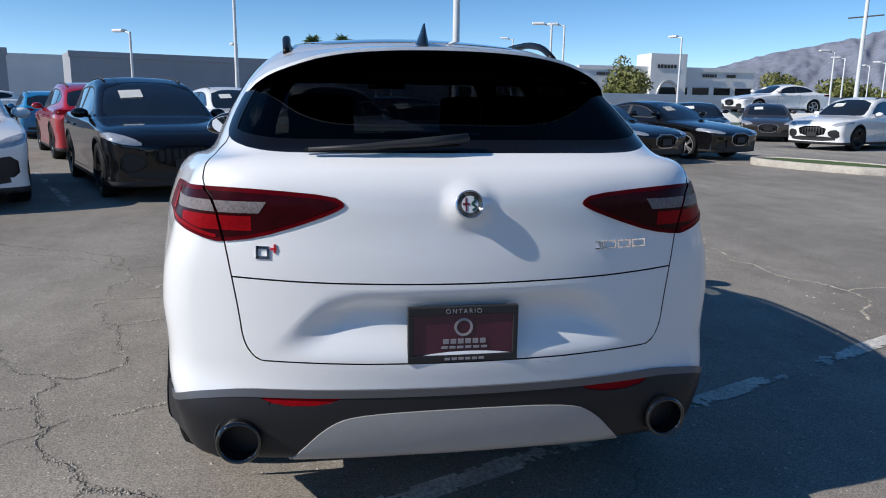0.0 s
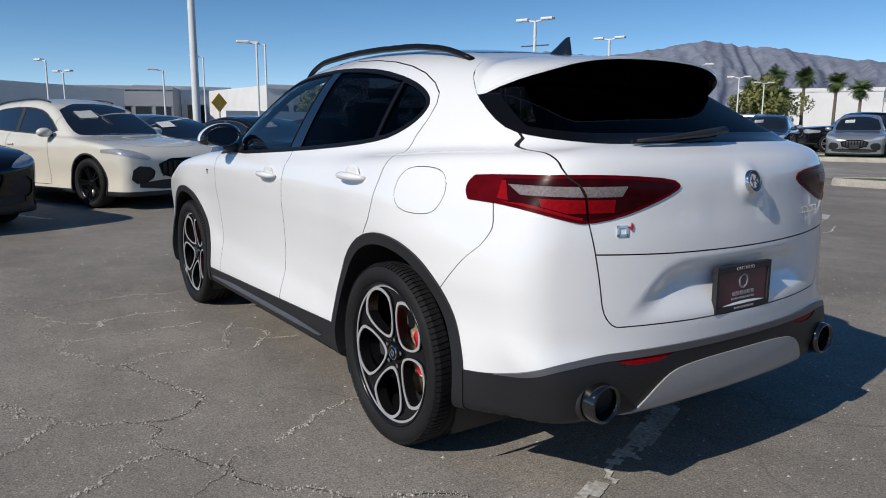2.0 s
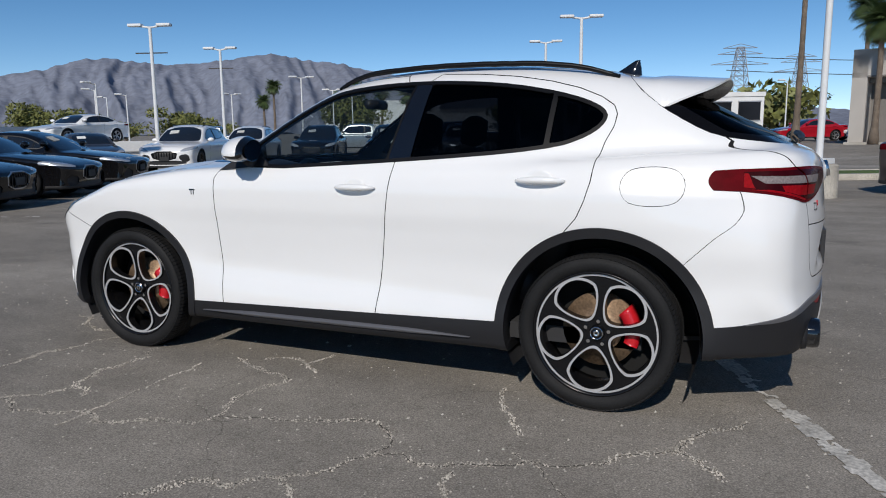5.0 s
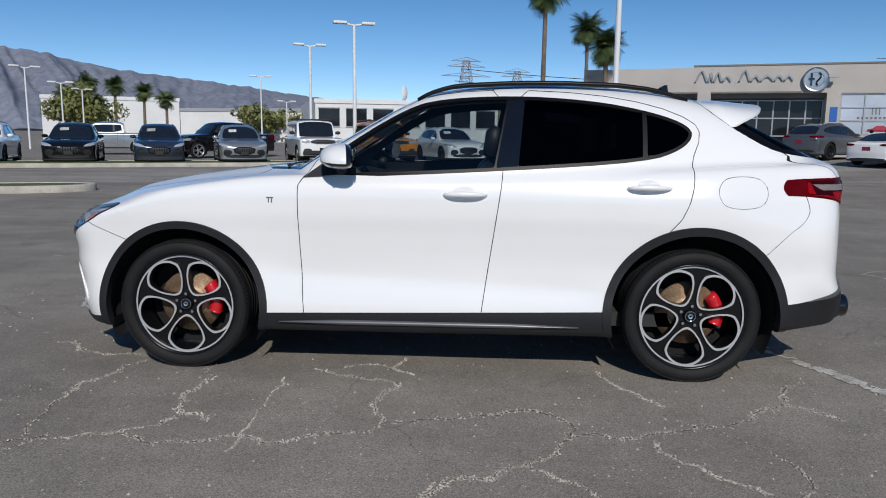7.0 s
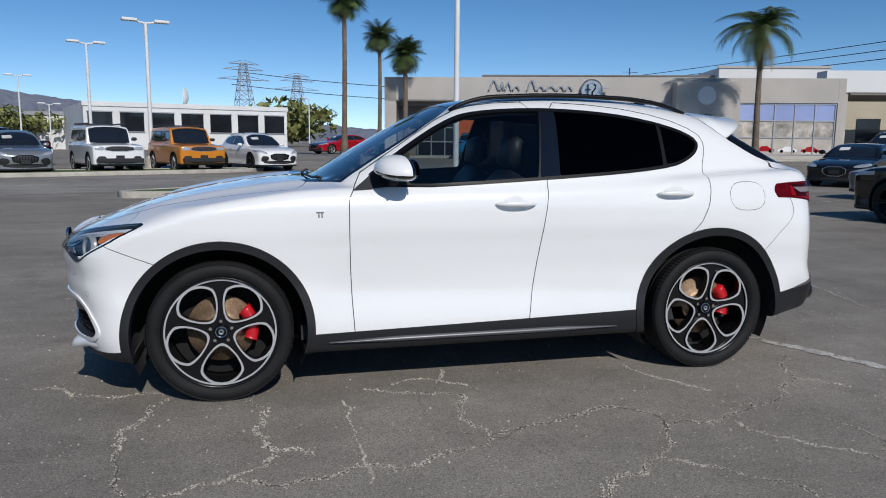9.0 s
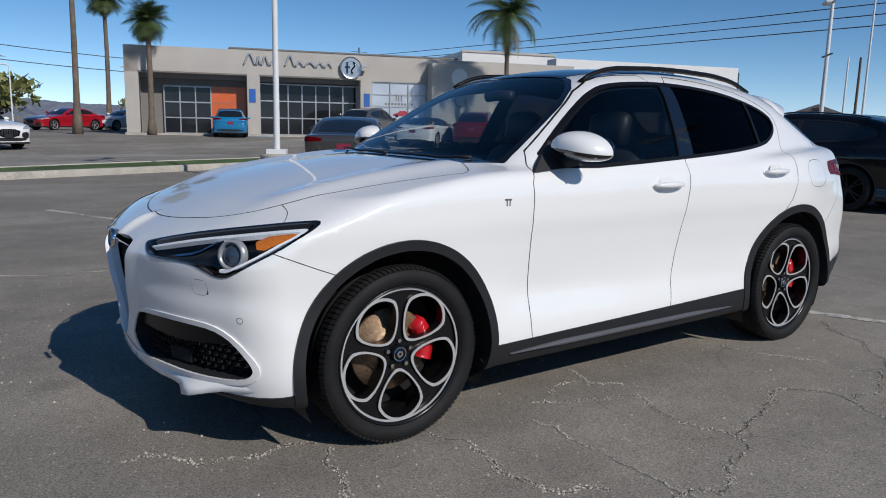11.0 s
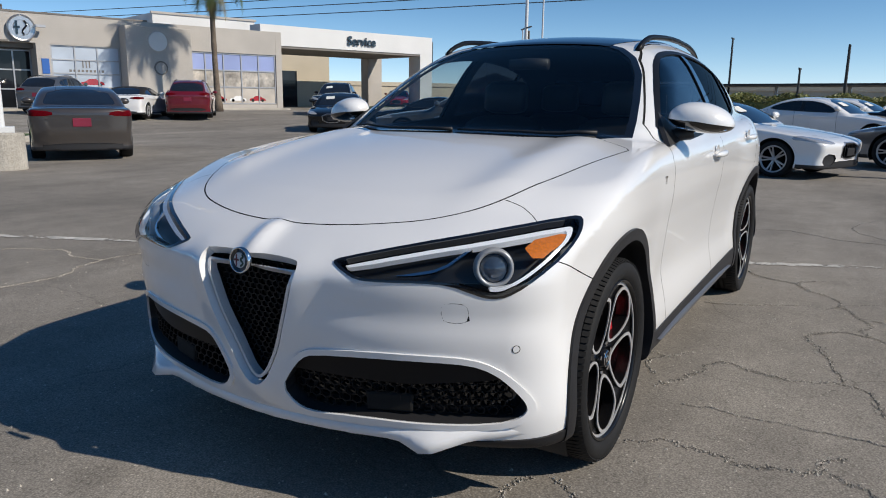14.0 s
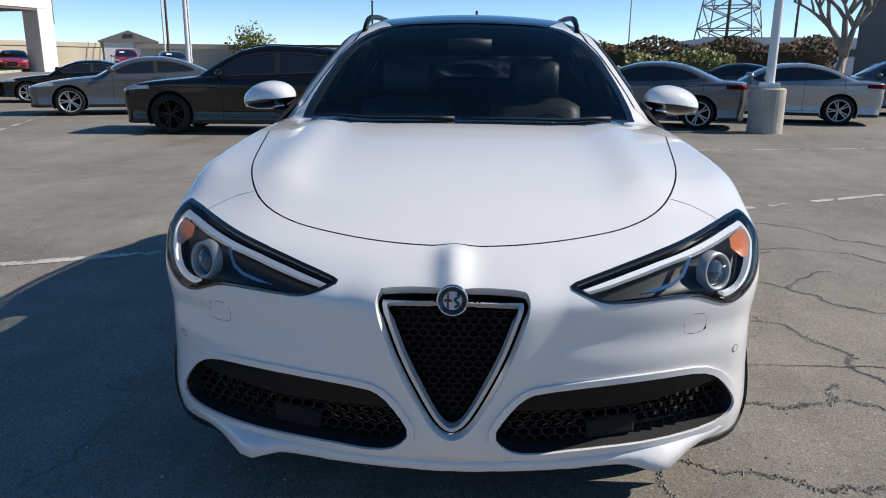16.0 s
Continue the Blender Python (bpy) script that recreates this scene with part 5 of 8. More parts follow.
    # wheel housings
    for x in (WB, -WB):
        for s in (1, -1):
            v, f = [], []
            for i in range(33):
                a = math.pi * (i / 32) * 1.3 - 0.15 * math.pi
                for y in (0.56, 0.90):
                    v.append((x + 0.45 * math.cos(a), y * s, AXLE + 0.45 * math.sin(a)))
            for i in range(32):
                f.append((2 * i, 2 * i + 1, 2 * i + 3, 2 * i + 2))
            f.append(tuple(2 * i for i in range(33)))
            raw("wheel_housing", v, f, PLASTIC, car, "black wheel housing", True)


def seat(car, x, y, back=0.62, bench=0.27):
    s = new("seat")
    s.parent = car
    s.location = (x, y, 0)

    def cushion(name, pts, w, m):
        v, f = [], []
        n = len(pts)
        rows = 9
        for i in range(rows):
            b = -1 + 2 * i / (rows - 1)
            k = (1 - abs(b) ** 4) ** 0.5 if abs(b) < 1 else 0.35
            cx, cz = sum(p[0] for p in pts) / n, sum(p[1] for p in pts) / n
            for px, pz in pts:
                v.append((cx + (px - cx) * (0.7 + 0.3 * k), w * b, cz + (pz - cz) * (0.75 + 0.25 * k)))
        for i in range(rows - 1):
            for k in range(n):
                j = (k + 1) % n
                f.append((i * n + k, i * n + j, (i + 1) * n + j, (i + 1) * n + k))
        f += [tuple(range(n))[::-1], tuple((rows - 1) * n + k for k in range(n))]
        return raw(name, v, f, m, s, "", True)
    cushion("seat_cushion", [(0.28, 0.50), (0.30, 0.56), (0.25, 0.63), (-0.15, 0.60), (-0.20, 0.52), (-0.15, 0.42), (0.2, 0.42)], bench, LEATHER)
    cushion("backrest", [(-0.10, 0.55), (-0.18, 0.85), (-0.28, 1.12), (-0.34, 1.18), (-0.42, 1.14), (-0.36, 0.85), (-0.26, 0.52)], bench * 0.95, LEATHER)
    cushion("headrest", [(-0.31, 1.21), (-0.33, 1.36), (-0.38, 1.39), (-0.43, 1.36), (-0.42, 1.22), (-0.37, 1.19)], 0.13, LEATHER)
    return s


def cabin(car):
    seat(car, 0.05, 0.38)
    seat(car, 0.05, -0.38)
    seat(car, -0.90, 0.40)
    seat(car, -0.90, -0.40)
    bm = bmesh.new()
    box(bm, -1.6, -0.82, 0.28, 1.0, 0.82, 0.36)
    part("cabin_floor", bm, LINING, car, "dark cabin carpet")
    v, f = [], []
    prof = [(1.02, 1.06), (0.72, 1.085), (0.58, 1.06), (0.52, 0.98), (0.54, 0.80), (0.66, 0.70), (0.95, 0.70)]
    for i, y in enumerate(np.linspace(-0.78, 0.78, 21)):
        hump = 0.05 * math.exp(-((y - 0.38) / 0.17) ** 2)
        for k, (x, z) in enumerate(prof):
            v.append((x - 0.10 * (abs(y) / 0.78) ** 2, y, z + (hump if k in (1, 2, 3) else 0)))
    for i in range(20):
        for k in range(6):
            a = i * 7 + k
            f.append((a, a + 1, a + 8, a + 7))
    raw("dashboard", v, f, LEATHER, car, "black dashboard", True)
    pts = [(0.40 + 0.19 * math.sin(a) * 0.38, 0.38 + 0.185 * math.cos(a), 0.94 + 0.185 * math.sin(a)) for a in np.linspace(0, 2 * math.pi, 33)[:-1]]
    v, f = tube(pts, 0.015, 8, closed=True)
    st = raw("steering_wheel", v, f, LEATHER, car, "black steering wheel", True)
    bm = bmesh.new()
    cyl(bm, (0.37, 0.38, 0.94), (0.42, 0.38, 0.92), 0.06, 0.05, 16)
    box(bm, 0.39, 0.21, 0.93, 0.41, 0.55, 0.955)
    part("steering_hub", bm, PLASTIC, st)
    bm = bmesh.new()
    box(bm, -0.3, -0.12, 0.36, 0.75, 0.12, 0.66)
    part("console", bm, LEATHER, car, "black centre console", bevel=0.03)
    v, f = tube([(0.20, -0.11, 1.46), (0.20, 0, 1.465), (0.20, 0.11, 1.46)], 0.026, 10, flat=1.2)
    raw("inner_mirror", v, f, PLASTIC, car, "black inner mirror", True)
    bm = bmesh.new()
    box(bm, 0.66, -0.33, 1.085, 0.70, -0.05, 1.09, pose(0, 0, 0))
    part("paper_sheet", bm, mat("paper", (0.7, 0.7, 0.68), 0.8, grain=0.05), car, "white paper on the dashboard")


build_hero()

# ---------------- ground ----------------
U, V2 = Vector((0.915, 0.403, 0)), Vector((0.403, -0.915, 0))      # the lot's own directions


def ground_z(x, y):
    """The lot is level; it climbs a little towards the showroom."""
    s = -0.45 * x - 0.89 * y
    return 0.42 * float(sstep(24.0, 36.0, np.array(s))) * float(1 - sstep(8.0, 20.0, np.array(x)))


def asphalt(name, base, crack_scale, crack_w, tone):
    m = bpy.data.materials.new(name)
    m.use_nodes = True
    n, l = m.node_tree.nodes, m.node_tree.links
    b = n["Principled BSDF"]
    b.inputs["Roughness"].default_value = 0.82
    b.inputs["Specular IOR Level"].default_value = 0.22
    tc = n.new("ShaderNodeTexCoord")

    def noise_tex(scale, detail, rough=0.55):
        t = n.new("ShaderNodeTexNoise")
        t.inputs["Scale"].default_value, t.inputs["Detail"].default_value, t.inputs["Roughness"].default_value = scale, detail, rough
        l.new(tc.outputs["Object"], t.inputs["Vector"])
        return t.outputs["Fac"]

    def rng(v, a, b2, c, d):
        r = n.new("ShaderNodeMapRange")
        r.inputs["From Min"].default_value, r.inputs["From Max"].default_value = a, b2
        r.inputs["To Min"].default_value, r.inputs["To Max"].default_value = c, d
        l.new(v, r.inputs["Value"])
        return r.outputs[0]
    grit = n.new("ShaderNodeTexVoronoi")
    grit.inputs["Scale"].default_value = 130
    l.new(tc.outputs["Object"], grit.inputs["Vector"])
    stones = rng(grit.outputs["Distance"], 0.0, 0.75, 1.30, 0.73)
    v = mul(m, rng(noise_tex(140, 3), 0.3, 0.7, 0.78, 1.25), stones)
    v = mul(m, v, rng(grit.outputs["Color"], 0.90, 0.93, 1.0, 1.7))
    v = mul(m, v, rng(grit.outputs["Color"], 0.14, 0.18, 0.72, 1.0))
    v = mul(m, v, rng(noise_tex(0.35, 4), 0.3, 0.7, 0.80, 1.20))
    v = mul(m, v, rng(noise_tex(2.4, 6, 0.72), 0.3, 0.72, 0.84, 1.16))
    # long worn bands along the driving lanes
    turn = n.new("ShaderNodeMapping")
    turn.inputs["Rotation"].default_value = (0, 0, radians(-24))
    turn.inputs["Scale"].default_value = (0.12, 1.1, 1.0)
    l.new(tc.outputs["Object"], turn.inputs["Vector"])
    band = n.new("ShaderNodeTexNoise")
    band.inputs["Scale"].default_value, band.inputs["Detail"].default_value, band.inputs["Roughness"].default_value = 1.0, 6, 0.65
    l.new(turn.outputs[0], band.inputs["Vector"])
    v = mul(m, v, rng(band.outputs["Fac"], 0.32, 0.70, 0.87, 1.15))
    spots = rng(noise_tex(1.1, 2), 0.66, 0.74, 1.0, 0.80)
    v = mul(m, v, spots)
    # fine cracks
    warp = n.new("ShaderNodeTexNoise")
    warp.inputs["Scale"].default_value, warp.inputs["Detail"].default_value = 2.2, 6
    l.new(tc.outputs["Object"], warp.inputs["Vector"])
    mx = n.new("ShaderNodeVectorMath")
    mx.operation = "MULTIPLY_ADD"
    mx.inputs[1].default_value = (0.32, 0.32, 0.0)
    l.new(warp.outputs["Color"], mx.inputs[0])
    l.new(tc.outputs["Object"], mx.inputs[2])
    vor = n.new("ShaderNodeTexVoronoi")
    vor.feature = "DISTANCE_TO_EDGE"
    vor.inputs["Scale"].default_value = crack_scale
    l.new(mx.outputs[0], vor.inputs["Vector"])
    keep = rng(noise_tex(0.9, 2), 0.46, 0.54, 0.0, 1.0)
    line = mul(m, rng(vor.outputs["Distance"], 0.0, crack_w, 1.0, 0.0), keep)
    col = n.new("ShaderNodeHueSaturation")
    col.inputs["Color"].default_value = (*base, 1)
    l.new(mul(m, v, rng(line, 0, 1, 1.0, tone)), col.inputs["Value"])
    l.new(col.outputs[0], b.inputs["Base Color"])
    bp = n.new("ShaderNodeBump")
    bp.inputs["Strength"].default_value, bp.inputs["Distance"].default_value = 0.6, 0.0012
    l.new(mul(m, mul(m, grit.outputs["Distance"], -1.0), mul(m, line, -1.2), "ADD"), bp.inputs["Height"])
    l.new(bp.outputs[0], b.inputs["Normal"])
    return m


ASPHALT = asphalt("worn_asphalt", (0.266, 0.243, 0.212), 0.42, 0.0030, 0.72)
ROAD = asphalt("pale_road", (0.31, 0.29, 0.26), 0.25, 0.006, 0.8)
CONCRETE = mat("concrete", (0.42, 0.39, 0.34), 0.85, grain=0.25, scale=40, vary=0.2, vscale=2.5, bump=0.003)
GRASS = mat("lawn", (0.075, 0.12, 0.03), 0.9, grain=0.5, scale=25, vary=0.35, vscale=0.8, bump=0.02)
LINE = mat("worn_white_line", (0.50, 0.48, 0.44), 0.8, grain=0.35, scale=60, vary=0.25, vscale=5)


def sheet(name, material, x0, x1, y0, y1, step, lift, label, m=None, kind="structure", keep=None):
    xs, ys = np.arange(x0, x1 + step / 2, step), np.arange(y0, y1 + step / 2, step)
    v, f, idx = [], [], {}
    for i, x in enumerate(xs):
        for j, y in enumerate(ys):
            p = (m @ Vector((x, y, 0))) if m else Vector((x, y, 0))
            v.append((p.x, p.y, ground_z(p.x, p.y) + lift))
    n = len(ys)
    for i in range(len(xs) - 1):
        for j in range(n - 1):
            f.append((i * n + j, (i + 1) * n + j, (i + 1) * n + j + 1, i * n + j + 1))
    return tagged(raw(name, v, f, material, None, "", True), label, name.replace("_", " "), kind=kind)


def spread(a):
    """Fine near the lot, coarse towards the horizon."""
    return sorted({round(s * q, 2) for s in (1, -1) for q in [*np.arange(0, 61, 4), 75, 100, 150, 250, 450, 900, 2000, 4200]})


xs = spread(0)
gv = [(x, y, ground_z(x, y)) for x in xs for y in xs]
gn = len(xs)
gf = [(i * gn + j, (i + 1) * gn + j, (i + 1) * gn + j + 1, i * gn + j + 1) for i in range(gn - 1) for j in range(gn - 1)]
tagged(raw("ground", gv, gf, ASPHALT, None, "", True), "worn grey asphalt lot with cracks and stains", "ground", kind="structure")

LOT = Matrix((U, -V2, Vector((0, 0, 1)))).transposed().to_4x4()
LOT.translation = Vector((0.0, -16.0, 0))
sheet("road", ROAD, -44, 60, -9.5, -2.4, 2.0, 0.006, "pale grey service road past the islands", LOT)


def island(x0, x1, y0, y1, label):
    """Raised bed with a concrete kerb and grass."""
    m = LOT
    bm = bmesh.new()
    out = rounded([(x0, y0), (x1, y0), (x1, y1), (x0, y1)], 2)
    w = 0.16
    cx, cy = (x0 + x1) / 2, (y0 + y1) / 2
    kx, ky = 1 - 2 * w / (x1 - x0), 1 - 2 * w / (y1 - y0)
    rings = []
    for sx, sy, z in ((1, 1, 0.0), (1, 1, 0.13), (1 - (1 - kx) * 0.15, 1 - (1 - ky) * 0.15, 0.155), (kx, ky, 0.155), (kx, ky, 0.10)):
        ring = []
        for px, py in out:
            p = m @ Vector((cx + (px - cx) * sx, cy + (py - cy) * sy, 0))
            ring.append(bm.verts.new((p.x, p.y, ground_z(p.x, p.y) + z)))
        rings.append(ring)
    k = len(out)
    for a, b in zip(rings, rings[1:]):
        for i in range(k):
            bm.faces.new((a[i], a[(i + 1) % k], b[(i + 1) % k], b[i]))
    inner = [v.co.copy() for v in rings[-1]]
    kerb = tagged(part("kerb", bm, CONCRETE, None, "", True), "pale concrete kerb round a grass bed", "kerb", "kerbs", "structure")
    bm = bmesh.new()
    vs = [bm.verts.new((p.x, p.y, p.z + 0.035)) for p in inner]
    c = bm.verts.new(sum(inner, Vector()) / k + Vector((0, 0, 0.07)))
    for i in range(k):
        bm.faces.new((vs[i], vs[(i + 1) % k], c))
    tagged(part("lawn", bm, GRASS, None), label, "grass", kind="stuff")


island(-9.5, 5.0, -0.55, 1.5, "short green grass in the kerbed island")
island(9.7, 13.2, 0.1, 1.6, "dry grass in a small island")
island(-4, 34, -13.6, -10.6, "green lawn strip behind the parked row")
island(-33, -27.5, -7.5, -4.2, "green grass bed by the showroom")
island(-60, -36, 1.6, 4.6, "thin grass strip at the lot's edge")


def painted(name, p, q, w, label, cell=0.06):
    """Worn paint: a sheet of small flakes, missing where tyres have rubbed it off."""
    p, q = Vector((*p, 0)), Vector((*q, 0))
    d = (q - p).normalized()
    s = Vector((-d.y, d.x, 0))
    rnd = random.Random(int(p.x * 31 + p.y * 7))
    n = max(2, int((q - p).length / cell))
    cols = max(2, round(w / cell))
    v, f = [], []
    for i in range(n + 1):
        c = p + (q - p) * i / n
        for k in range(cols + 1):
            edge = k in (0, cols)
            j = c + s * (w * (k / cols - 0.5) + rnd.uniform(-0.2, 0.2) * cell * (0.6 if edge else 1)) + d * rnd.uniform(-0.25, 0.25) * cell
            v.append((j.x, j.y, ground_z(j.x, j.y) + 0.004))
    for i in range(n):
        for k in range(cols):
            c = Vector(v[i * (cols + 1) + k])
            worn = 0.5 + 0.5 * noise.noise(c * 1.7) + 0.35 * noise.noise(c * 9.0) + 0.25 * noise.noise(c * 31.0)
            if worn > 0.40 + (0.12 if k in (0, cols - 1) else 0.0):
                a = i * (cols + 1) + k
                f.append((a, a + 1, a + cols + 2, a + cols + 1))
    return tagged(raw(name, v, f, LINE), label, "line", "painted lines", "structure")


painted("painted_line", (-3.2, 2.8), (1.6, -8.1), 0.11, "worn white parking line", 0.018)
for k in range(-1, 5):
    a = Vector((6.3, 0.9, 0)) + V2 * (2.75 * k) + U * 0.2
    b = a + U * 4.8
    painted("painted_line", (a.x, a.y), (b.x, b.y), 0.09, "white bay line between parked cars")
for p, q in (((-3.3, 3.0), (-7.2, 10.5)), ((-9.0, -9.0), (-22.0, -13.5)), ((-8.0, 3.0), (-9.3, 8.6))):
    painted("painted_line", p, q, 0.09, "faded white line")

# long cracks: a dark groove, chipped edges and loose pale grit
CRUMB = mat("crumbled_asphalt", (0.38, 0.35, 0.305), 0.95, grain=0.5, scale=90, vary=0.3, vscale=6)
GROOVE = mat("crack_groove", (0.045, 0.042, 0.038), 0.95, grain=0.4, scale=80, vary=0.2)


def crack(pts, w, seed):
    rnd = random.Random(seed)
    line = [Vector((*p, 0)) for p in pts]
    for level in range(5):
        nxt = [line[0]]
        for a, b in zip(line, line[1:]):
            d = b - a
            mid = (a + b) / 2 + Vector((-d.y, d.x, 0)) * rnd.uniform(-0.22, 0.22) / (1 + 0.25 * level)
            nxt += [mid, b]
        line = nxt
    v, f = [], []
    for i, p in enumerate(line):
        d = (line[min(i + 1, len(line) - 1)] - line[max(i - 1, 0)]).normalized()
        s = Vector((-d.y, d.x, 0))
        k = max(0.0012, w * 0.15 * rnd.uniform(0.4, 1.2) * (0.8 + 0.8 * noise.noise(p * 1.3)))
        for t in (1, -1):
            q = p + s * k * t
            v.append((q.x, q.y, 0.0026))
    for i in range(len(line) - 1):
        f.append((2 * i, 2 * i + 1, 2 * i + 3, 2 * i + 2))
    dark = len(f)
    for a, b in zip(line, line[1:]):
        thick = 0.55 + 0.9 * noise.noise(a * 2.1 + Vector((3, 1, 0)))
        for _ in range(int((b - a).length * 640 * max(0.10, thick)) + 1):
            p = a.lerp(b, rnd.random()) + Vector((rnd.gauss(0, w * 0.6), rnd.gauss(0, w * 0.6), 0))
            r = 0.0016 + 0.0056 * rnd.random() ** 2.2
            h = r * rnd.uniform(0.7, 1.3)
            t = rnd.uniform(0, 6.28)
            base = len(v)
            v += [(p.x + r * math.cos(t + c), p.y + r * math.sin(t + c), 0.0015) for c in (0, 1.7, 3.3, 4.9)] + [(p.x + r * 0.2, p.y, 0.0015 + h)]
            f += [(base + c, base + (c + 1) % 4, base + 4) for c in range(4)]
    ob = raw("crack", v, f, [CRUMB, GROOVE])
    ob.data.polygons.foreach_set("material_index", [1 if k < dark else 0 for k in range(len(f))])
    return tagged(ob, "dark crack with pale crumbling edges across asphalt", "crack", "cracks", "stuff")


crack([(2.41, 0.50), (2.27, 0.54), (2.19, 0.69), (1.97, 0.73), (1.72, 0.75)], 0.013, 20)
crack([(1.69, 0.80), (1.77, 1.06), (1.85, 1.23), (1.83, 1.45), (1.78, 1.74), (1.72, 1.91)], 0.016, 21)
crack([(1.28, 0.93), (1.21, 1.23), (1.20, 1.47), (1.13, 1.61), (0.99, 1.68)], 0.018, 22)
crack([(1.15, 1.64), (1.31, 1.80), (1.46, 1.86), (1.62, 1.93)], 0.012, 23)
crack([(1.35, 1.86), (1.14, 1.95), (1.00, 1.92), (0.86, 1.85), (0.68, 1.90), (0.52, 1.84), (0.33, 1.77), (0.18, 1.64)], 0.018, 24)
crack([(0.18, 1.64), (-0.01, 1.58), (-0.24, 1.52), (-0.43, 1.44), (-0.64, 1.51), (-0.70, 1.58), (-0.68, 1.73)], 0.024, 41)
crack([(-0.68, 1.73), (-0.80, 1.68), (-1.06, 1.67), (-1.28, 1.55), (-1.55, 1.48), (-1.80, 1.24), (-1.91, 1.32), (-1.99, 1.44)], 0.022, 42)
crack([(0.18, 1.64), (0.24, 1.48), (0.24, 1.33), (0.16, 1.14), (0.27, 1.03), (0.45, 0.99), (0.65, 0.89)], 0.015, 25)
crack([(-0.68, 1.73), (-0.49, 1.99), (-0.33, 2.17), (-0.15, 2.18), (-0.06, 2.32)], 0.018, 26)
crack([(-0.46, 2.04), (-0.61, 2.16), (-0.73, 2.29), (-0.87, 2.50)], 0.013, 27)
crack([(-1.04, 1.74), (-1.17, 1.98), (-1.33, 2.15), (-1.40, 2.28)], 0.012, 28)
crack([(-2.07, 0.82), (-1.88, 1.04), (-1.82, 1.24)], 0.02, 29)
crack([(0.10, 0.95), (0.24, 0.83), (0.18, 0.63)], 0.01, 30)
crack([(0.24, 0.83), (0.51, 0.85)], 0.01, 31)
crack([(2.42, 2.24), (2.12, 2.09), (1.63, 1.88)], 0.018, 32)
crack([(-1.18, 1.33), (-1.08, 1.13), (-0.97, 0.94), (-0.94, 0.81)], 0.012, 33)
crack([(-2.45, 2.52), (-2.25, 2.88), (-1.85, 2.98), (-1.63, 3.26)], 0.012, 34)
crack([(0.81, 1.04), (0.79, 1.47), (0.8, 2.0)], 0.005, 11)
crack([(1.62, 1.93), (2.2, 2.5), (2.6, 3.4)], 0.012, 12)
crack([(-0.3, -3.1), (0.4, -3.5), (1.5, -3.2), (2.6, -3.6)], 0.010, 13)
crack([(0.4, -3.5), (0.7, -4.6), (0.3, -5.6), (0.9, -7.0)], 0.010, 14)
crack([(-1.2, 1.5), (-1.5, 2.6), (-1.2, 3.6)], 0.009, 15)
crack([(-0.1, 2.2), (0.2, 3.6), (-0.4, 4.8)], 0.008, 16)
crack([(-3.4, 3.0), (-4.2, 1.0), (-4.0, -1.2), (-5.0, -3.4)], 0.010, 17)
crack([(-6.0, 2.2), (-4.4, 1.6), (-3.0, 2.4)], 0.009, 18)
crack([(3.6, 5.0), (2.8, 3.2), (1.9, 2.1)], 0.009, 19)

# ---------------- other cars ----------------
BLACKPAINT = mat("black_car_paint", (0.006, 0.006, 0.007), 0.10, spec=0.3, coat=0.6, vary=0.2)
PAINTS = {"black": BLACKPAINT, "white": PAINT_WHITE,
          "cream": mat("ivory_car_paint", (0.72, 0.69, 0.60), 0.25, coat=1.0, vary=0.03),
          "silver": mat("silver_car_paint", (0.36, 0.38, 0.40), 0.28, metal=0.6, coat=1.0, vary=0.05),
          "grey": mat("grey_car_paint", (0.12, 0.13, 0.145), 0.28, metal=0.5, coat=1.0, vary=0.05),
          "bronze": mat("bronze_grey_paint", (0.085, 0.075, 0.07), 0.28, metal=0.5, coat=1.0, vary=0.05),
          "navy": mat("navy_car_paint", (0.02, 0.03, 0.055), 0.22, coat=1.0, vary=0.1),
          "blue": mat("bright_blue_paint", (0.01, 0.20, 0.42), 0.25, metal=0.2, coat=1.0, vary=0.05),
          "red": mat("red_car_paint", (0.38, 0.008, 0.018), 0.25, coat=1.0, vary=0.08),
          "maroon": mat("maroon_car_paint", (0.13, 0.006, 0.014), 0.25, coat=1.0, vary=0.08),
          "orange": mat("orange_car_paint", (0.62, 0.22, 0.012), 0.28, coat=1.0, vary=0.05)}
PANE = mat("dark_car_glass", (0.012, 0.014, 0.017), 0.04, coat=1.0, vary=0.2)
LAMP = mat("clear_lamp", (0.45, 0.47, 0.50), 0.12, metal=0.3, coat=1.0, grain=0.2, scale=30)
PAPER = mat("window_sheet", (0.75, 0.75, 0.72), 0.8, vary=0.05)
SOFT_TOP = mat("black_roof_fabric", (0.012, 0.012, 0.013), 0.7, grain=0.2, scale=150)
RIM_S = mat("silver_rim", (0.45, 0.45, 0.46), 0.3, metal=0.7, vary=0.08)
BASE = mat("template_paint", (0.5, 0.5, 0.5), 0.3)


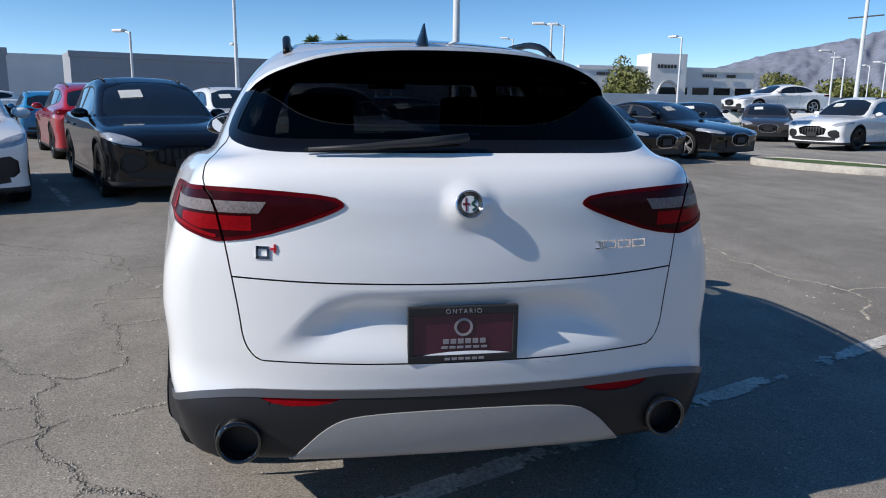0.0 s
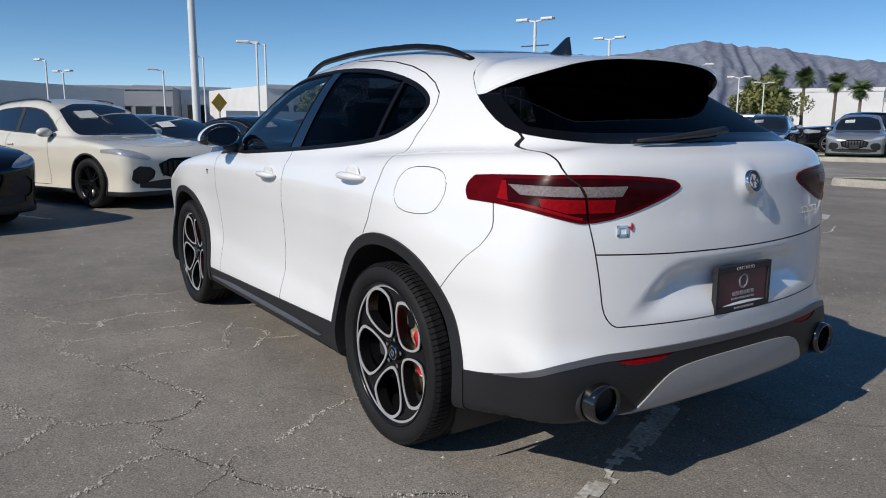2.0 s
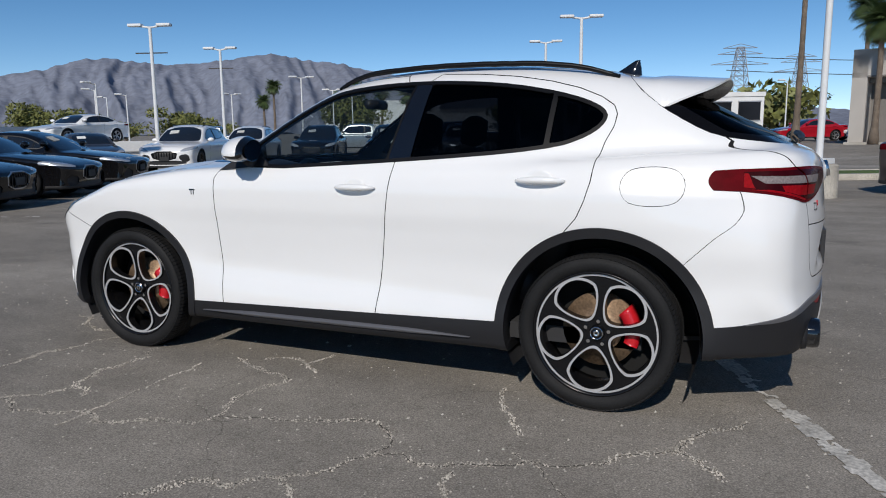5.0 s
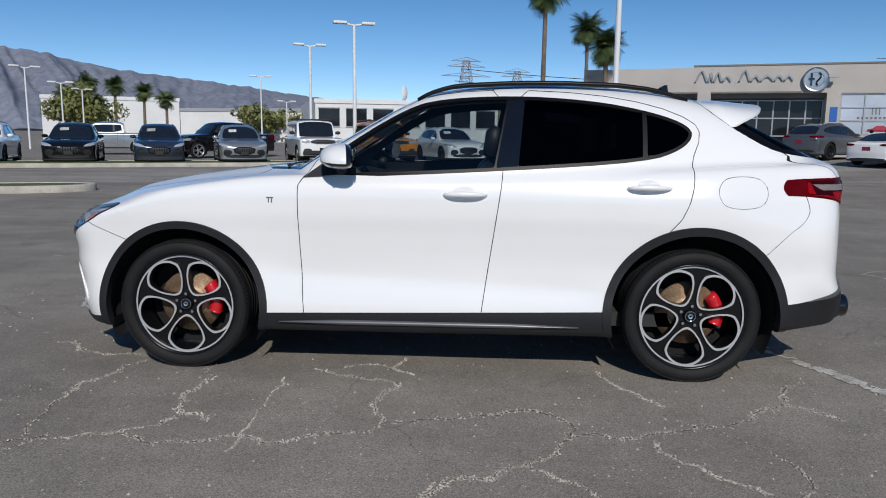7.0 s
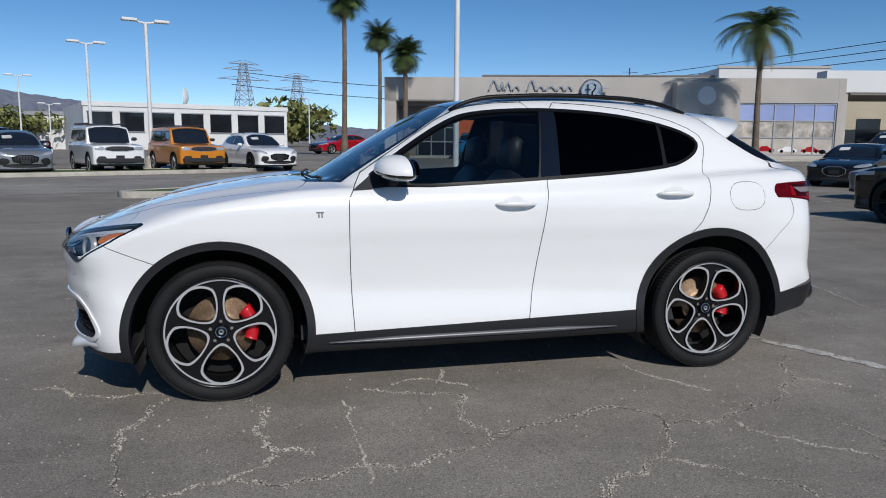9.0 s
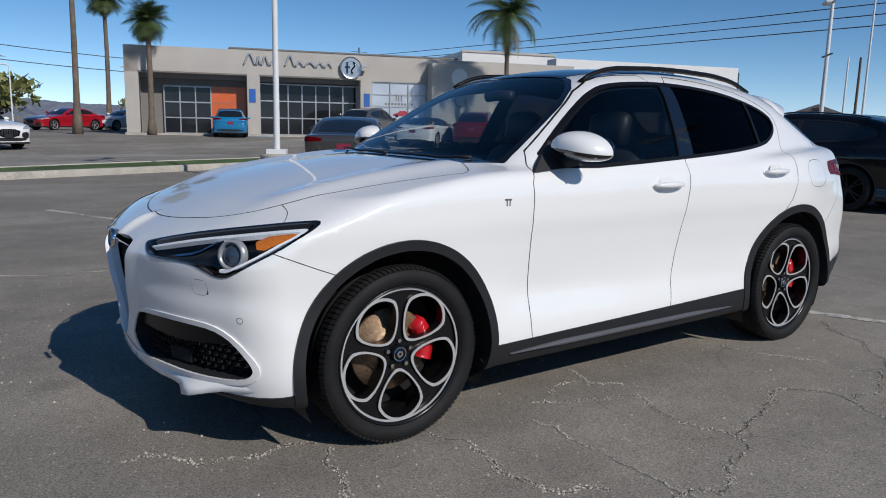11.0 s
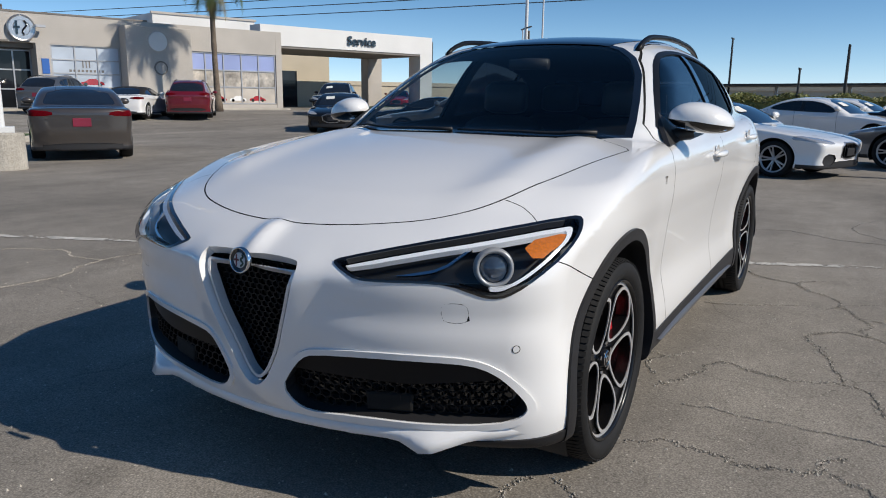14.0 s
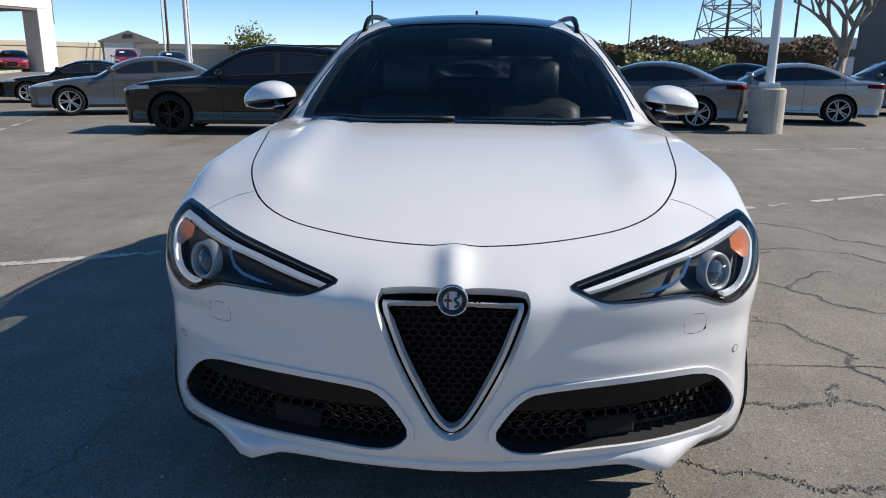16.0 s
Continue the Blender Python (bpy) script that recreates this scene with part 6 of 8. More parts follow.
def shape(kind):
    """Outlines of a kind of car: roof, bonnet, plan and openings."""
    p = dict(side=curve((0.1, -0.05), (0.25, -0.01), (0.45, -0.025), (0.75, 0.0), (0.9, 0.0), (1.05, -0.04), (1.2, -0.12)), low=0.2, k=0.08, tum=0.45, belt=1.0, bed=None, cabx=dict(suv=1.16, sedan=1.0, boxy=1.02).get(kind, 1.32))
    if kind == "suv":
        p.update(roof=curve((1.2, 0.98), (1.02, 1.10), (0.4, 1.47), (0.12, 1.59), (-0.4, 1.665), (-1.2, 1.63), (-1.75, 1.54), (-2.08, 1.36), (-2.42, 1.08), (-2.6, 0.9)),
                 deck=curve((2.6, 0.55), (2.48, 0.74), (2.3, 0.88), (1.95, 0.98), (1.2, 1.06), (0.9, 1.09), (-1, 1.12), (-2.2, 1.13), (-2.5, 1.0)),
                 nose=2.46, tail=-2.44, half=0.965, wb=1.49, r=0.375,
                 dlo=[(0.72, 1.07), (0.28, 1.39), (-0.05, 1.50), (-0.6, 1.53), (-1.3, 1.49), (-1.75, 1.38), (-1.82, 1.27), (-1.6, 1.18), (-0.5, 1.11)],
                 screen=[(1.03, -0.68), (1.1, 0), (1.03, 0.68), (0.82, 0.76), (0.16, 0.57), (0.16, -0.57), (0.82, -0.76)],
                 rear=[(-0.58, 1.50), (0.58, 1.50), (0.68, 1.2), (0.62, 1.13), (-0.62, 1.13), (-0.68, 1.2)],
                 head=[(0.50, 0.74), (0.66, 0.85), (0.95, 0.92), (0.97, 0.82), (0.72, 0.745)], tl=[(0.45, 0.98), (0.5, 1.06), (0.98, 1.08), (0.98, 0.96)],
                 grille=[(-0.44, 0.73), (0.44, 0.73), (0.36, 0.47), (-0.36, 0.47)], intake=[(0.48, 0.62), (0.80, 0.66), (0.82, 0.38), (0.52, 0.42)], bump=[(-0.7, 0.44), (0.7, 0.44), (0.72, 0.30), (-0.72, 0.30)])
    elif kind == "sedan":
        p.update(roof=curve((1.05, 0.86), (0.86, 0.98), (0.2, 1.33), (-0.2, 1.42), (-0.6, 1.44), (-1.1, 1.375), (-1.65, 1.17), (-1.95, 1.03), (-2.2, 0.9)),
                 deck=curve((2.58, 0.48), (2.44, 0.66), (2.2, 0.76), (1.6, 0.875), (0.9, 0.95), (-1, 1.0), (-2.0, 1.045), (-2.40, 1.01), (-2.55, 0.85)),
                 nose=2.44, tail=-2.44, half=0.94, wb=1.49, r=0.345, tum=0.55,
                 dlo=[(0.60, 0.99), (0.12, 1.25), (-0.25, 1.325), (-0.7, 1.335), (-1.1, 1.28), (-1.5, 1.12), (-1.4, 1.06), (-0.4, 1.01)],
                 screen=[(0.90, -0.64), (0.97, 0), (0.90, 0.64), (0.70, 0.72), (0.02, 0.54), (0.02, -0.54), (0.70, -0.72)],
                 rear=[(-0.52, 1.36), (0.52, 1.36), (0.66, 1.10), (0.60, 1.06), (-0.60, 1.06), (-0.66, 1.10)],
                 head=[(0.50, 0.66), (0.66, 0.75), (0.93, 0.80), (0.95, 0.70), (0.72, 0.65)], tl=[(0.48, 0.86), (0.5, 0.95), (0.96, 0.97), (0.96, 0.85)],
                 grille=[(-0.36, 0.66), (0.36, 0.66), (0.30, 0.38), (-0.30, 0.38)], intake=[(0.44, 0.44), (0.76, 0.50), (0.80, 0.26), (0.50, 0.26)], bump=[(-0.7, 0.34), (0.7, 0.34), (0.7, 0.24), (-0.7, 0.24)])
    elif kind == "boxy":
        p.update(roof=curve((1.05, 1.05), (0.92, 1.18), (0.58, 1.76), (0.42, 1.88), (-0.6, 1.93), (-2.1, 1.90), (-2.24, 1.80), (-2.32, 1.4)),
                 deck=curve((2.45, 0.6), (2.32, 1.02), (2.2, 1.12), (0.95, 1.20), (-2.2, 1.20), (-2.4, 1.1)),
                 nose=2.28, tail=-2.26, half=0.98, wb=1.42, r=0.40, low=0.32, k=0.05, tum=0.16, side=curve((0.1, -0.03), (0.4, 0.0), (1.05, 0.0), (1.25, -0.04)),
                 dlo=[(0.70, 1.27), (0.45, 1.66), (0.36, 1.72), (-1.95, 1.72), (-2.02, 1.66), (-2.02, 1.27)],
                 screen=[(0.94, -0.75), (0.94, 0.75), (0.62, 0.74), (0.50, 0.70), (0.50, -0.70), (0.62, -0.74)],
                 rear=[(-0.68, 1.75), (0.68, 1.75), (0.70, 1.28), (-0.70, 1.28)],
                 head=[(0.55, 0.92), (0.55, 1.06), (0.88, 1.06), (0.88, 0.92)], tl=[(0.78, 0.9), (0.78, 1.2), (0.93, 1.2), (0.93, 0.9)],
                 grille=[(-0.52, 1.06), (0.52, 1.06), (0.52, 0.90), (-0.52, 0.90)], intake=[(0.50, 0.70), (0.80, 0.70), (0.80, 0.58), (0.50, 0.58)], bump=[(-0.85, 0.62), (0.85, 0.62), (0.85, 0.42), (-0.85, 0.42)])
    else:
        p.update(roof=curve((1.35, 1.05), (1.22, 1.20), (0.72, 1.66), (0.48, 1.82), (0.0, 1.87), (-0.8, 1.85), (-1.0, 1.78), (-1.08, 1.3), (-1.15, 1.0)),
                 deck=curve((2.95, 0.6), (2.80, 1.02), (2.65, 1.14), (1.2, 1.24), (-2.8, 1.26), (-2.95, 1.2)),
                 nose=2.76, tail=-2.78, half=0.985, wb=1.78, r=0.41, low=0.36, k=0.06, tum=0.26, side=curve((0.1, -0.03), (0.4, -0.01), (0.8, 0.0), (1.1, -0.01), (1.3, -0.05)), bed=(-2.68, -1.15, 0.85, 0.72),
                 dlo=[(0.92, 1.27), (0.56, 1.62), (0.42, 1.70), (-0.85, 1.71), (-0.92, 1.64), (-0.94, 1.27)],
                 screen=[(1.24, -0.74), (1.24, 0.74), (1.0, 0.76), (0.62, 0.68), (0.62, -0.68), (1.0, -0.76)],
                 rear=[(-0.6, 1.72), (0.6, 1.72), (0.62, 1.36), (-0.62, 1.36)],
                 head=[(0.60, 0.90), (0.60, 1.06), (0.95, 1.06), (0.95, 0.86)], tl=[(0.83, 0.95), (0.83, 1.22), (0.97, 1.22), (0.97, 0.95)],
                 grille=[(-0.56, 1.10), (0.56, 1.10), (0.52, 0.72), (-0.52, 0.72)], intake=[(0.60, 0.62), (0.85, 0.62), (0.85, 0.52), (0.60, 0.52)], bump=[(-0.85, 0.64), (0.85, 0.64), (0.85, 0.50), (-0.85, 0.50)])
    return p


def car_field(p):
    def field(x, y, z):
        a = np.abs(y)
        top = (z - p["deck"](x) + 0.05 * (a / p["half"]) ** 3) * 0.93
        ends = 0.06 * (x / 2.4) ** 6
        side = a - (p["half"] + p["side"](z) - ends)
        front = x - (p["nose"] + 0.04 * sstep(0.35, 0.6, z) - (0.16 if p["k"] > 0.07 else 0.05) * a**2 - 0.10 * a**6)
        rear = -x + (p["tail"] - 0.04 * sstep(0.3, 0.6, z) + 0.10 * a**2 + 0.10 * a**6)
        body = smax(0.03, smax(0.06, smax(p["k"] + 0.02, side, smax(0.05, front, rear)), top), p["low"] - z)
        taper = 0.07 * np.clip(x, 0, 3) ** 2 + 0.045 * np.clip(-0.6 - x, 0, 3) ** 2 if p["k"] > 0.07 else 0.03 * np.clip(x, 0, 3) ** 2
        gw = p["half"] - 0.08 - p["tum"] * (z - 1.08) - taper
        cab = smax(p["k"], (z - p["roof"](x) + 0.05 * (a / 0.7) ** 2) * 0.87, (a - gw) * 0.9, p["belt"] - 0.15 - z, p["tail"] - 0.02 - x, x - p["cabx"])
        f = smin(0.03, body, cab)
        if p["bed"]:
            x0, x1, z0, w = p["bed"]
            f = np.maximum(f, -np.maximum(np.maximum(np.maximum(x0 - x, x - x1), z0 - z), a - w))
        return f
    return field


def wheel_mesh(parent, r, rim):
    w = new("wheel")
    w.parent = parent
    v, f = lathe([(r * 0.70, 0.10), (r * 0.80, 0.125), (r * 0.95, 0.12), (r * 0.995, 0.085), (r, 0.0), (r * 0.995, -0.085), (r * 0.95, -0.12), (r * 0.7, -0.10)], 36, "y")
    raw("tyre", v, f, RUBBER, w, "", True)
    v, f = lathe([(r * 0.74, 0.108), (r * 0.70, 0.112), (r * 0.66, 0.09), (r * 0.63, 0.0), (0.0, -0.02)], 36, "y")
    raw("rim_barrel", v, f, ALLOY_DARK, w, "", True)
    v, f = [], []
    for k in range(10):
        a = 2 * math.pi * (k // 2) / 5 + (0.16 if k % 2 else -0.16)
        base = len(v)
        for rr, wd, y in ((r * 0.10, 0.020, 0.075), (r * 0.68, 0.016, 0.095)):
            for d, h in ((-wd, -0.012), (-wd * 0.6, 0.008), (wd * 0.6, 0.008), (wd, -0.012)):
                v.append((rr * math.cos(a) - d * math.sin(a), y + h, rr * math.sin(a) + d * math.cos(a)))
        for i in range(3):
            f.append((base + i, base + i + 1, base + 5 + i, base + 4 + i))
    raw("spokes", v, f, rim, w, "five double spokes", False)
    v, f = lathe([(r * 0.65, 0.088), (r * 0.70, 0.115), (r * 0.74, 0.110)], 36, "y")
    raw("rim_lip", v, f, rim, w, "", True)
    v, f = lathe([(0.0, 0.088), (r * 0.12, 0.086), (r * 0.16, 0.07)], 16, "y")
    raw("wheel_cap", v, f, rim, w, "", True)
    return w


FLEET = {}


def build_car(kind):
    p = shape(kind)
    sh = Shell(car_field(p), (p["tail"] - 0.15, -1.08, 0.1), (p["nose"] + 0.16, 1.08, 2.02), 0.042)
    av = np.abs
    car = new("car")
    dlo, screen, rear, head, tl, gr, inn, bmp = (poly(rounded(p[k], 1)) for k in ("dlo", "screen", "rear", "head", "tl", "grille", "intake", "bump"))
    wb, r = p["wb"], p["r"]
    body = ["body"]
    zs = p["belt"]
    sh.cut(lambda x, y, z: np.maximum(x - 0.62, 0.4 - av(y)))
    door = lambda x, y, z: np.maximum(np.maximum(av(x + 0.10 - 0.0) - 0.60, 0.4 - av(y)), p["low"] + 0.12 - z)
    door2 = lambda x, y, z: np.maximum(np.maximum(av(x + 1.13) - 0.43, 0.4 - av(y)), np.maximum(p["low"] + 0.12 - z, -1.0 if kind != "pickup" else -0.72 - x * 1.0 - 0.3))
    for d in (door, door2):
        sh.cut(d)
        sh.region("joint", lambda x, y, z, d=d: av(d(x, y, z)) - 0.004, body)
    hood = poly(rounded([(0.95, -0.75), (p["nose"] - 0.32, -0.62), (p["nose"] - 0.2, 0), (p["nose"] - 0.32, 0.62), (0.95, 0.75)], 1))
    hf = lambda x, y, z: np.maximum(hood(x, y), 0.6 - z)
    sh.cut(hf)
    sh.region("joint", lambda x, y, z: av(hf(x, y, z)) - 0.004, body)
    both = body + ["joint"]
    sh.region("sill_trim", lambda x, y, z: z - (p["low"] + 0.075), both)
    for c, arch in ((wb, "arch_front"), (-wb, "arch_rear")):
        sh.region(arch, lambda x, y, z, c=c: np.maximum(np.hypot(x - c, z - r) - (r + 0.075), 0.55 - av(y)), both + ["sill_trim"])
        sh.region("hole", lambda x, y, z, c=c: np.maximum(np.hypot(x - c, z - r) - (r + 0.05), 0.55 - av(y)), [arch])
    sh.region("window_trim", lambda x, y, z: np.maximum(dlo(x, z), 0.4 - av(y)), both)
    gi = lambda x, y, z: np.maximum(dlo(x, z) + 0.022, 0.4 - av(y))
    sh.region("front_window", lambda x, y, z: np.maximum(gi(x, y, z), -0.46 - x), ["window_trim"])
    sh.region("rear_window", lambda x, y, z: np.maximum(np.maximum(gi(x, y, z), x + 0.56), -1.42 - x), ["window_trim"])
    sh.region("quarter_window", lambda x, y, z: np.maximum(gi(x, y, z), x + 1.46), ["window_trim"])
    sh.region("windscreen", lambda x, y, z: np.maximum(screen(x, y), p["belt"] - 0.02 - z), both)
    back = -1.15 if kind != "pickup" else -0.7
    sh.region("rear_glass", lambda x, y, z: np.maximum(rear(y, z), x - back), both)
    sh.region("head_lamp", lambda x, y, z: np.maximum(head(av(y), z), p["nose"] - 0.62 - x), both)
    sh.region("tail_lamp", lambda x, y, z: np.maximum(tl(av(y), z), x - p["tail"] - 0.42), both)
    sh.region("grille_rim", lambda x, y, z: np.maximum(gr(y, z) - 0.02, 1.5 - x), both)
    sh.region("grille", lambda x, y, z: np.maximum(gr(y, z), 1.5 - x), ["grille_rim"])
    sh.region("intake", lambda x, y, z: np.maximum(inn(av(y), z), 1.5 - x), both + ["sill_trim"])
    sh.region("bumper_insert", lambda x, y, z: np.maximum(bmp(y, z), -x), both + ["sill_trim"])
    sh.region("rear_insert", lambda x, y, z: np.maximum(bmp(y, z), x), both + ["sill_trim"])
    sh.finish()
    E = sh.emit
    E("body", "body", BASE, car)
    E("panel_joint", "joint", GAP, car, "dark panel joints", move=-0.003)
    E("sill_trim", "sill_trim", PLASTIC, car)
    E("windscreen", "windscreen", PANE, car, "dark windscreen", move=-0.004)
    E("rear_glass", "rear_glass", PANE, car, "dark rear window", move=-0.004)
    g = E("grille", "grille", PLASTIC, car, "dark grille", move=-0.03)
    E("grille_rim", "grille_rim", SATIN if kind != "suv" else ALLOY_DARK, g, "grille rim", move=0.004, rim=0.03)
    zt, zb = max(q[1] for q in p["grille"]), min(q[1] for q in p["grille"])
    wt = p["grille"][0][0]
    for k in range(9):
        y = wt * 0.82 * (1 - 2 * k / 8)
        px = on_skin(sh, (p["nose"] + 0.4, y, (zt + zb) / 2), (-1, 0, 0), 1.0)[0]
        bm = bmesh.new()
        box(bm, px - 0.03, y - 0.010, zb + 0.02, px - 0.008, y + 0.010, zt - 0.02)
        part("grille_bar", bm, ALLOY_DARK if kind != "boxy" else PLASTIC, g)
    E("bumper_insert", "bumper_insert", PLASTIC, car, "dark bumper insert", move=-0.01)
    E("rear_insert", "rear_insert", PLASTIC, car, "dark rear bumper insert", move=-0.01)
    for s in (1, -1):
        for arch in ("arch_front", "arch_rear"):
            E("arch_trim", arch, PLASTIC if kind in ("suv", "boxy") else BASE, car, "", side=s, move=0.008, rim=0.04)
        E("window_trim", "window_trim", PLASTIC, car, "", side=s)
        E("front_window", "front_window", PANE, car, "", side=s, move=-0.004)
        E("rear_window", "rear_window", PANE, car, "", side=s, move=-0.004)
        E("quarter_window", "quarter_window", PANE, car, "", side=s, move=-0.004)
        E("head_lamp", "head_lamp", LAMP, car, "clear headlamp", side=s, move=0.003, rim=0.01)
        E("tail_lamp", "tail_lamp", RED_LENS, car, "red tail lamp", side=s, move=0.004, rim=0.01)
        E("air_intake", "intake", PLASTIC, car, "dark air intake", side=s, move=-0.02)
        v, f = [], []
        for i in range(9):
            a = math.pi * i / 8
            for k in range(14):
                b = 2 * math.pi * k / 14
                rr = math.sin(a) ** 0.8
                v.append((0.08 * math.cos(a), 0.12 * math.cos(b) * rr, 0.075 * math.sin(b) * rr))
        for i in range(8):
            for k in range(14):
                j = (k + 1) % 14
                f.append((i * 14 + k, i * 14 + j, i * 14 + 14 + j, i * 14 + 14 + k))
        mx = 0.52 if kind != "pickup" else 0.8
        mz = p["belt"] + (0.12 if kind in ("suv", "sedan") else 0.36)
        mir = raw("mirror", v, f, BASE if kind in ("suv", "sedan") else PLASTIC, car, "", True)
        mir.location = (mx, (p["half"] + 0.04) * s, mz)
        bm = bmesh.new()
        cyl(bm, (0, -0.16 * s, -0.05), (0, 0, -0.03), 0.02, 0.02, 8)
        part("mirror_foot", bm, PLASTIC, mir)
        for hx in (-0.55, -1.35):
            if kind == "pickup" and hx < -1:
                continue
            hz = p["belt"] - 0.07 if kind in ("suv", "sedan") else p["belt"] + 0.12
            yy = on_skin(sh, (hx, 1.4 * s, hz), (0, -s, 0), 0.8)[1]
            bm = bmesh.new()
            box(bm, hx - 0.09, yy - 0.005 * s, hz - 0.014, hx + 0.09, yy + 0.025 * s, hz + 0.014)
            part("door_handle", bm, BASE, car, bevel=0.006)
        for c in (wb, -wb):
            v, f = [], []
            rr = r + 0.055
            for i in range(21):
                a = math.pi * 1.3 * i / 20 - 0.15 * math.pi
                for y in (0.5, p["half"] - 0.03):
                    v.append((c + rr * math.cos(a), y * s, r + rr * math.sin(a)))
            for i in range(20):
                f.append((2 * i, 2 * i + 1, 2 * i + 3, 2 * i + 2))
            f.append(tuple(2 * i for i in range(21)))
            raw("wheel_housing", v, f, PLASTIC, car, "", True)
            w = wheel_mesh(car, r, RIM_S if kind != "suv" else ALLOY_DARK)
            w.matrix_local = pose(c, (p["half"] - 0.135) * s, r, 0, 0, 0 if s > 0 else 180)
    bm = bmesh.new()
    zz = 0.50 if kind in ("suv", "sedan") else 0.66
    px = on_skin(sh, (p["nose"] + 0.4, 0, zz), (-1, 0, 0), 1.2)[0]
    box(bm, px - 0.005, -0.155, zz - 0.07, px + 0.012, 0.155, zz + 0.07)
    part("front_plate", bm, PLASTIC, car, "black plate holder", bevel=0.004)
    bm = bmesh.new()
    zz = 0.80 if kind == "suv" else 0.74
    px = on_skin(sh, (p["tail"] - 0.4, 0, zz), (1, 0, 0), 1.2)[0]
    box(bm, px - 0.012, -0.16, zz - 0.08, px + 0.005, 0.16, zz + 0.08)
    part("rear_plate", bm, mat("dealer_plate", (0.22, 0.02, 0.045), 0.4, vary=0.1), car, "dark red dealer plate", bevel=0.004)
    if kind == "suv":
        for s in (1, -1):
            pts = []
            for x in np.linspace(0.0, -1.6, 15):
                q = on_skin(sh, (x, 0.56 * s, 2.1), (0, 0, -1), 1.0)
                pts.append((x, 0.56 * s, q[2] + 0.02))
            v, f = tube(pts, 0.014, 6)
            raw("roof_rail", v, f, PLASTIC, car, "black roof rail", True)
    if kind == "boxy":
        for y in (-0.68, 0.68):
            bm = bmesh.new()
            box(bm, -2.0, y - 0.025, 1.93, 0.4, y + 0.025, 1.99)
            part("rack_rail", bm, PLASTIC, car, "black roof rack rail")
        for k in range(6):
            x = 0.2 - 0.4 * k
            bm = bmesh.new()
            box(bm, x - 0.03, -0.66, 1.93, x + 0.03, 0.66, 1.96)
            part("rack_bar", bm, PLASTIC, car, "black roof rack crossbar")
        bm = bmesh.new()
        box(bm, 2.28, -0.85, 0.45, 2.42, 0.85, 0.62)
        part("front_bumper", bm, PLASTIC, car, "black front bumper", bevel=0.02)
    return car


def place(kind, paint, x, y, heading, label, category="car", group="", scale=(1, 1, 1), sheet_on=False):
    m = pose(x, y, ground_z(x, y), 0, 0, heading) @ Matrix.Diagonal((*scale, 1))
    if kind not in FLEET:
        FLEET[kind] = build_car(kind)
        car = FLEET[kind]
        car.matrix_basis = m
        FLEET[kind + "_used"] = True
    else:
        car = copy_thing(FLEET[kind], Matrix())
        car.matrix_basis = m
    car.name = "car"
    tagged(car, label, category, group)
    for o in car.children_recursive:
        if o.type == "MESH" and o.material_slots and o.material_slots[0].material in (BASE, *PAINTS.values()) and o.data.materials[0] == BASE:
            o.material_slots[0].link = "OBJECT"
            o.material_slots[0].material = PAINTS[paint]
    if sheet_on and kind in ("suv", "sedan"):
        bm = bmesh.new()
        a, b, z0 = (0.62, 0.42, 0.035) if kind == "suv" else (0.50, 0.30, 0.028)
        rf = shape(kind)["roof"]
        vs = [bm.verts.new((q, w, float(rf(q)) + 0.012 - 0.05 * (w / 0.7) ** 2)) for q, w in ((a, -0.45), (a, -0.13), (b, -0.13), (b, -0.45))]
        bm.faces.new(vs)
        part("price_sheet", bm, PAPER, car, "white price sheet on the windscreen")
    return car


AU, AV = 23.8, -66.2
row_a = [("suv", "white", "white suv in the front row"), ("suv", "black", "black suv with a wide grille in the front row"), ("suv", "cream", "ivory white suv with dark rims"),
         ("sedan", "bronze", "bronze grey sedan in the front row"), ("sedan", "black", "black sedan in the front row"), ("sedan", "black", "dark sedan with a price sheet"), ("sedan", "black", "black sedan with gold brake parts beside a kerb")]
for k, (kind, paint, label) in enumerate(row_a):
    nose = Vector((5.84, 2.16, 0)) + V2 * (2.75 * (k - 1)) + (U * 1.2 if kind == "sedan" else U * 0)
    c = nose + U * 2.45 + ((V2 * 0.6 + U * 0.5) if paint == "cream" else U * 0)
    place(kind, paint, c.x, c.y, AU + 180, label, group="front row cars", sheet_on=True)
row_s = [("suv", "white", "large white suv facing the road"), ("boxy", "orange", "orange off-roader with black bumper"), ("boxy", "white", "white off-roader with a roof rack"), ("suv", "silver", "silver suv facing the road"),
         ("suv", "navy", "dark blue suv facing the road"), ("suv", "black", "black suv facing the road"), ("suv", "white", "white suv with a dark grille"), ("suv", "white", "white compact suv with dark intakes")]
for k, (kind, paint, label) in enumerate(row_s):
    nose = Vector((0.4, -28.0, 0)) + Vector((3.0, 1.18, 0)) * k
    c = nose + V2 * 2.4
    if k == 7:
        c = Vector((17.4, -17.0, 0))
    place(kind, paint, c.x, c.y, AV + 180, label, group="cars along the road", sheet_on=True)
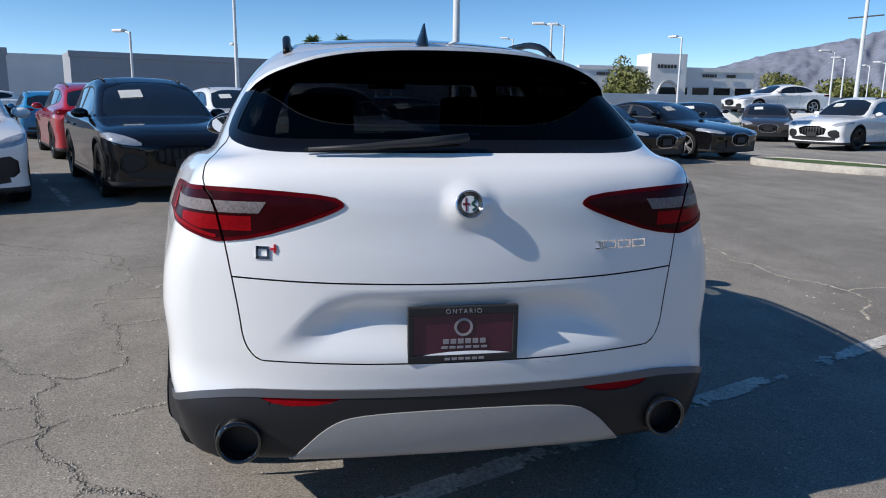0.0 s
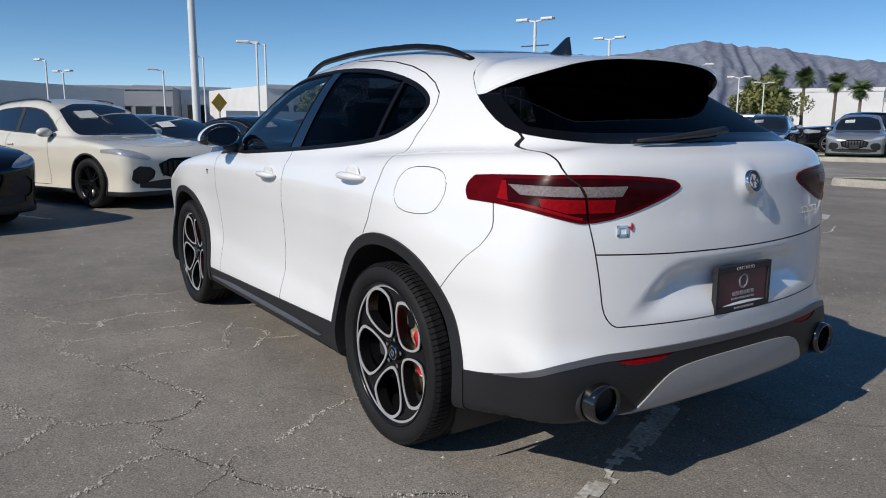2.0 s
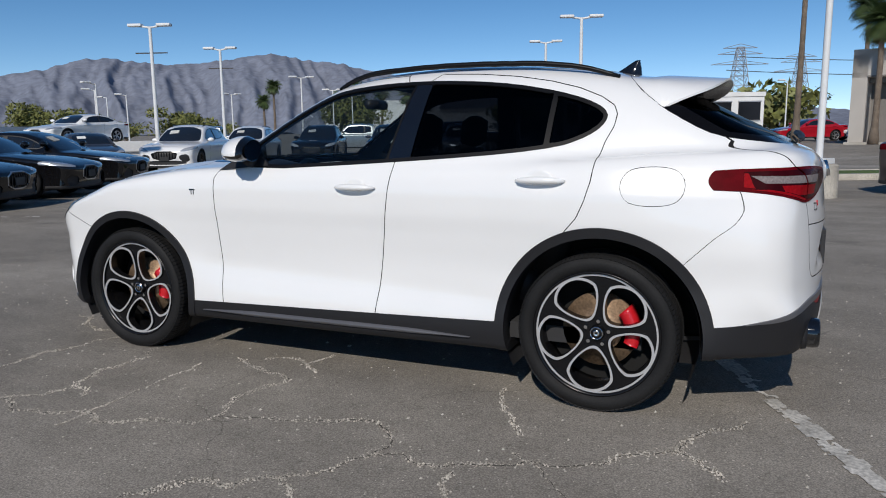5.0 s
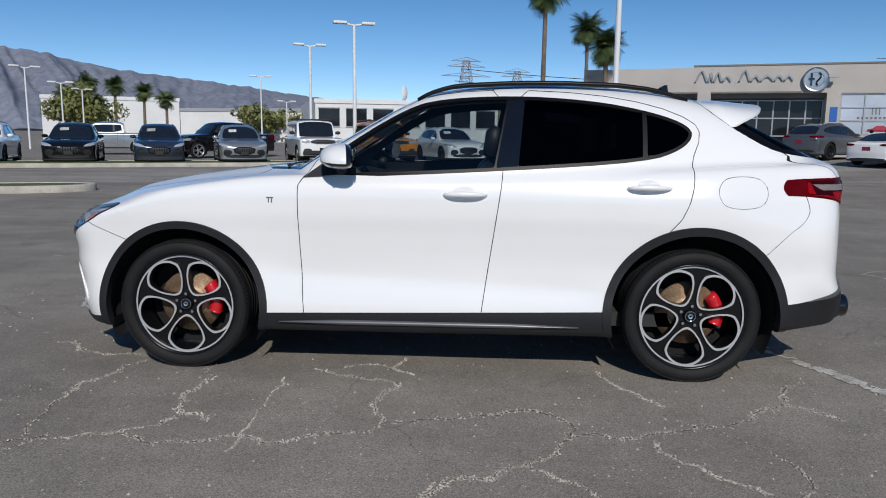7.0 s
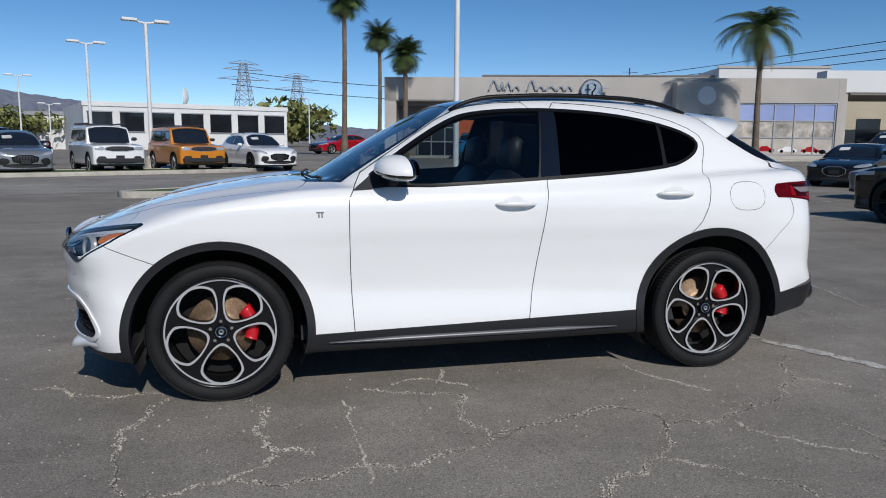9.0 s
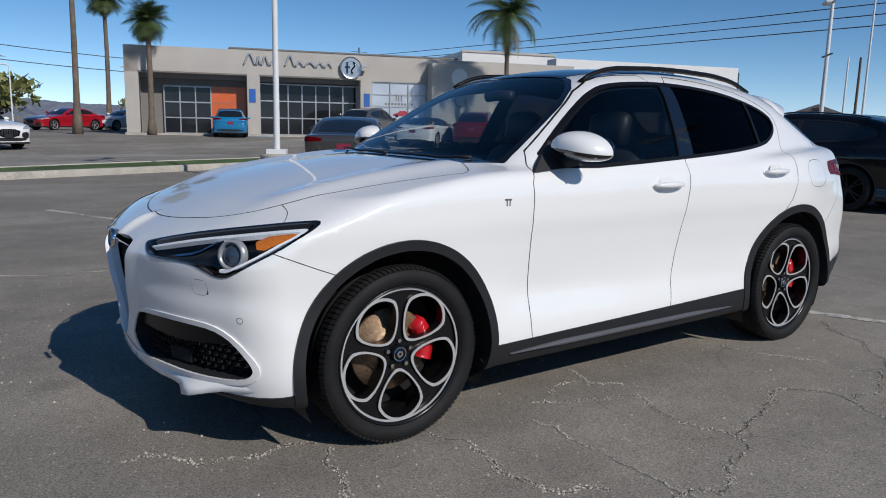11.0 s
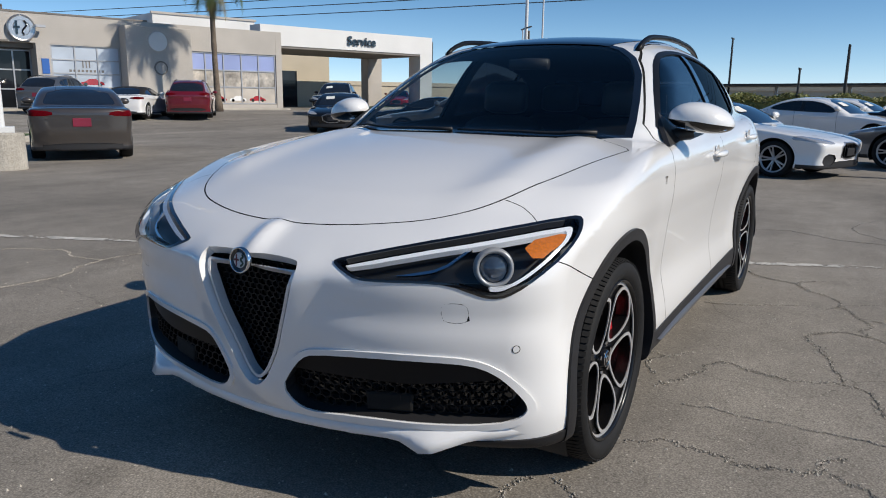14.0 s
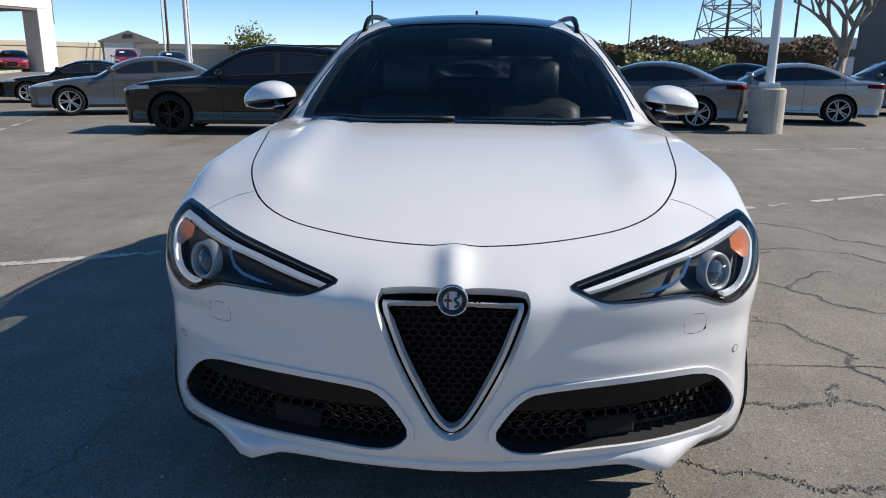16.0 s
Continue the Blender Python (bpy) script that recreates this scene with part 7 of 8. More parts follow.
more = [("sedan", "bronze", 23.0, -17.4, 150, "dark sedan near the display wall"), ("sedan", "black", 21.6, -13.6, 160, "black low sedan in the back row"),
        ("suv", "red", 14.6, 5.9, AU, "red suv seen from behind"), ("suv", "blue", 22.6, 9.6, AU, "bright blue hatchback beside the red suv"), ("suv", "white", 17.5, 2.9, AU + 180, "white suv behind the front row"),
        ("sedan", "grey", 19.0, -1.5, AU + 180, "grey sedan behind the front row"), ("sedan", "white", 22.0, -8.2, AU + 180, "white sedan in the back row"), ("suv", "white", 40.0, 19.0, AU + 90, "white van-like suv far off"),
        ("suv", "grey", 47.0, 15.0, AU, "grey suv far off"), ("pickup", "silver", 21.5, -36.5, AU, "silver pickup truck on the far side"), ("pickup", "black", 13.6, -33.5, 48, "dark pickup truck on the far side"),
        ("pickup", "grey", 33.0, -36.0, AU, "grey pickup truck with a bed cover"), ("sedan", "red", -4.6, -49.5, 30, "red sedan across the road"), ("sedan", "white", -8.6, -51.5, 30, "white sedan across the road"),
        ("sedan", "bronze", -6.1, -13.6, 238, "grey sedan with a red plate, seen from behind"), ("suv", "blue", -10.8, -36.2, 250, "bright blue hatchback by the showroom"),
        ("sedan", "white", -17.4, -26.6, 215, "white coupe with a black roof by the showroom"), ("suv", "maroon", -19.6, -25.6, 225, "dark red minivan by the showroom"), ("suv", "grey", -16.6, -30.8, 215, "grey suv by the showroom"),
        ("sedan", "black", -18.8, -16.4, 32, "black sedan facing the lot"), ("suv", "black", -27.5, -23.5, 30, "black suv by the service arch"), ("sedan", "red", -46.0, -32.0, 30, "red sedan far behind the arch"),
        ("suv", "black", -10.5, -4.3, -86, "black suv with dark wheels, seen from the side"), ("sedan", "grey", -14.9, -8.9, AV, "grey sedan parked side-on"), ("sedan", "black", -19.6, -13.0, AV, "black coupe parked side-on"),
        ("sedan", "white", -11.2, -0.9, 72, "white coupe with a black soft top"), ("sedan", "grey", -13.4, 3.6, 252, "dark grey sedan parked side-on"), ("sedan", "silver", -15.2, 7.4, 252, "silver grey sedan parked side-on"),
        ("suv", "grey", -18.6, 12.2, 252, "grey suv at the lot's edge"), ("sedan", "white", -21.0, 0.4, 72, "white sedan in the back row"), ("sedan", "black", -21.5, 3.6, 72, "black sedan in the back row"),
        ("sedan", "white", -25.5, 1.0, 72, "white sedan further back"), ("suv", "white", -17.5, -4.2, 70, "white suv behind the black one"), ("sedan", "silver", -26.0, 5.2, 72, "silver sedan further back"), ("sedan", "bronze", -22.0, 8.4, 252, "dark sedan by the hedge"), ("suv", "grey", -30.0, -7.0, 72, "grey suv in the far row"),
        ("suv", "red", -52.0, -27.0, 30, "red suv by the far wall"), ("sedan", "grey", -44.0, -20.0, 30, "grey sedan by the far wall"), ("sedan", "white", 26.9, -20.3, 92, "white sports coupe on a raised display wall")]
for kind, paint, x, y, h, label in more:
    sc = (1, 1, 1)
    if "hatchback" in label:
        sc = (0.86, 0.92, 0.90)
    if "coupe" in label:
        sc = (0.93, 1.0, 0.92)
    c = place(kind, paint, x, y, h, label, scale=sc)
    if "soft top" in label or "black roof" in label:
        # dark fabric or paint over the cabin only
        ob = next(o for o in c.children if o.name.startswith("body"))
        ob.data = ob.data.copy()
        ob.data.materials.append(SOFT_TOP)
        ob.material_slots[0].link = "OBJECT"
        ob.material_slots[0].material = PAINTS[paint]
        ob.data.polygons.foreach_set("material_index", [1 if q.center.z > 1.06 and -1.75 < q.center.x < 1.0 else 0 for q in ob.data.polygons])
    if "raised display" in label:
        c.location.z += 0.98

# ---------------- lamp posts and poles ----------------
WHITEMETAL = mat("white_painted_metal", (0.72, 0.73, 0.73), 0.45, vary=0.06, vscale=2, grain=0.05, scale=60)
DARKMETAL = mat("dark_metal", (0.06, 0.055, 0.05), 0.5, metal=0.4, vary=0.2)
WOODPOLE = mat("weathered_wood_pole", (0.12, 0.085, 0.06), 0.9, grain=0.3, scale=20, vary=0.2, bump=0.004)


def lamp_post(x, y, h, r, heads, turn, label, base=0.0, bracket=0.0):
    g = ground_z(x, y)
    t = thing("street_lamp", pose(x, y, g, 0, 0, turn), label, "lamp", "lot lamps")
    if base:
        v, f = lathe([(0.0, base), (0.30, base), (0.34, base - 0.03), (0.35, -0.02)], 28, "z")
        raw("concrete_base", v, f, CONCRETE, t, "round concrete base", False)
        bm = bmesh.new()
        box(bm, -0.20, -0.20, base, 0.20, 0.20, base + 0.10)
        part("base_plate", bm, WHITEMETAL, t, "white base plate", bevel=0.01)
    bm = bmesh.new()
    cyl(bm, (0, 0, base), (0, 0, h), r, r * 0.72, 14, False)
    part("pole", bm, WHITEMETAL, t, "white pole", True)
    if heads:
        for s in ((1, -1) if heads == 2 else (1,)):
            bm = bmesh.new()
            cyl(bm, (0, 0, h - 0.05), (0.55 * s, 0, h + 0.04), r * 0.5, r * 0.45, 8)
            arm = part("arm", bm, WHITEMETAL, t)
            bm = bmesh.new()
            box(bm, min(0.35 * s, 1.0 * s), -0.17, h + 0.0, max(0.35 * s, 1.0 * s), 0.17, h + 0.13)
            part("lamp_head", bm, WHITEMETAL, t, "flat lamp head", bevel=0.04)
    if bracket:
        bm = bmesh.new()
        box(bm, -0.75, -0.03, bracket, 0.75, 0.03, bracket + 0.05)
        part("crossbar", bm, DARKMETAL, t, "dark cross bar")
    return t


lamp_post(-3.04, -11.1, 7.6, 0.065, 2, 60, "tall white lamp post on a round concrete base", 0.62)
lamp_post(15.8, -3.3, 9.0, 0.105, 2, 30, "tall white lamp post between the parked rows", 0.6)
lamp_post(36.0, 4.6, 8.5, 0.10, 2, 30, "tall white lamp post at the back of the lot", 0.6)
lamp_post(5.95, -30.6, 6.45, 0.10, 2, 20, "white twin-head lamp post by the road", 0.5)
lamp_post(10.5, -40.8, 6.4, 0.10, 2, 20, "white twin-head lamp post on the far side", 0.5)
lamp_post(23.9, -22.1, 6.2, 0.10, 2, 20, "white twin-head lamp post with a dark bracket", 0.5, 5.0)
lamp_post(28.1, -31.8, 6.35, 0.10, 2, 20, "white twin-head lamp post with a dark bracket", 0.5, 5.2)
lamp_post(-11.6, 6.0, 8.2, 0.095, 2, 70, "white lamp post on a tall concrete base", 0.92)
lamp_post(-25.6, -11.7, 6.2, 0.09, 2, 40, "white twin-head lamp post with a dark cross bar", 0.5, 4.2)
for x, y, h, n in ((32.7, 9.0, 4.3, 1), (45.4, 5.5, 4.7, 1), (38.3, -13.9, 5.8, 1), (40.2, -22.3, 5.5, 1), (39.6, -32.7, 4.8, 1), (50.6, -3.8, 5.2, 1), (55.5, -5.4, 4.8, 2), (49.4, -10.8, 4.8, 1), (33.5, -11.6, 5.3, 1),
                   (53.5, -14.8, 6.2, 1), (32.0, -45.9, 5.7, 2), (35.3, -55.9, 5.3, 2), (20.2, -62.4, 6.4, 2), (20.6, -72.7, 4.6, 2), (48, -40, 5.0, 1), (52, -47, 5.0, 1), (44, -52, 5.0, 2), (60, -52, 5.2, 1), (38, -64, 5.2, 2), (-50.8, -23.4, 6.2, 0), (-43.5, -18.6, 9.5, 0), (-58, 12, 7.0, 1), (-13.0, -70.0, 5.4, 1), (-4, -76, 5.4, 1)):
    lamp_post(x, y, h, 0.075, n, 20 + 13 * (x % 5), "slim white lot lamp in the distance")


def plain_pole(x, y, h, r, material, label, bars=()):
    t = thing("utility_pole", pose(x, y, ground_z(x, y)), label, "pole", "poles")
    bm = bmesh.new()
    cyl(bm, (0, 0, 0), (0, 0, h), r, r * 0.75, 10, False)
    part("pole", bm, material, t, "", True)
    for z, w in bars:
        bm = bmesh.new()
        box(bm, -w, -0.05, z, w, 0.05, z + 0.1)
        part("crossarm", bm, DARKMETAL, t)
    return t


plain_pole(-46.0, -0.3, 4.6, 0.10, DARKMETAL, "dark lamp pole with a flat head", ((4.5, 0.5),))
plain_pole(-45.9, -2.8, 3.2, 0.08, DARKMETAL, "dark pole with a floodlight", ((3.2, 0.55),))
plain_pole(-60, -27, 7.0, 0.12, WOODPOLE, "plain weathered wooden utility pole")
plain_pole(-70, 30, 9.0, 0.14, WOODPOLE, "wooden utility pole with a crossarm", ((8.2, 1.0),))
plain_pole(-62, -9.5, 6.0, 0.10, DARKMETAL, "dark street pole with a head", ((5.9, 0.5),))


def pylon(x, y, h, turn, label):
    t = thing("pylon", pose(x, y, 0, 0, 0, turn), label, "pylon", "power pylons")
    bm = bmesh.new()
    w0, w1 = h * 0.16, h * 0.035

    def leg(sx, sy, q):
        w = w0 * (1 - q) + w1 * q
        return Vector((sx * w, sy * w, h * q))
    cs = ((1, 1), (1, -1), (-1, -1), (-1, 1))
    r = h * 0.0032
    for i in range(9):
        a, b = i / 9, (i + 1) / 9
        for k in range(4):
            s, s2 = cs[k], cs[(k + 1) % 4]
            cyl(bm, leg(*s, a), leg(*s, b), r * 1.4, None, 4)
            cyl(bm, leg(*s, a), leg(*s2, b), r, None, 4)
            cyl(bm, leg(*s2, a), leg(*s, b), r, None, 4)
            cyl(bm, leg(*s, b), leg(*s2, b), r, None, 4)
    for q, w in ((0.80, 0.34), (0.92, 0.26), (0.99, 0.20)):
        for s in (1, -1):
            cyl(bm, (0, w1, h * q), (s * h * w, 0, h * q), r, None, 4)
            cyl(bm, (0, -w1, h * q), (s * h * w, 0, h * q), r, None, 4)
            cyl(bm, (0, 0, h * (q + 0.05)), (s * h * w, 0, h * q), r, None, 4)
    part("lattice", bm, mat("galvanised_steel", (0.34, 0.35, 0.38), 0.6, metal=0.2, vary=0.1), t, "grey steel lattice")


pylon(6.0, -255.0, 27.0, 20, "grey lattice power pylon in the distance")
pylon(-12.0, -262.0, 24.0, 20, "grey lattice power pylon behind")
pylon(-116.0, 38.5, 30.0, 60, "tall grey lattice power pylon")


def wire(a, b, sag, r=0.02):
    pts = [tuple(Vector(a).lerp(Vector(b), q) - Vector((0, 0, sag * 4 * q * (1 - q)))) for q in np.linspace(0, 1, 17)]
    v, f = tube(pts, r, 5)
    tagged(raw("power_line", v, f, DARKMETAL), "thin dark overhead power line", "cable", "power lines")


plain_pole(-81.0, -150.0, 18.0, 0.2, WOODPOLE, "tall wooden utility pole with a crossarm", ((17.0, 2.0),))
plain_pole(-84.0, 28.0, 17.0, 0.2, WOODPOLE, "tall dark wooden pole with a crossarm", ((15.5, 1.6),))
for z, d in ((15.6, -1), (14.3, 0), (13.0, 1)):
    wire((-81 + d, -150, z + 1), (-84 + d, 28, z), 0.6, 0.06)
for d in (0, 4):
    wire((6.0 + d, -255, 24 - d), (-150, -230, 22 - d), 4, 0.12)

# ---------------- trees ----------------
BARK = mat("palm_bark", (0.16, 0.125, 0.095), 0.95, grain=0.35, scale=25, vary=0.25, bump=0.01)
FROND = mat("palm_frond", (0.075, 0.115, 0.035), 0.6, vary=0.35, vscale=1.5, rand=0.2)
DRY = mat("dry_frond", (0.16, 0.14, 0.06), 0.8, vary=0.3, vscale=1.5)
LEAF = mat("tree_leaf", (0.155, 0.165, 0.045), 0.6, vary=0.45, vscale=1.2)
HEDGE = mat("reddish_hedge", (0.10, 0.065, 0.03), 0.8, vary=0.4, vscale=1.5)


def frond_set(n, length, rnd, droop, spread, leaf):
    v, f = [], []
    for k in range(n):
        a = 2 * math.pi * (k / n) + rnd.uniform(-0.25, 0.25)
        up = rnd.uniform(*spread)
        ln = length * rnd.uniform(0.8, 1.1)
        pts = []
        p, el = Vector((0, 0, 0)), up
        steps = 12
        for i in range(steps + 1):
            pts.append(p.copy())
            d = Vector((math.cos(a) * math.cos(el), math.sin(a) * math.cos(el), math.sin(el)))
            p = p + d * ln / steps
            el -= droop / steps * rnd.uniform(0.8, 1.2)
        side = Vector((-math.sin(a), math.cos(a), 0))
        for i in range(1, steps + 1):
            q = i / steps
            w = leaf * math.sin(math.pi * min(1, q * 0.85 + 0.12)) * rnd.uniform(0.85, 1.1)
            fwd = (pts[i] - pts[i - 1])
            for s in (1, -1):
                for sub in (0.0, 0.5):
                    o = pts[i - 1] + fwd * sub
                    base = len(v)
                    tip = o + side * s * w + fwd * 1.3 + Vector((0, 0, -0.28 * w - rnd.uniform(0, 0.12) * w))
                    v += [o, o + fwd * 0.42, tip]
                    f.append((base, base + 1, base + 2))
            base = len(v)
            rr = 0.018 * (1.4 - q) * length / 2
            v += [pts[i - 1] + side * rr, pts[i - 1] - side * rr, pts[i] - side * rr * 0.8, pts[i] + side * rr * 0.8]
            f.append((base, base + 1, base + 2, base + 3))
    return v, f


def palm(x, y, h, r, length, seed, label, fan=False):
    rnd = random.Random(seed)
    t = thing("palm_tree", pose(x, y, ground_z(x, y), 0, 0, seed * 37), label, "palm", "palms")
    pts, rad = [], []
    for i in range(15):
        q = i / 14
        pts.append((0.12 * math.sin(q * 2.5) * r * 4, 0.06 * q, h * q))
        rad.append(r * (1.35 - 0.55 * min(1, q * 6)) * (1.0 - 0.30 * q) * (1 + 0.06 * (i % 2)))
    v, f = tube(pts, rad, 10)
    raw("trunk", v, f, BARK, t, "grey brown ringed trunk", True)
    top = Vector(pts[-1])
    if fan:
        v, f = frond_set(46, length * 0.8, rnd, 1.0, (-0.8, 1.4), 0.42 * length)
        d, g = frond_set(20, length * 0.6, rnd, 0.8, (-1.4, -0.9), 0.28 * length)
    else:
        v, f = frond_set(34, length, rnd, 1.9, (-0.2, 1.35), 0.27 * length)
        d, g = frond_set(9, length * 0.8, rnd, 1.0, (-1.2, -0.7), 0.16 * length)
    crown = raw("crown", v, f, FROND, t, "green arching fronds")
    crown.location = top
    skirt = raw("dry_fronds", d, g, DRY, t, "dry hanging fronds")
    skirt.location = top - Vector((0, 0, 0.1))


palm(-3.6, -38.6, 9.0, 0.20, 1.9, 3, "very tall slim palm by the road", True)
palm(-8.2, -54.6, 9.3, 0.22, 2.2, 5, "tall fan palm beside the showroom", True)
palm(-7.1, -37.9, 6.0, 0.20, 1.75, 6, "fan palm beside the showroom", True)
palm(-24.1, -28.8, 6.8, 0.20, 2.7, 7, "feathery palm in front of the showroom")
for i, (x, y, h) in enumerate(((42.9, -74.2, 6.6), (41.5, -77.2, 6.4), (40.1, -81.2, 6.0), (37.9, -82.2, 5.2), (44.5, -72, 5.2), (41.0, -72.0, 4.2), (63.7, -85.3, 8.2), (67.5, -88.0, 6.2), (100, -3, 9.0), (97, 1, 8.6))):
    palm(x, y, h, 0.24, 1.9, 11 + i, "distant fan palm beyond the road", True)


def leafy(n, rx, ry, rz, rnd, size, lumps=14):
    cs = [Vector((rnd.gauss(0, 0.42) * rx, rnd.gauss(0, 0.42) * ry, rnd.gauss(0, 0.38) * rz)) for _ in range(lumps)]
    v, f = [], []
    for i in range(n):
        c = cs[i % lumps]
        d = Vector((rnd.gauss(0, 1), rnd.gauss(0, 1), rnd.gauss(0, 1))).normalized()
        p = c + Vector((d.x * rx, d.y * ry, d.z * rz)) * 0.46 * rnd.uniform(0.72, 1.08)
        a = Vector((rnd.gauss(0, 1), rnd.gauss(0, 1), rnd.gauss(0, 1))).normalized()
        b = a.cross(d if abs(a.dot(d)) < 0.95 else Vector((0, 0, 1))).normalized()
        s = size * rnd.uniform(0.6, 1.3)
        base = len(v)
        v += [p - a * s, p + b * s * 0.5, p + a * s, p - b * s * 0.5]
        f.append((base, base + 1, base + 2, base + 3))
    return v, f


def tree(x, y, h, w, seed, label, n=4200):
    rnd = random.Random(seed)
    t = thing("tree", pose(x, y, ground_z(x, y)), label, "tree", "trees")
    v, f = tube([(0, 0, 0), (0.05 * h * 0.2, 0, h * 0.25), (0.0, 0.05, h * 0.5)], [0.05 * w, 0.04 * w, 0.025 * w], 8)
    trunk = raw("trunk", v, f, BARK, t, "", True)
    for k in range(6):
        a = k * 1.05 + rnd.uniform(-0.3, 0.3)
        v, f = tube([(0, 0, h * 0.3), (math.cos(a) * w * 0.2, math.sin(a) * w * 0.2, h * 0.5), (math.cos(a) * w * 0.36, math.sin(a) * w * 0.36, h * 0.72)], [0.025 * w, 0.016 * w, 0.006 * w], 6)
        raw("limb", v, f, BARK, trunk, "", True)
    v, f = leafy(n, w * 0.66, w * 0.66, h * 0.44, rnd, 0.058 * w, 26)
    crown = raw("crown", v, f, LEAF, t, "dense green leaves")
    crown.location = (0, 0, h * 0.62)


tree(59.9, -27.3, 4.6, 3.0, 1, "round green tree before a white building")
tree(58.0, -41.3, 4.5, 3.2, 2, "round yellow-green tree at the lot's edge")
tree(42.0, -69.5, 5.6, 4.2, 3, "round green tree beyond the road")
tree(82.0, -66.0, 4.4, 5.0, 4, "broad green tree in the distance")
tree(76.0, -80.0, 4.0, 5.0, 6, "broad green tree in the distance")
tree(30.0, -98.0, 5.0, 7.0, 7, "green tree behind a low building", 1600)
tree(-24.0, -95.0, 5.0, 7.0, 8, "dark green tree past the road", 1600)
tree(-68.0, -22.0, 3.9, 3.0, 9, "small dark tree on the horizon", 1400)
tree(-2.0, -110.0, 6.0, 12.0, 10, "dark green tree in the distance", 1600)
for k in range(7):
    tree(96 + 13 * k % 40, -88 - 9.5 * k, 3.4 + (k % 3) * 0.5, 5 + (k % 4), 20 + k, "far green tree below the mountains", 900)


def hedge(x, y, ln, w, h, turn, seed, material, label):
    rnd = random.Random(seed)
    t = thing("hedge", pose(x, y, ground_z(x, y), 0, 0, turn), label, "hedge", "hedges")
    v, f = [], []
    for i in range(int(ln * 620)):
        p = Vector((rnd.uniform(-0.5, 0.5) * ln, rnd.uniform(-0.5, 0.5) * w, h * (1 - abs(rnd.gauss(0, 0.35)))))
        p.z = max(0.05, p.z) * (1 + 0.08 * math.sin(p.x * 2.1))
        a = Vector((rnd.gauss(0, 1), rnd.gauss(0, 1), rnd.gauss(0, 1))).normalized()
        b = a.orthogonal().normalized()
        s = 0.09 * rnd.uniform(0.6, 1.4)
        base = len(v)
        v += [p - a * s, p + b * s * 0.6, p + a * s, p - b * s * 0.6]
        f.append((base, base + 1, base + 2, base + 3))
    raw("hedge_leaves", v, f, material, t)
    bm = bmesh.new()
    box(bm, -0.48 * ln, -0.40 * w, 0.0, 0.48 * ln, 0.40 * w, h * 0.84)
    part("hedge_core", bm, material, t, bevel=0.2)


hedge(-27.0, 9.4, 9.0, 1.4, 2.3, 70, 1, HEDGE, "reddish brown clipped hedge behind parked cars")
hedge(-25.0, 7.6, 4.0, 1.4, 1.8, 70, 2, LEAF, "green clipped bush behind parked cars")
hedge(-45, 2.0, 26.0, 1.5, 1.7, 75, 3, LEAF, "green hedge along the lot's edge")


def bare_tree(x, y, h, seed):
    rnd = random.Random(seed)
    t = thing("tree", pose(x, y, ground_z(x, y)), "bare grey tree with few leaves behind cars", "tree", "trees")
    v, f = [], []
    tips = []

    def grow(p, d, ln, r, depth):
        q = p + d * ln
        a, b = tube([p, (p + q) / 2 + Vector((rnd.uniform(-1, 1), rnd.uniform(-1, 1), 0)) * ln * 0.08, q], [r, r * 0.85, r * 0.65], 6)
        k = len(v)
        v.extend(a)
        f.extend(tuple(i + k for i in c) for c in b)
        if depth == 0:
            tips.append(q)
            return
        for _ in range(3 if depth > 1 else 2):
            nd = (d + Vector((rnd.uniform(-0.8, 0.8), rnd.uniform(-0.8, 0.8), rnd.uniform(0.0, 0.5)))).normalized()
            grow(q, nd, ln * rnd.uniform(0.6, 0.8), r * 0.6, depth - 1)
    grow(Vector((0, 0, 0)), Vector((0, 0, 1)), h * 0.36, 0.22, 4)
    raw("trunk", v, f, mat("pale_bark", (0.30, 0.26, 0.22), 0.9, grain=0.2, scale=20, vary=0.2), t, "pale grey branches", True)
    v, f = [], []
    for p in tips:
        for _ in range(5):
            c = p + Vector((rnd.gauss(0, 0.15), rnd.gauss(0, 0.15), rnd.gauss(0, 0.15)))
            a = Vector((rnd.gauss(0, 1), rnd.gauss(0, 1), rnd.gauss(0, 1))).normalized() * 0.08
            b = a.orthogonal() * 0.6
            k = len(v)
            v += [c - a, c + b, c + a, c - b]
            f.append((k, k + 1, k + 2, k + 3))
    raw("leaves", v, f, LEAF, t)


bare_tree(-21.6, 12.1, 4.6, 4)

# ---------------- buildings ----------------
STUCCO = mat("grey_stucco", (0.45, 0.42, 0.385), 0.9, grain=0.12, scale=30, vary=0.08, vscale=0.6, bump=0.003)
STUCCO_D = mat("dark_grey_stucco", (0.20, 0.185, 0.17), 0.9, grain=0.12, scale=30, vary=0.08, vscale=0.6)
WHITEWALL = mat("white_wall", (0.72, 0.72, 0.71), 0.85, grain=0.06, scale=20, vary=0.06, vscale=0.4)
BEIGE = mat("beige_wall", (0.50, 0.44, 0.34), 0.9, grain=0.1, scale=20, vary=0.08, vscale=0.5)
GREYWALL = mat("blue_grey_wall", (0.33, 0.34, 0.37), 0.85, grain=0.05, scale=10, vary=0.06, vscale=0.3)
SHOPGLASS = mat("shop_glass", (0.016, 0.018, 0.022), 0.05, spec=0.3, vary=0.3, vscale=0.4)
PRINTED = mat("pale_window_print", (0.46, 0.52, 0.60), 0.35, vary=0.18, vscale=0.5, coat=0.4)
PRINT_SKY = mat("lavender_window_print", (0.30, 0.36, 0.62), 0.35, vary=0.12, vscale=0.4, coat=0.4)
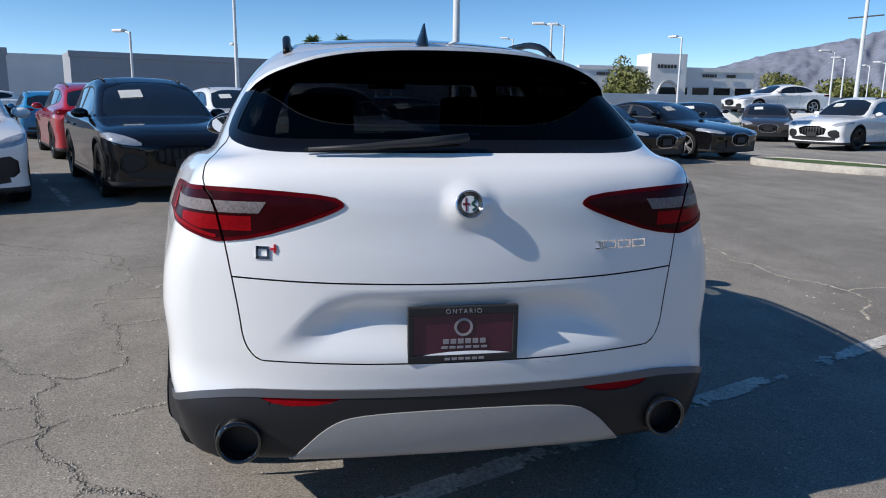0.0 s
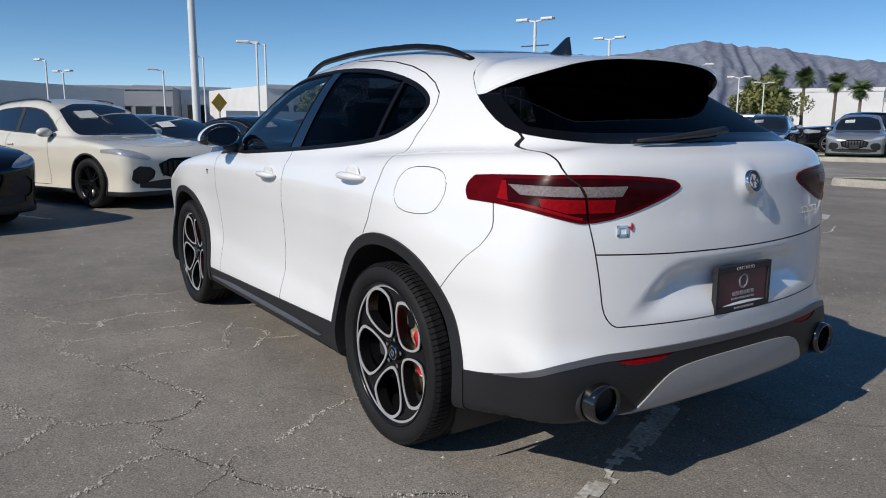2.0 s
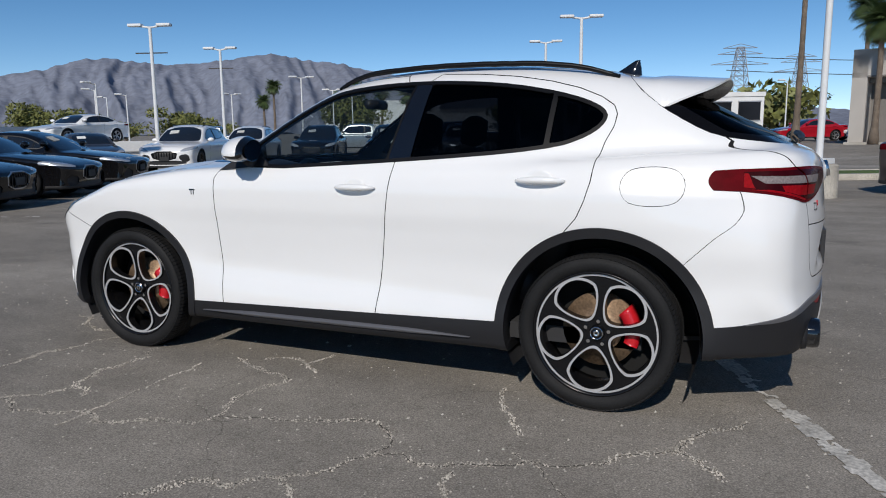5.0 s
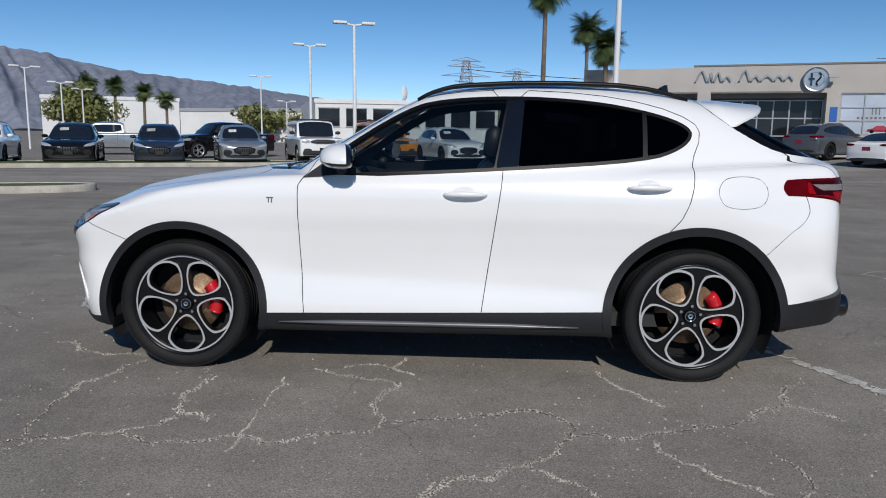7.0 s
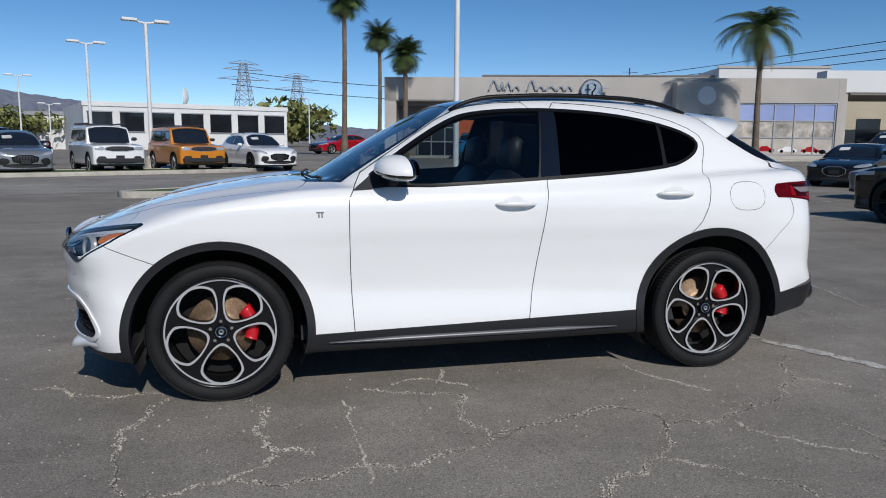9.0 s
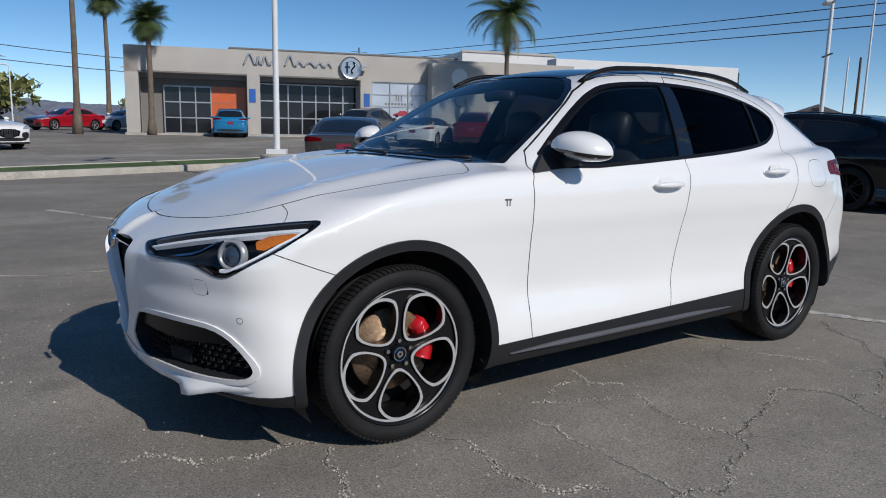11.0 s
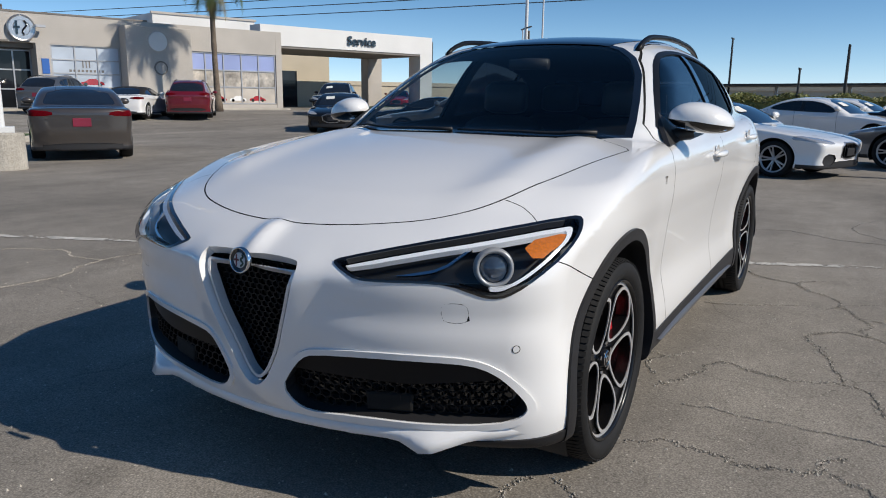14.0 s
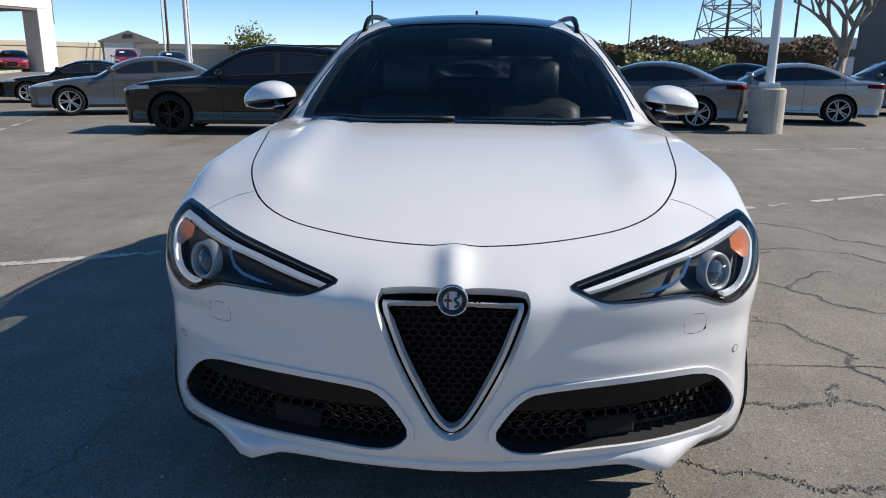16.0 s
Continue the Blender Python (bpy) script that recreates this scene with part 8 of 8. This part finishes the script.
PRINT_HILL = mat("tan_window_print", (0.42, 0.38, 0.33), 0.35, vary=0.5, vscale=1.2, grain=0.3, scale=4, coat=0.4)
PRINT_SAND = mat("beige_window_print", (0.52, 0.47, 0.41), 0.35, vary=0.2, vscale=0.9, coat=0.4)
MULLION = mat("aluminium_frame", (0.45, 0.45, 0.46), 0.4, metal=0.6, vary=0.05)
ORANGE = mat("orange_panel", (0.62, 0.11, 0.02), 0.5, vary=0.08, coat=0.3)


def bpart(name, parent, material, *dims, bevel=0.0, label=""):
    bm = bmesh.new()
    box(bm, *dims)
    return part(name, bm, material, parent, label, bevel=bevel)


def glazing(parent, x0, x1, z0, z1, y, nx, nz, pane, label):
    """Shop window: mullions proud of separate panes."""
    w = new("shop_window")
    w.parent = parent
    w["label"] = label
    for i in range(nx + 1):
        x = x0 + (x1 - x0) * i / nx
        bpart("mullion", w, MULLION, x - 0.035, y - 0.06, z0, x + 0.035, y + 0.06, z1)
    for j in range(nz + 1):
        z = z0 + (z1 - z0) * j / nz
        bpart("rail", w, MULLION, x0 - 0.035, y - 0.055, z - 0.035, x1 + 0.035, y + 0.055, z + 0.035)
    for i in range(nx):
        for j in range(nz):
            bpart("pane", w, pane[j] if isinstance(pane, (list, tuple)) else pane, x0 + (x1 - x0) * i / nx + 0.035, y - 0.012, z0 + (z1 - z0) * j / nz + 0.035, x0 + (x1 - x0) * (i + 1) / nx - 0.035, y + 0.012, z0 + (z1 - z0) * (j + 1) / nz - 0.035)
    return w


def showroom():
    fdir, ndir = Vector((-0.953, 0.30, 0)).normalized(), Vector((0.30, 0.953, 0)).normalized()
    m = Matrix((fdir, ndir, Vector((0, 0, 1)))).transposed().to_4x4()
    m.translation = Vector((-5.8, -39.2, 0.40))
    b = thing("showroom", m, "grey stucco car showroom with glazed recesses and signs", "building")
    # y is outward; x runs along the front
    P = lambda name, mt, *d, **k: bpart(name, b, mt, *d, **k)
    P("wall", STUCCO, 0.3, -16.0, 0.0, 1.0, 0.0, 4.45, label="end wall")
    P("wall", STUCCO, 0.3, -0.5, 3.35, 27.0, 0.0, 4.75, label="parapet band")
    P("wall", STUCCO, 6.65, -1.2, 0.0, 7.35, 0.02, 3.35, label="pier")
    P("wall", STUCCO, 13.1, -1.2, 0.0, 13.75, 0.02, 3.35, label="pier")
    P("wall", STUCCO, 13.75, -0.4, 0.0, 17.3, -0.01, 1.15, label="low wall")
    P("wall", STUCCO, 13.75, -0.4, 3.30, 17.3, -0.01, 3.36)
    P("wall", STUCCO, 20.6, -0.4, 0.0, 27.0, -0.01, 0.35)
    P("wall", STUCCO, 26.6, -14.0, 0.0, 27.0, 0.01, 4.75, label="end wall")
    P("sign_panel", STUCCO, 17.2, -0.4, 0.0, 20.8, 0.95, 4.45, bevel=0.02, label="projecting sign panel")
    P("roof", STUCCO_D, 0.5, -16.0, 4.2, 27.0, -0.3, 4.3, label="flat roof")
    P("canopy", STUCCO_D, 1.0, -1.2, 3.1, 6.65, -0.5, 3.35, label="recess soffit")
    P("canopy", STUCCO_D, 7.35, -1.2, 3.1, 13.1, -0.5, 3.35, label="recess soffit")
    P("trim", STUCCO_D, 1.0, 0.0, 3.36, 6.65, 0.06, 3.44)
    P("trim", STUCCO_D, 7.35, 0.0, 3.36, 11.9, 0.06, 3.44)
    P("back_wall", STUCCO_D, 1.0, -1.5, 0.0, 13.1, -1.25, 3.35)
    P("orange_panel", ORANGE, 4.7, -1.22, 0.0, 6.63, -1.14, 2.75, label="orange wall panel")
    for z in (0.9, 1.8):
        P("panel_joint", STUCCO_D, 4.7, -1.16, z, 6.63, -1.13, z + 0.02)
    glazing(b, 2.2, 4.7, 0.1, 2.7, -1.14, 3, 3, SHOPGLASS, "dark shop window")
    glazing(b, 7.4, 13.05, 0.1, 3.0, -1.1, 7, 3, SHOPGLASS, "dark entrance glazing")
    mural = glazing(b, 20.85, 26.55, 0.4, 3.30, -0.12, 5, 3, (PRINT_SAND, PRINT_HILL, PRINT_SKY), "window with a printed film of hills and cars")
    film = glazing(b, 13.8, 17.15, 1.2, 3.28, -0.12, 3, 3, PRINTED, "window with a pale printed film")

    def printed_car(parent, x0, z0, w, material):
        """Flat car picture on the window film."""
        out = ((0, 0.06), (0.03, 0.17), (0.22, 0.21), (0.36, 0.32), (0.64, 0.33), (0.80, 0.22), (0.98, 0.17), (1.0, 0.06))
        v = [(x0 + q * w, -0.104, z0 + r * w) for q, r in out]
        raw("printed_car", v, [tuple(range(len(v)))], material, parent, "printed car shape")
        for q in (0.2, 0.8):
            c = [(x0 + w * (q + 0.085 * math.cos(k)), -0.101, z0 + w * (0.08 + 0.085 * math.sin(k))) for k in np.linspace(0, 6.283, 15)[:-1]]
            raw("printed_wheel", c, [tuple(range(14))], GLOSSBLACK, parent)
    for x0, w, mt in ((22.1, 1.15, PAINTS["red"]), (23.45, 1.1, PAINTS["white"]), (24.75, 1.1, PAINTS["red"])):
        printed_car(mural, x0, 0.50, w, mt)
    printed_car(film, 15.1, 1.26, 1.2, PAINTS["red"])
    for k in range(9):
        bpart("film_bar", film, STUCCO_D, 14.6 + 0.2 * k, -0.105, 1.98, 14.72 + 0.2 * k, -0.100, 2.10)
    for dx in (-0.16, 0.0, 0.16):
        bpart("film_mark", film, STUCCO_D, 15.45 + dx - 0.03, -0.105, 2.2, 15.45 + dx + 0.03, -0.100, 2.62)
    # lettering on the band, as plain flowing bars
    sign = new("wall_sign")
    sign.parent = b
    sign["label"] = "silver script sign as plain shapes"
    rnd = random.Random(5)
    x = 6.5
    for k, w in enumerate((0.62, 0.22, 0.40, 0.42, 0.0, 0.55, 0.42, 0.62, 0.42, 0.42)):
        if w == 0:
            x += 0.35
            continue
        tall = 0.62 if k in (0, 5) else 0.50 if k in (1, 2) else 0.26
        pts = [(x + w * (0.5 - 0.5 * math.cos(q)) + 0.08 * tall * math.sin(q * 2), 0.08, 3.88 + tall * (0.5 - 0.5 * math.cos(q * 2)) * 0.9 + 0.12) for q in np.linspace(0, math.pi, 14)]
        v, f = tube(pts, 0.05, 6, up=Vector((0, 1, 0)))
        raw("sign_stroke", v, f, SATIN, sign)
        x += w + 0.06
    v, f = lathe([(0.0, 0.10), (0.36, 0.10), (0.38, 0.12), (0.55, 0.12), (0.60, 0.14), (0.64, 0.10), (0.64, -0.1)], 40, "y")
    e = raw("round_emblem", v, f, SATIN, b, "round silver wall emblem", False)
    e.location = (12.5, 0.12, 4.02)
    bm = bmesh.new()
    box(bm, -0.28, 0.10, -0.33, -0.18, 0.15, 0.33)
    box(bm, -0.36, 0.10, -0.02, -0.08, 0.15, 0.08)
    part("emblem_mark", bm, GLOSSBLACK, e)
    v, f = tube([(0.12 + 0.10 * math.sin(q * 2), 0.13, 0.34 - 0.22 * q) for q in np.linspace(0, 3, 12)], 0.05, 6)
    raw("emblem_curl", v, f, GLOSSBLACK, e)
    v, f = lathe([(0.0, 0.04), (0.50, 0.04), (0.52, 0.0)], 36, "y")
    d = raw("white_disc", v, f, WHITEWALL, b, "white round sign")
    d.location = (18.9, 0.96, 3.70)
    v, f = lathe([(0.30, 0.02), (0.36, 0.03), (0.38, 0.0)], 32, "y")
    d = raw("dark_ring", v, f, STUCCO_D, b, "dark round emblem")
    d.location = (19.0, 0.96, 2.3)
    for x0, z0 in ((6.75, 1.9), (13.3, 1.85)):
        P("blue_sign", mat("blue_sign", (0.02, 0.12, 0.42), 0.5, vary=0.05), x0, 0.03, z0, x0 + 0.35, 0.05, z0 + 0.75, label="blue accessible parking sign")
    bm = bmesh.new()
    cyl(bm, (13.2, 0.0, 4.2), (13.2, 0.45, 4.2), 0.03, None, 8)
    box(bm, 13.05, 0.35, 4.08, 13.5, 0.6, 4.2)
    part("wall_light", bm, MULLION, b, "small wall light")
    P("blue_curb", mat("blue_paint", (0.05, 0.16, 0.36), 0.7, vary=0.2), 6.3, 0.6, 0.0, 8.0, 1.5, 0.02)
    P("walk", CONCRETE, 0.3, 0.0, 0.0, 27.0, 0.9, 0.12, label="pale concrete walk")
    # higher hall behind
    h = thing("hall", m @ Matrix.Translation((0, -10, 0)), "beige stucco hall behind the showroom", "building")
    bpart("wall", h, STUCCO, 6.0, -14.0, 0.0, 22.5, 0.0, 5.75)
    bpart("wall", h, WHITEWALL, 22.5, -14.0, 0.0, 30.0, 1.0, 6.25)
    bpart("parapet", h, STUCCO_D, 6.0, -0.02, 5.70, 22.5, 0.05, 5.80)
    bpart("parapet", h, STUCCO, 22.4, 0.9, 6.2, 30.1, 1.08, 6.35)
    # service portal
    s = thing("service_portal", m, "white service portal with a deep beam", "building")
    bpart("beam", s, WHITEWALL, 27.0, -4.0, 4.15, 41.8, -2.6, 5.45)
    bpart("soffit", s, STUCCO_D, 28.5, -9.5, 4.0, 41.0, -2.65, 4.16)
    bpart("column", s, WHITEWALL, 40.6, -4.0, 0.0, 41.8, -2.62, 4.15)
    bpart("column", s, STUCCO, 40.0, -9.6, 0.0, 41.4, -8.6, 4.15)
    bpart("wall", s, STUCCO, 27.0, -4.0, 0.0, 28.4, -2.7, 4.15)
    bpart("wall", s, STUCCO, 27.0, -12.0, 0.0, 31.2, -9.0, 4.1)
    bpart("wall", s, BEIGE, 31.2, -22.0, 0.0, 38.4, -12.0, 4.3)
    bpart("door", s, SHOPGLASS, 33.5, -12.05, 0.0, 35.2, -11.95, 2.9, label="dark service door")
    bpart("side_sign", s, GLOSSBLACK, 41.85, -3.5, 3.2, 42.5, -3.3, 5.2, label="dark side sign")
    for z in (3.7, 4.6):
        v, f = lathe([(0.0, 0.03), (0.22, 0.03), (0.24, 0.0)], 24, "y")
        d = raw("sign_disc", v, f, SATIN, s)
        d.location = (42.17, -3.29, z)
    txt = bpy.data.curves.new("service_sign", "FONT")
    txt.body, txt.size, txt.extrude, txt.offset = "Service", 0.85, 0.05, 0.018
    txt.align_x = "CENTER"
    ob = new("service_sign", txt)
    txt.materials.append(GLOSSBLACK)
    dg = bpy.context.evaluated_depsgraph_get()
    me = bpy.data.meshes.new_from_object(ob.evaluated_get(dg))
    bpy.data.objects.remove(ob)
    o = new("service_sign", me)
    o.parent = s
    o["label"] = "black sign reading Service"
    o.matrix_local = Matrix.Translation((35.0, -2.52, 4.50)) @ Matrix(((1, 0, 0, 0), (0, 0, 1, 0), (0, 1, 0, 0), (0, 0, 0, 1)))


showroom()


def block(name, p, q, depth, h, material, label, windows=0, win_z=(1.2, 3.0), band=None, z0=0.0):
    """Plain commercial building: front from p to q, body behind it."""
    p, q = Vector((*p, 0)), Vector((*q, 0))
    d = (q - p)
    ln = d.length
    d.normalize()
    n = Vector((-d.y, d.x, 0))
    if n.dot(-p) < 0:
        n = -n
    m = Matrix((d, n, Vector((0, 0, 1)))).transposed().to_4x4()
    m.translation = p
    b = thing(name, m, label, "building", "distant buildings")
    bpart("wall", b, material, 0, -depth, z0, ln, 0, h)
    bpart("parapet", b, band or material, -0.1, -0.4, h - 0.4, ln + 0.1, 0.12, h + 0.08)
    if windows:
        w = ln / windows
        for i in range(windows):
            win = new("window")
            win.parent = b
            bpart("pane", win, SHOPGLASS, i * w + 0.12 * w, 0.01, win_z[0], (i + 1) * w - 0.12 * w, 0.05, win_z[1])
            bpart("frame", win, MULLION, i * w + 0.10 * w, 0.0, win_z[1], (i + 1) * w - 0.10 * w, 0.10, win_z[1] + 0.12)
            bpart("sill", win, MULLION, i * w + 0.10 * w, 0.0, win_z[0] - 0.1, (i + 1) * w - 0.10 * w, 0.12, win_z[0])
    return b


block("warehouse", (62.5, 20.8), (72.0, -1.0), 5, 4.95, GREYWALL, "long blue-grey warehouse with a flat roof")
block("warehouse", (45.5, 30.0), (49.0, 20.6), 3, 4.3, GREYWALL, "grey warehouse at the back of the lot")
block("warehouse", (78.0, 36.5), (82.0, 25.5), 5, 5.5, WHITEWALL, "pale low warehouse behind the lot")
block("warehouse", (76.0, -2.5), (89.0, -16.0), 30, 5.0, WHITEWALL, "white low warehouse with a flat roof", 0)
block("shop", (98.8, -19.1), (99.0, -32.0), 20, 6.0, WHITEWALL, "white shop with dark windows", 4, (1.2, 3.6))
arch_hall = block("dealership", (75.6, -28.4), (76.1, -50.1), 20, 5.4, WHITEWALL, "white dealership with an arched entrance", 8, (1.4, 3.2))
bpart("tower", arch_hall, WHITEWALL, 8.2, -3, 0, 12.6, 0.7, 6.9, label="entrance tower")
v, f = tube([(10.4 + 1.3 * math.cos(a), 0.75, 2.0 + 1.9 * math.sin(a)) for a in np.linspace(0, math.pi, 17)], 0.16, 8, up=Vector((0, 1, 0)))
raw("arch", v, f, MULLION, arch_hall, "grey arch", True)
bpart("doorway", arch_hall, SHOPGLASS, 9.3, 0.6, 0, 11.5, 0.74, 3.2)
for x0, w in ((9.0, 2.4), (2.0, 1.6), (15.0, 1.8), (18.0, 1.2)):
    for k in range(6):
        bpart("sign_bar", arch_hall, DARKMETAL, x0 + k * w / 6, 0.72 if x0 == 9.0 else 0.13, 5.3 if x0 == 9.0 else 4.4, x0 + (k + 0.7) * w / 6, 0.8 if x0 == 9.0 else 0.2, 5.7 if x0 == 9.0 else 4.75)
block("dealership", (90.9, -22.0), (96.0, -9.0), 20, 5.6, GREYWALL, "grey dealership with dark glazing", 6, (0.6, 3.2))
block("boundary_wall", (40.0, -12.0), (46.0, -40.0), 0.3, 1.9, WHITEWALL, "low white boundary wall")
block("warehouse", (60.0, -93.0), (44.2, -101.2), 30, 6.1, WHITEWALL, "long white warehouse below the mountains")
block("warehouse", (44.0, -101.0), (21.6, -97.8), 25, 4.7, WHITEWALL, "long white warehouse with a grey band", 0, band=GREYWALL)
block("dealership", (19.0, -79.0), (-2.0, -86.0), 20, 5.2, WHITEWALL, "white dealership with ribbon windows", 7, (2.2, 4.2))
block("warehouse", (-45, -62), (-90, -40), 20, 3.0, BEIGE, "long beige warehouse on the horizon")
block("warehouse", (-66.0, -36.0), (-75.0, 2.0), 15, 2.7, BEIGE, "long low beige wall")
block("warehouse", (-51.0, 16.0), (-50.0, 34.0), 12, 3.2, WHITEWALL, "white low warehouse with a ribbon window", 3, (2.0, 2.5))
block("dark_building", (-31.0, 17.0), (-25.0, 22.5), 12, 4.6, STUCCO_D, "dark grey building at the lot's edge")
block("raised_wall", (29.5, -14.5), (23.5, -24.5), 5, 0.96, WHITEWALL, "low white display wall")


def dish(x, y, z):
    t = thing("satellite_dish", pose(x, y, z, 0, 0, 262), "white satellite dish on a roof", "dish")
    v, f = lathe([(0.0, -0.35), (0.6, -0.25), (1.0, 0.0), (1.02, 0.03)], 24, "y")
    d = raw("bowl", v, f, WHITEWALL, t, "", True)
    d.location = (0, 0, 1.1)
    bm = bmesh.new()
    cyl(bm, (0, 0.2, -0.2), (0, 0.1, 1.1), 0.08, None, 8)
    part("mast", bm, MULLION, t)


dish(9.5, -86.0, 5.2)


def gable_house(x, y, turn):
    t = thing("house", pose(x, y, 0, 0, 0, turn), "small white house with a gable roof", "house")
    bpart("wall", t, WHITEWALL, -2.2, -3, 0, 2.2, 3, 3.0)
    bm = bmesh.new()
    vs = [bm.verts.new(p) for p in ((-2.7, -3.2, 2.95), (0, -3.2, 3.95), (2.7, -3.2, 2.95), (-2.7, 3.2, 2.95), (0, 3.2, 3.95), (2.7, 3.2, 2.95), (-2.7, -3.2, 2.85), (2.7, -3.2, 2.85), (-2.7, 3.2, 2.85), (2.7, 3.2, 2.85))]
    for q in ((0, 1, 4, 3), (1, 2, 5, 4), (6, 7, 2, 1, 0), (8, 3, 4, 5, 9), (6, 0, 3, 8), (7, 9, 5, 2), (6, 8, 9, 7)):
        bm.faces.new([vs[i] for i in q])
    part("roof", bm, mat("grey_shingles", (0.20, 0.19, 0.18), 0.9, grain=0.2, scale=15, vary=0.1), t, "grey gable roof")
    bpart("vent", t, DARKMETAL, -0.4, 3.2, 3.30, 0.4, 3.25, 3.6)


gable_house(-69.1, -34.8, -65)


def canopy(x, y):
    t = thing("car_canopy", pose(x, y, 0, 0, 0, 75), "dark flat carport over parked cars", "carport")
    bpart("roof", t, DARKMETAL, -14, -3, 2.45, 14, 3, 2.6)
    for k in range(6):
        bpart("post", t, MULLION, -13 + 5.2 * k, -0.1, 0, -12.8 + 5.2 * k, 0.1, 2.45)


canopy(-58.0, -3.0)


def warning_sign():
    t = thing("road_sign", pose(46.0, -13.5, 0, 0, 0, 20), "yellow diamond road sign on a post", "sign")
    bm = bmesh.new()
    cyl(bm, (0, 0, 0), (0, 0, 2.6), 0.05, None, 8)
    part("post", bm, MULLION, t)
    bm = bmesh.new()
    box(bm, -0.03, -0.45, -0.45, 0.03, 0.45, 0.45, pose(0, 0, 2.6, 45, 0, 0))
    part("sign_plate", bm, mat("yellow_sign", (0.75, 0.40, 0.02), 0.5, vary=0.05), t, "yellow diamond plate")


warning_sign()

# ---------------- mountains ----------------
RIDGE = curve((-130, 0.5), (-112, 0.8), (-100, 0.9), (-94, 1.3), (-88, 1.9), (-79, 2.5), (-74, 3.1), (-70, 3.6), (-66, 4.0), (-62.5, 4.4), (-59, 5.1), (-56, 5.5), (-53.5, 5.8), (-50, 5.3), (-46, 5.0), (-42, 5.3), (-37.5, 4.3), (-34, 3.7), (-30, 2.7), (-27, 1.7), (-23, 0.9), (-15, 0.3))


def mountains():
    rows, cols = 90, 760
    az = np.linspace(-130, -15, cols)
    v = []
    for j in range(rows):
        q = j / (rows - 1)
        for i, a in enumerate(az):
            top = 4150 * math.tan(radians(float(RIDGE(np.array(a)))))
            # spurs run down from the crest, with gullies between and finer ribs on them
            lean = a * 0.30 + 0.5 * noise.noise(Vector((a * 0.1, q * 1.5, 4.0)))
            spur = 1 - 2 * abs(noise.noise(Vector((lean, q * 0.45, 9.0))))
            rib = 1 - 2 * abs(noise.noise(Vector((lean * 3.1, q * 1.1, 2.0))))
            fine = noise.fractal(Vector((a * 1.6, q * 7.0, 5.0)), 0.9, 2.1, 5)
            env = q ** 0.5 * (1 - q) ** 0.6
            z = top * (q ** 1.2) * (1 + 0.02 * (rib - 0.3) * q) + top * env * (0.09 * spur + 0.04 * rib + 0.025 * fine) + 6 * fine * q
            dd = 2900 + 1250 * q - env * (300 * spur + 90 * rib + 45 * fine)
            v.append((dd * math.cos(radians(a)), dd * math.sin(radians(a)), max(z, -2)))
    f = []
    for j in range(rows - 1):
        for i in range(cols - 1):
            a = j * cols + i
            f.append((a, a + 1, a + cols + 1, a + cols))
    # distance haze is put into the rock colour as a blue-violet tint
    m = mat("haze_tinted_rock", (0.205, 0.225, 0.28), 1.0, spec=0.0, grain=0.16, scale=0.03, vary=0.10, vscale=0.005)
    tagged(raw("backdrop", v, f, m, None, "", True), "mountain range on the horizon, haze put in as grey-violet", "mountains", kind="structure")


mountains()


def hill(az, w, h, d):
    v, f = [], []
    for i in range(41):
        a = az + w * (i / 40 - 0.5)
        z = h * math.exp(-((i - 20) / 9) ** 2) * (1 + 0.15 * noise.noise(Vector((i * 0.3, 0, 0))))
        for q, zz in ((0.9, -1), (0.97, z * 0.6), (1.0, z), (1.05, -1)):
            v.append((d * q * math.cos(radians(a)), d * q * math.sin(radians(a)), zz))
    for i in range(40):
        for k in range(3):
            a = 4 * i + k
            f.append((a, a + 4, a + 5, a + 1))
    # same rock, so the hill carries the painted haze too
    tagged(raw("backdrop", v, f, MATS["haze_tinted_rock"], None, "", True), "low hill on the horizon, haze put into its colour", "hill", kind="structure")


hill(-177, 7, 30, 1600)
hill(180 - 16, 6, 26, 1500)
hill(169, 9, 22, 1700)

# small stones on the lot
rs = random.Random(8)
v, f = [], []
for _ in range(5200):
    x, y = rs.uniform(-4.5, 5), rs.uniform(-4, 5.2)
    r = 0.0015 + 0.006 * rs.random() ** 3
    k = len(v)
    v += [(x - r, y - r, 0), (x + r, y - r * 0.7, 0), (x + r * 0.8, y + r, 0), (x - r * 0.6, y + r * 0.9, 0), (x, y, r * 1.1)]
    f += [(k, k + 1, k + 4), (k + 1, k + 2, k + 4), (k + 2, k + 3, k + 4), (k + 3, k, k + 4)]
tagged(raw("gravel", v, f, CONCRETE), "scattered small pale stones on asphalt", "gravel", kind="stuff")
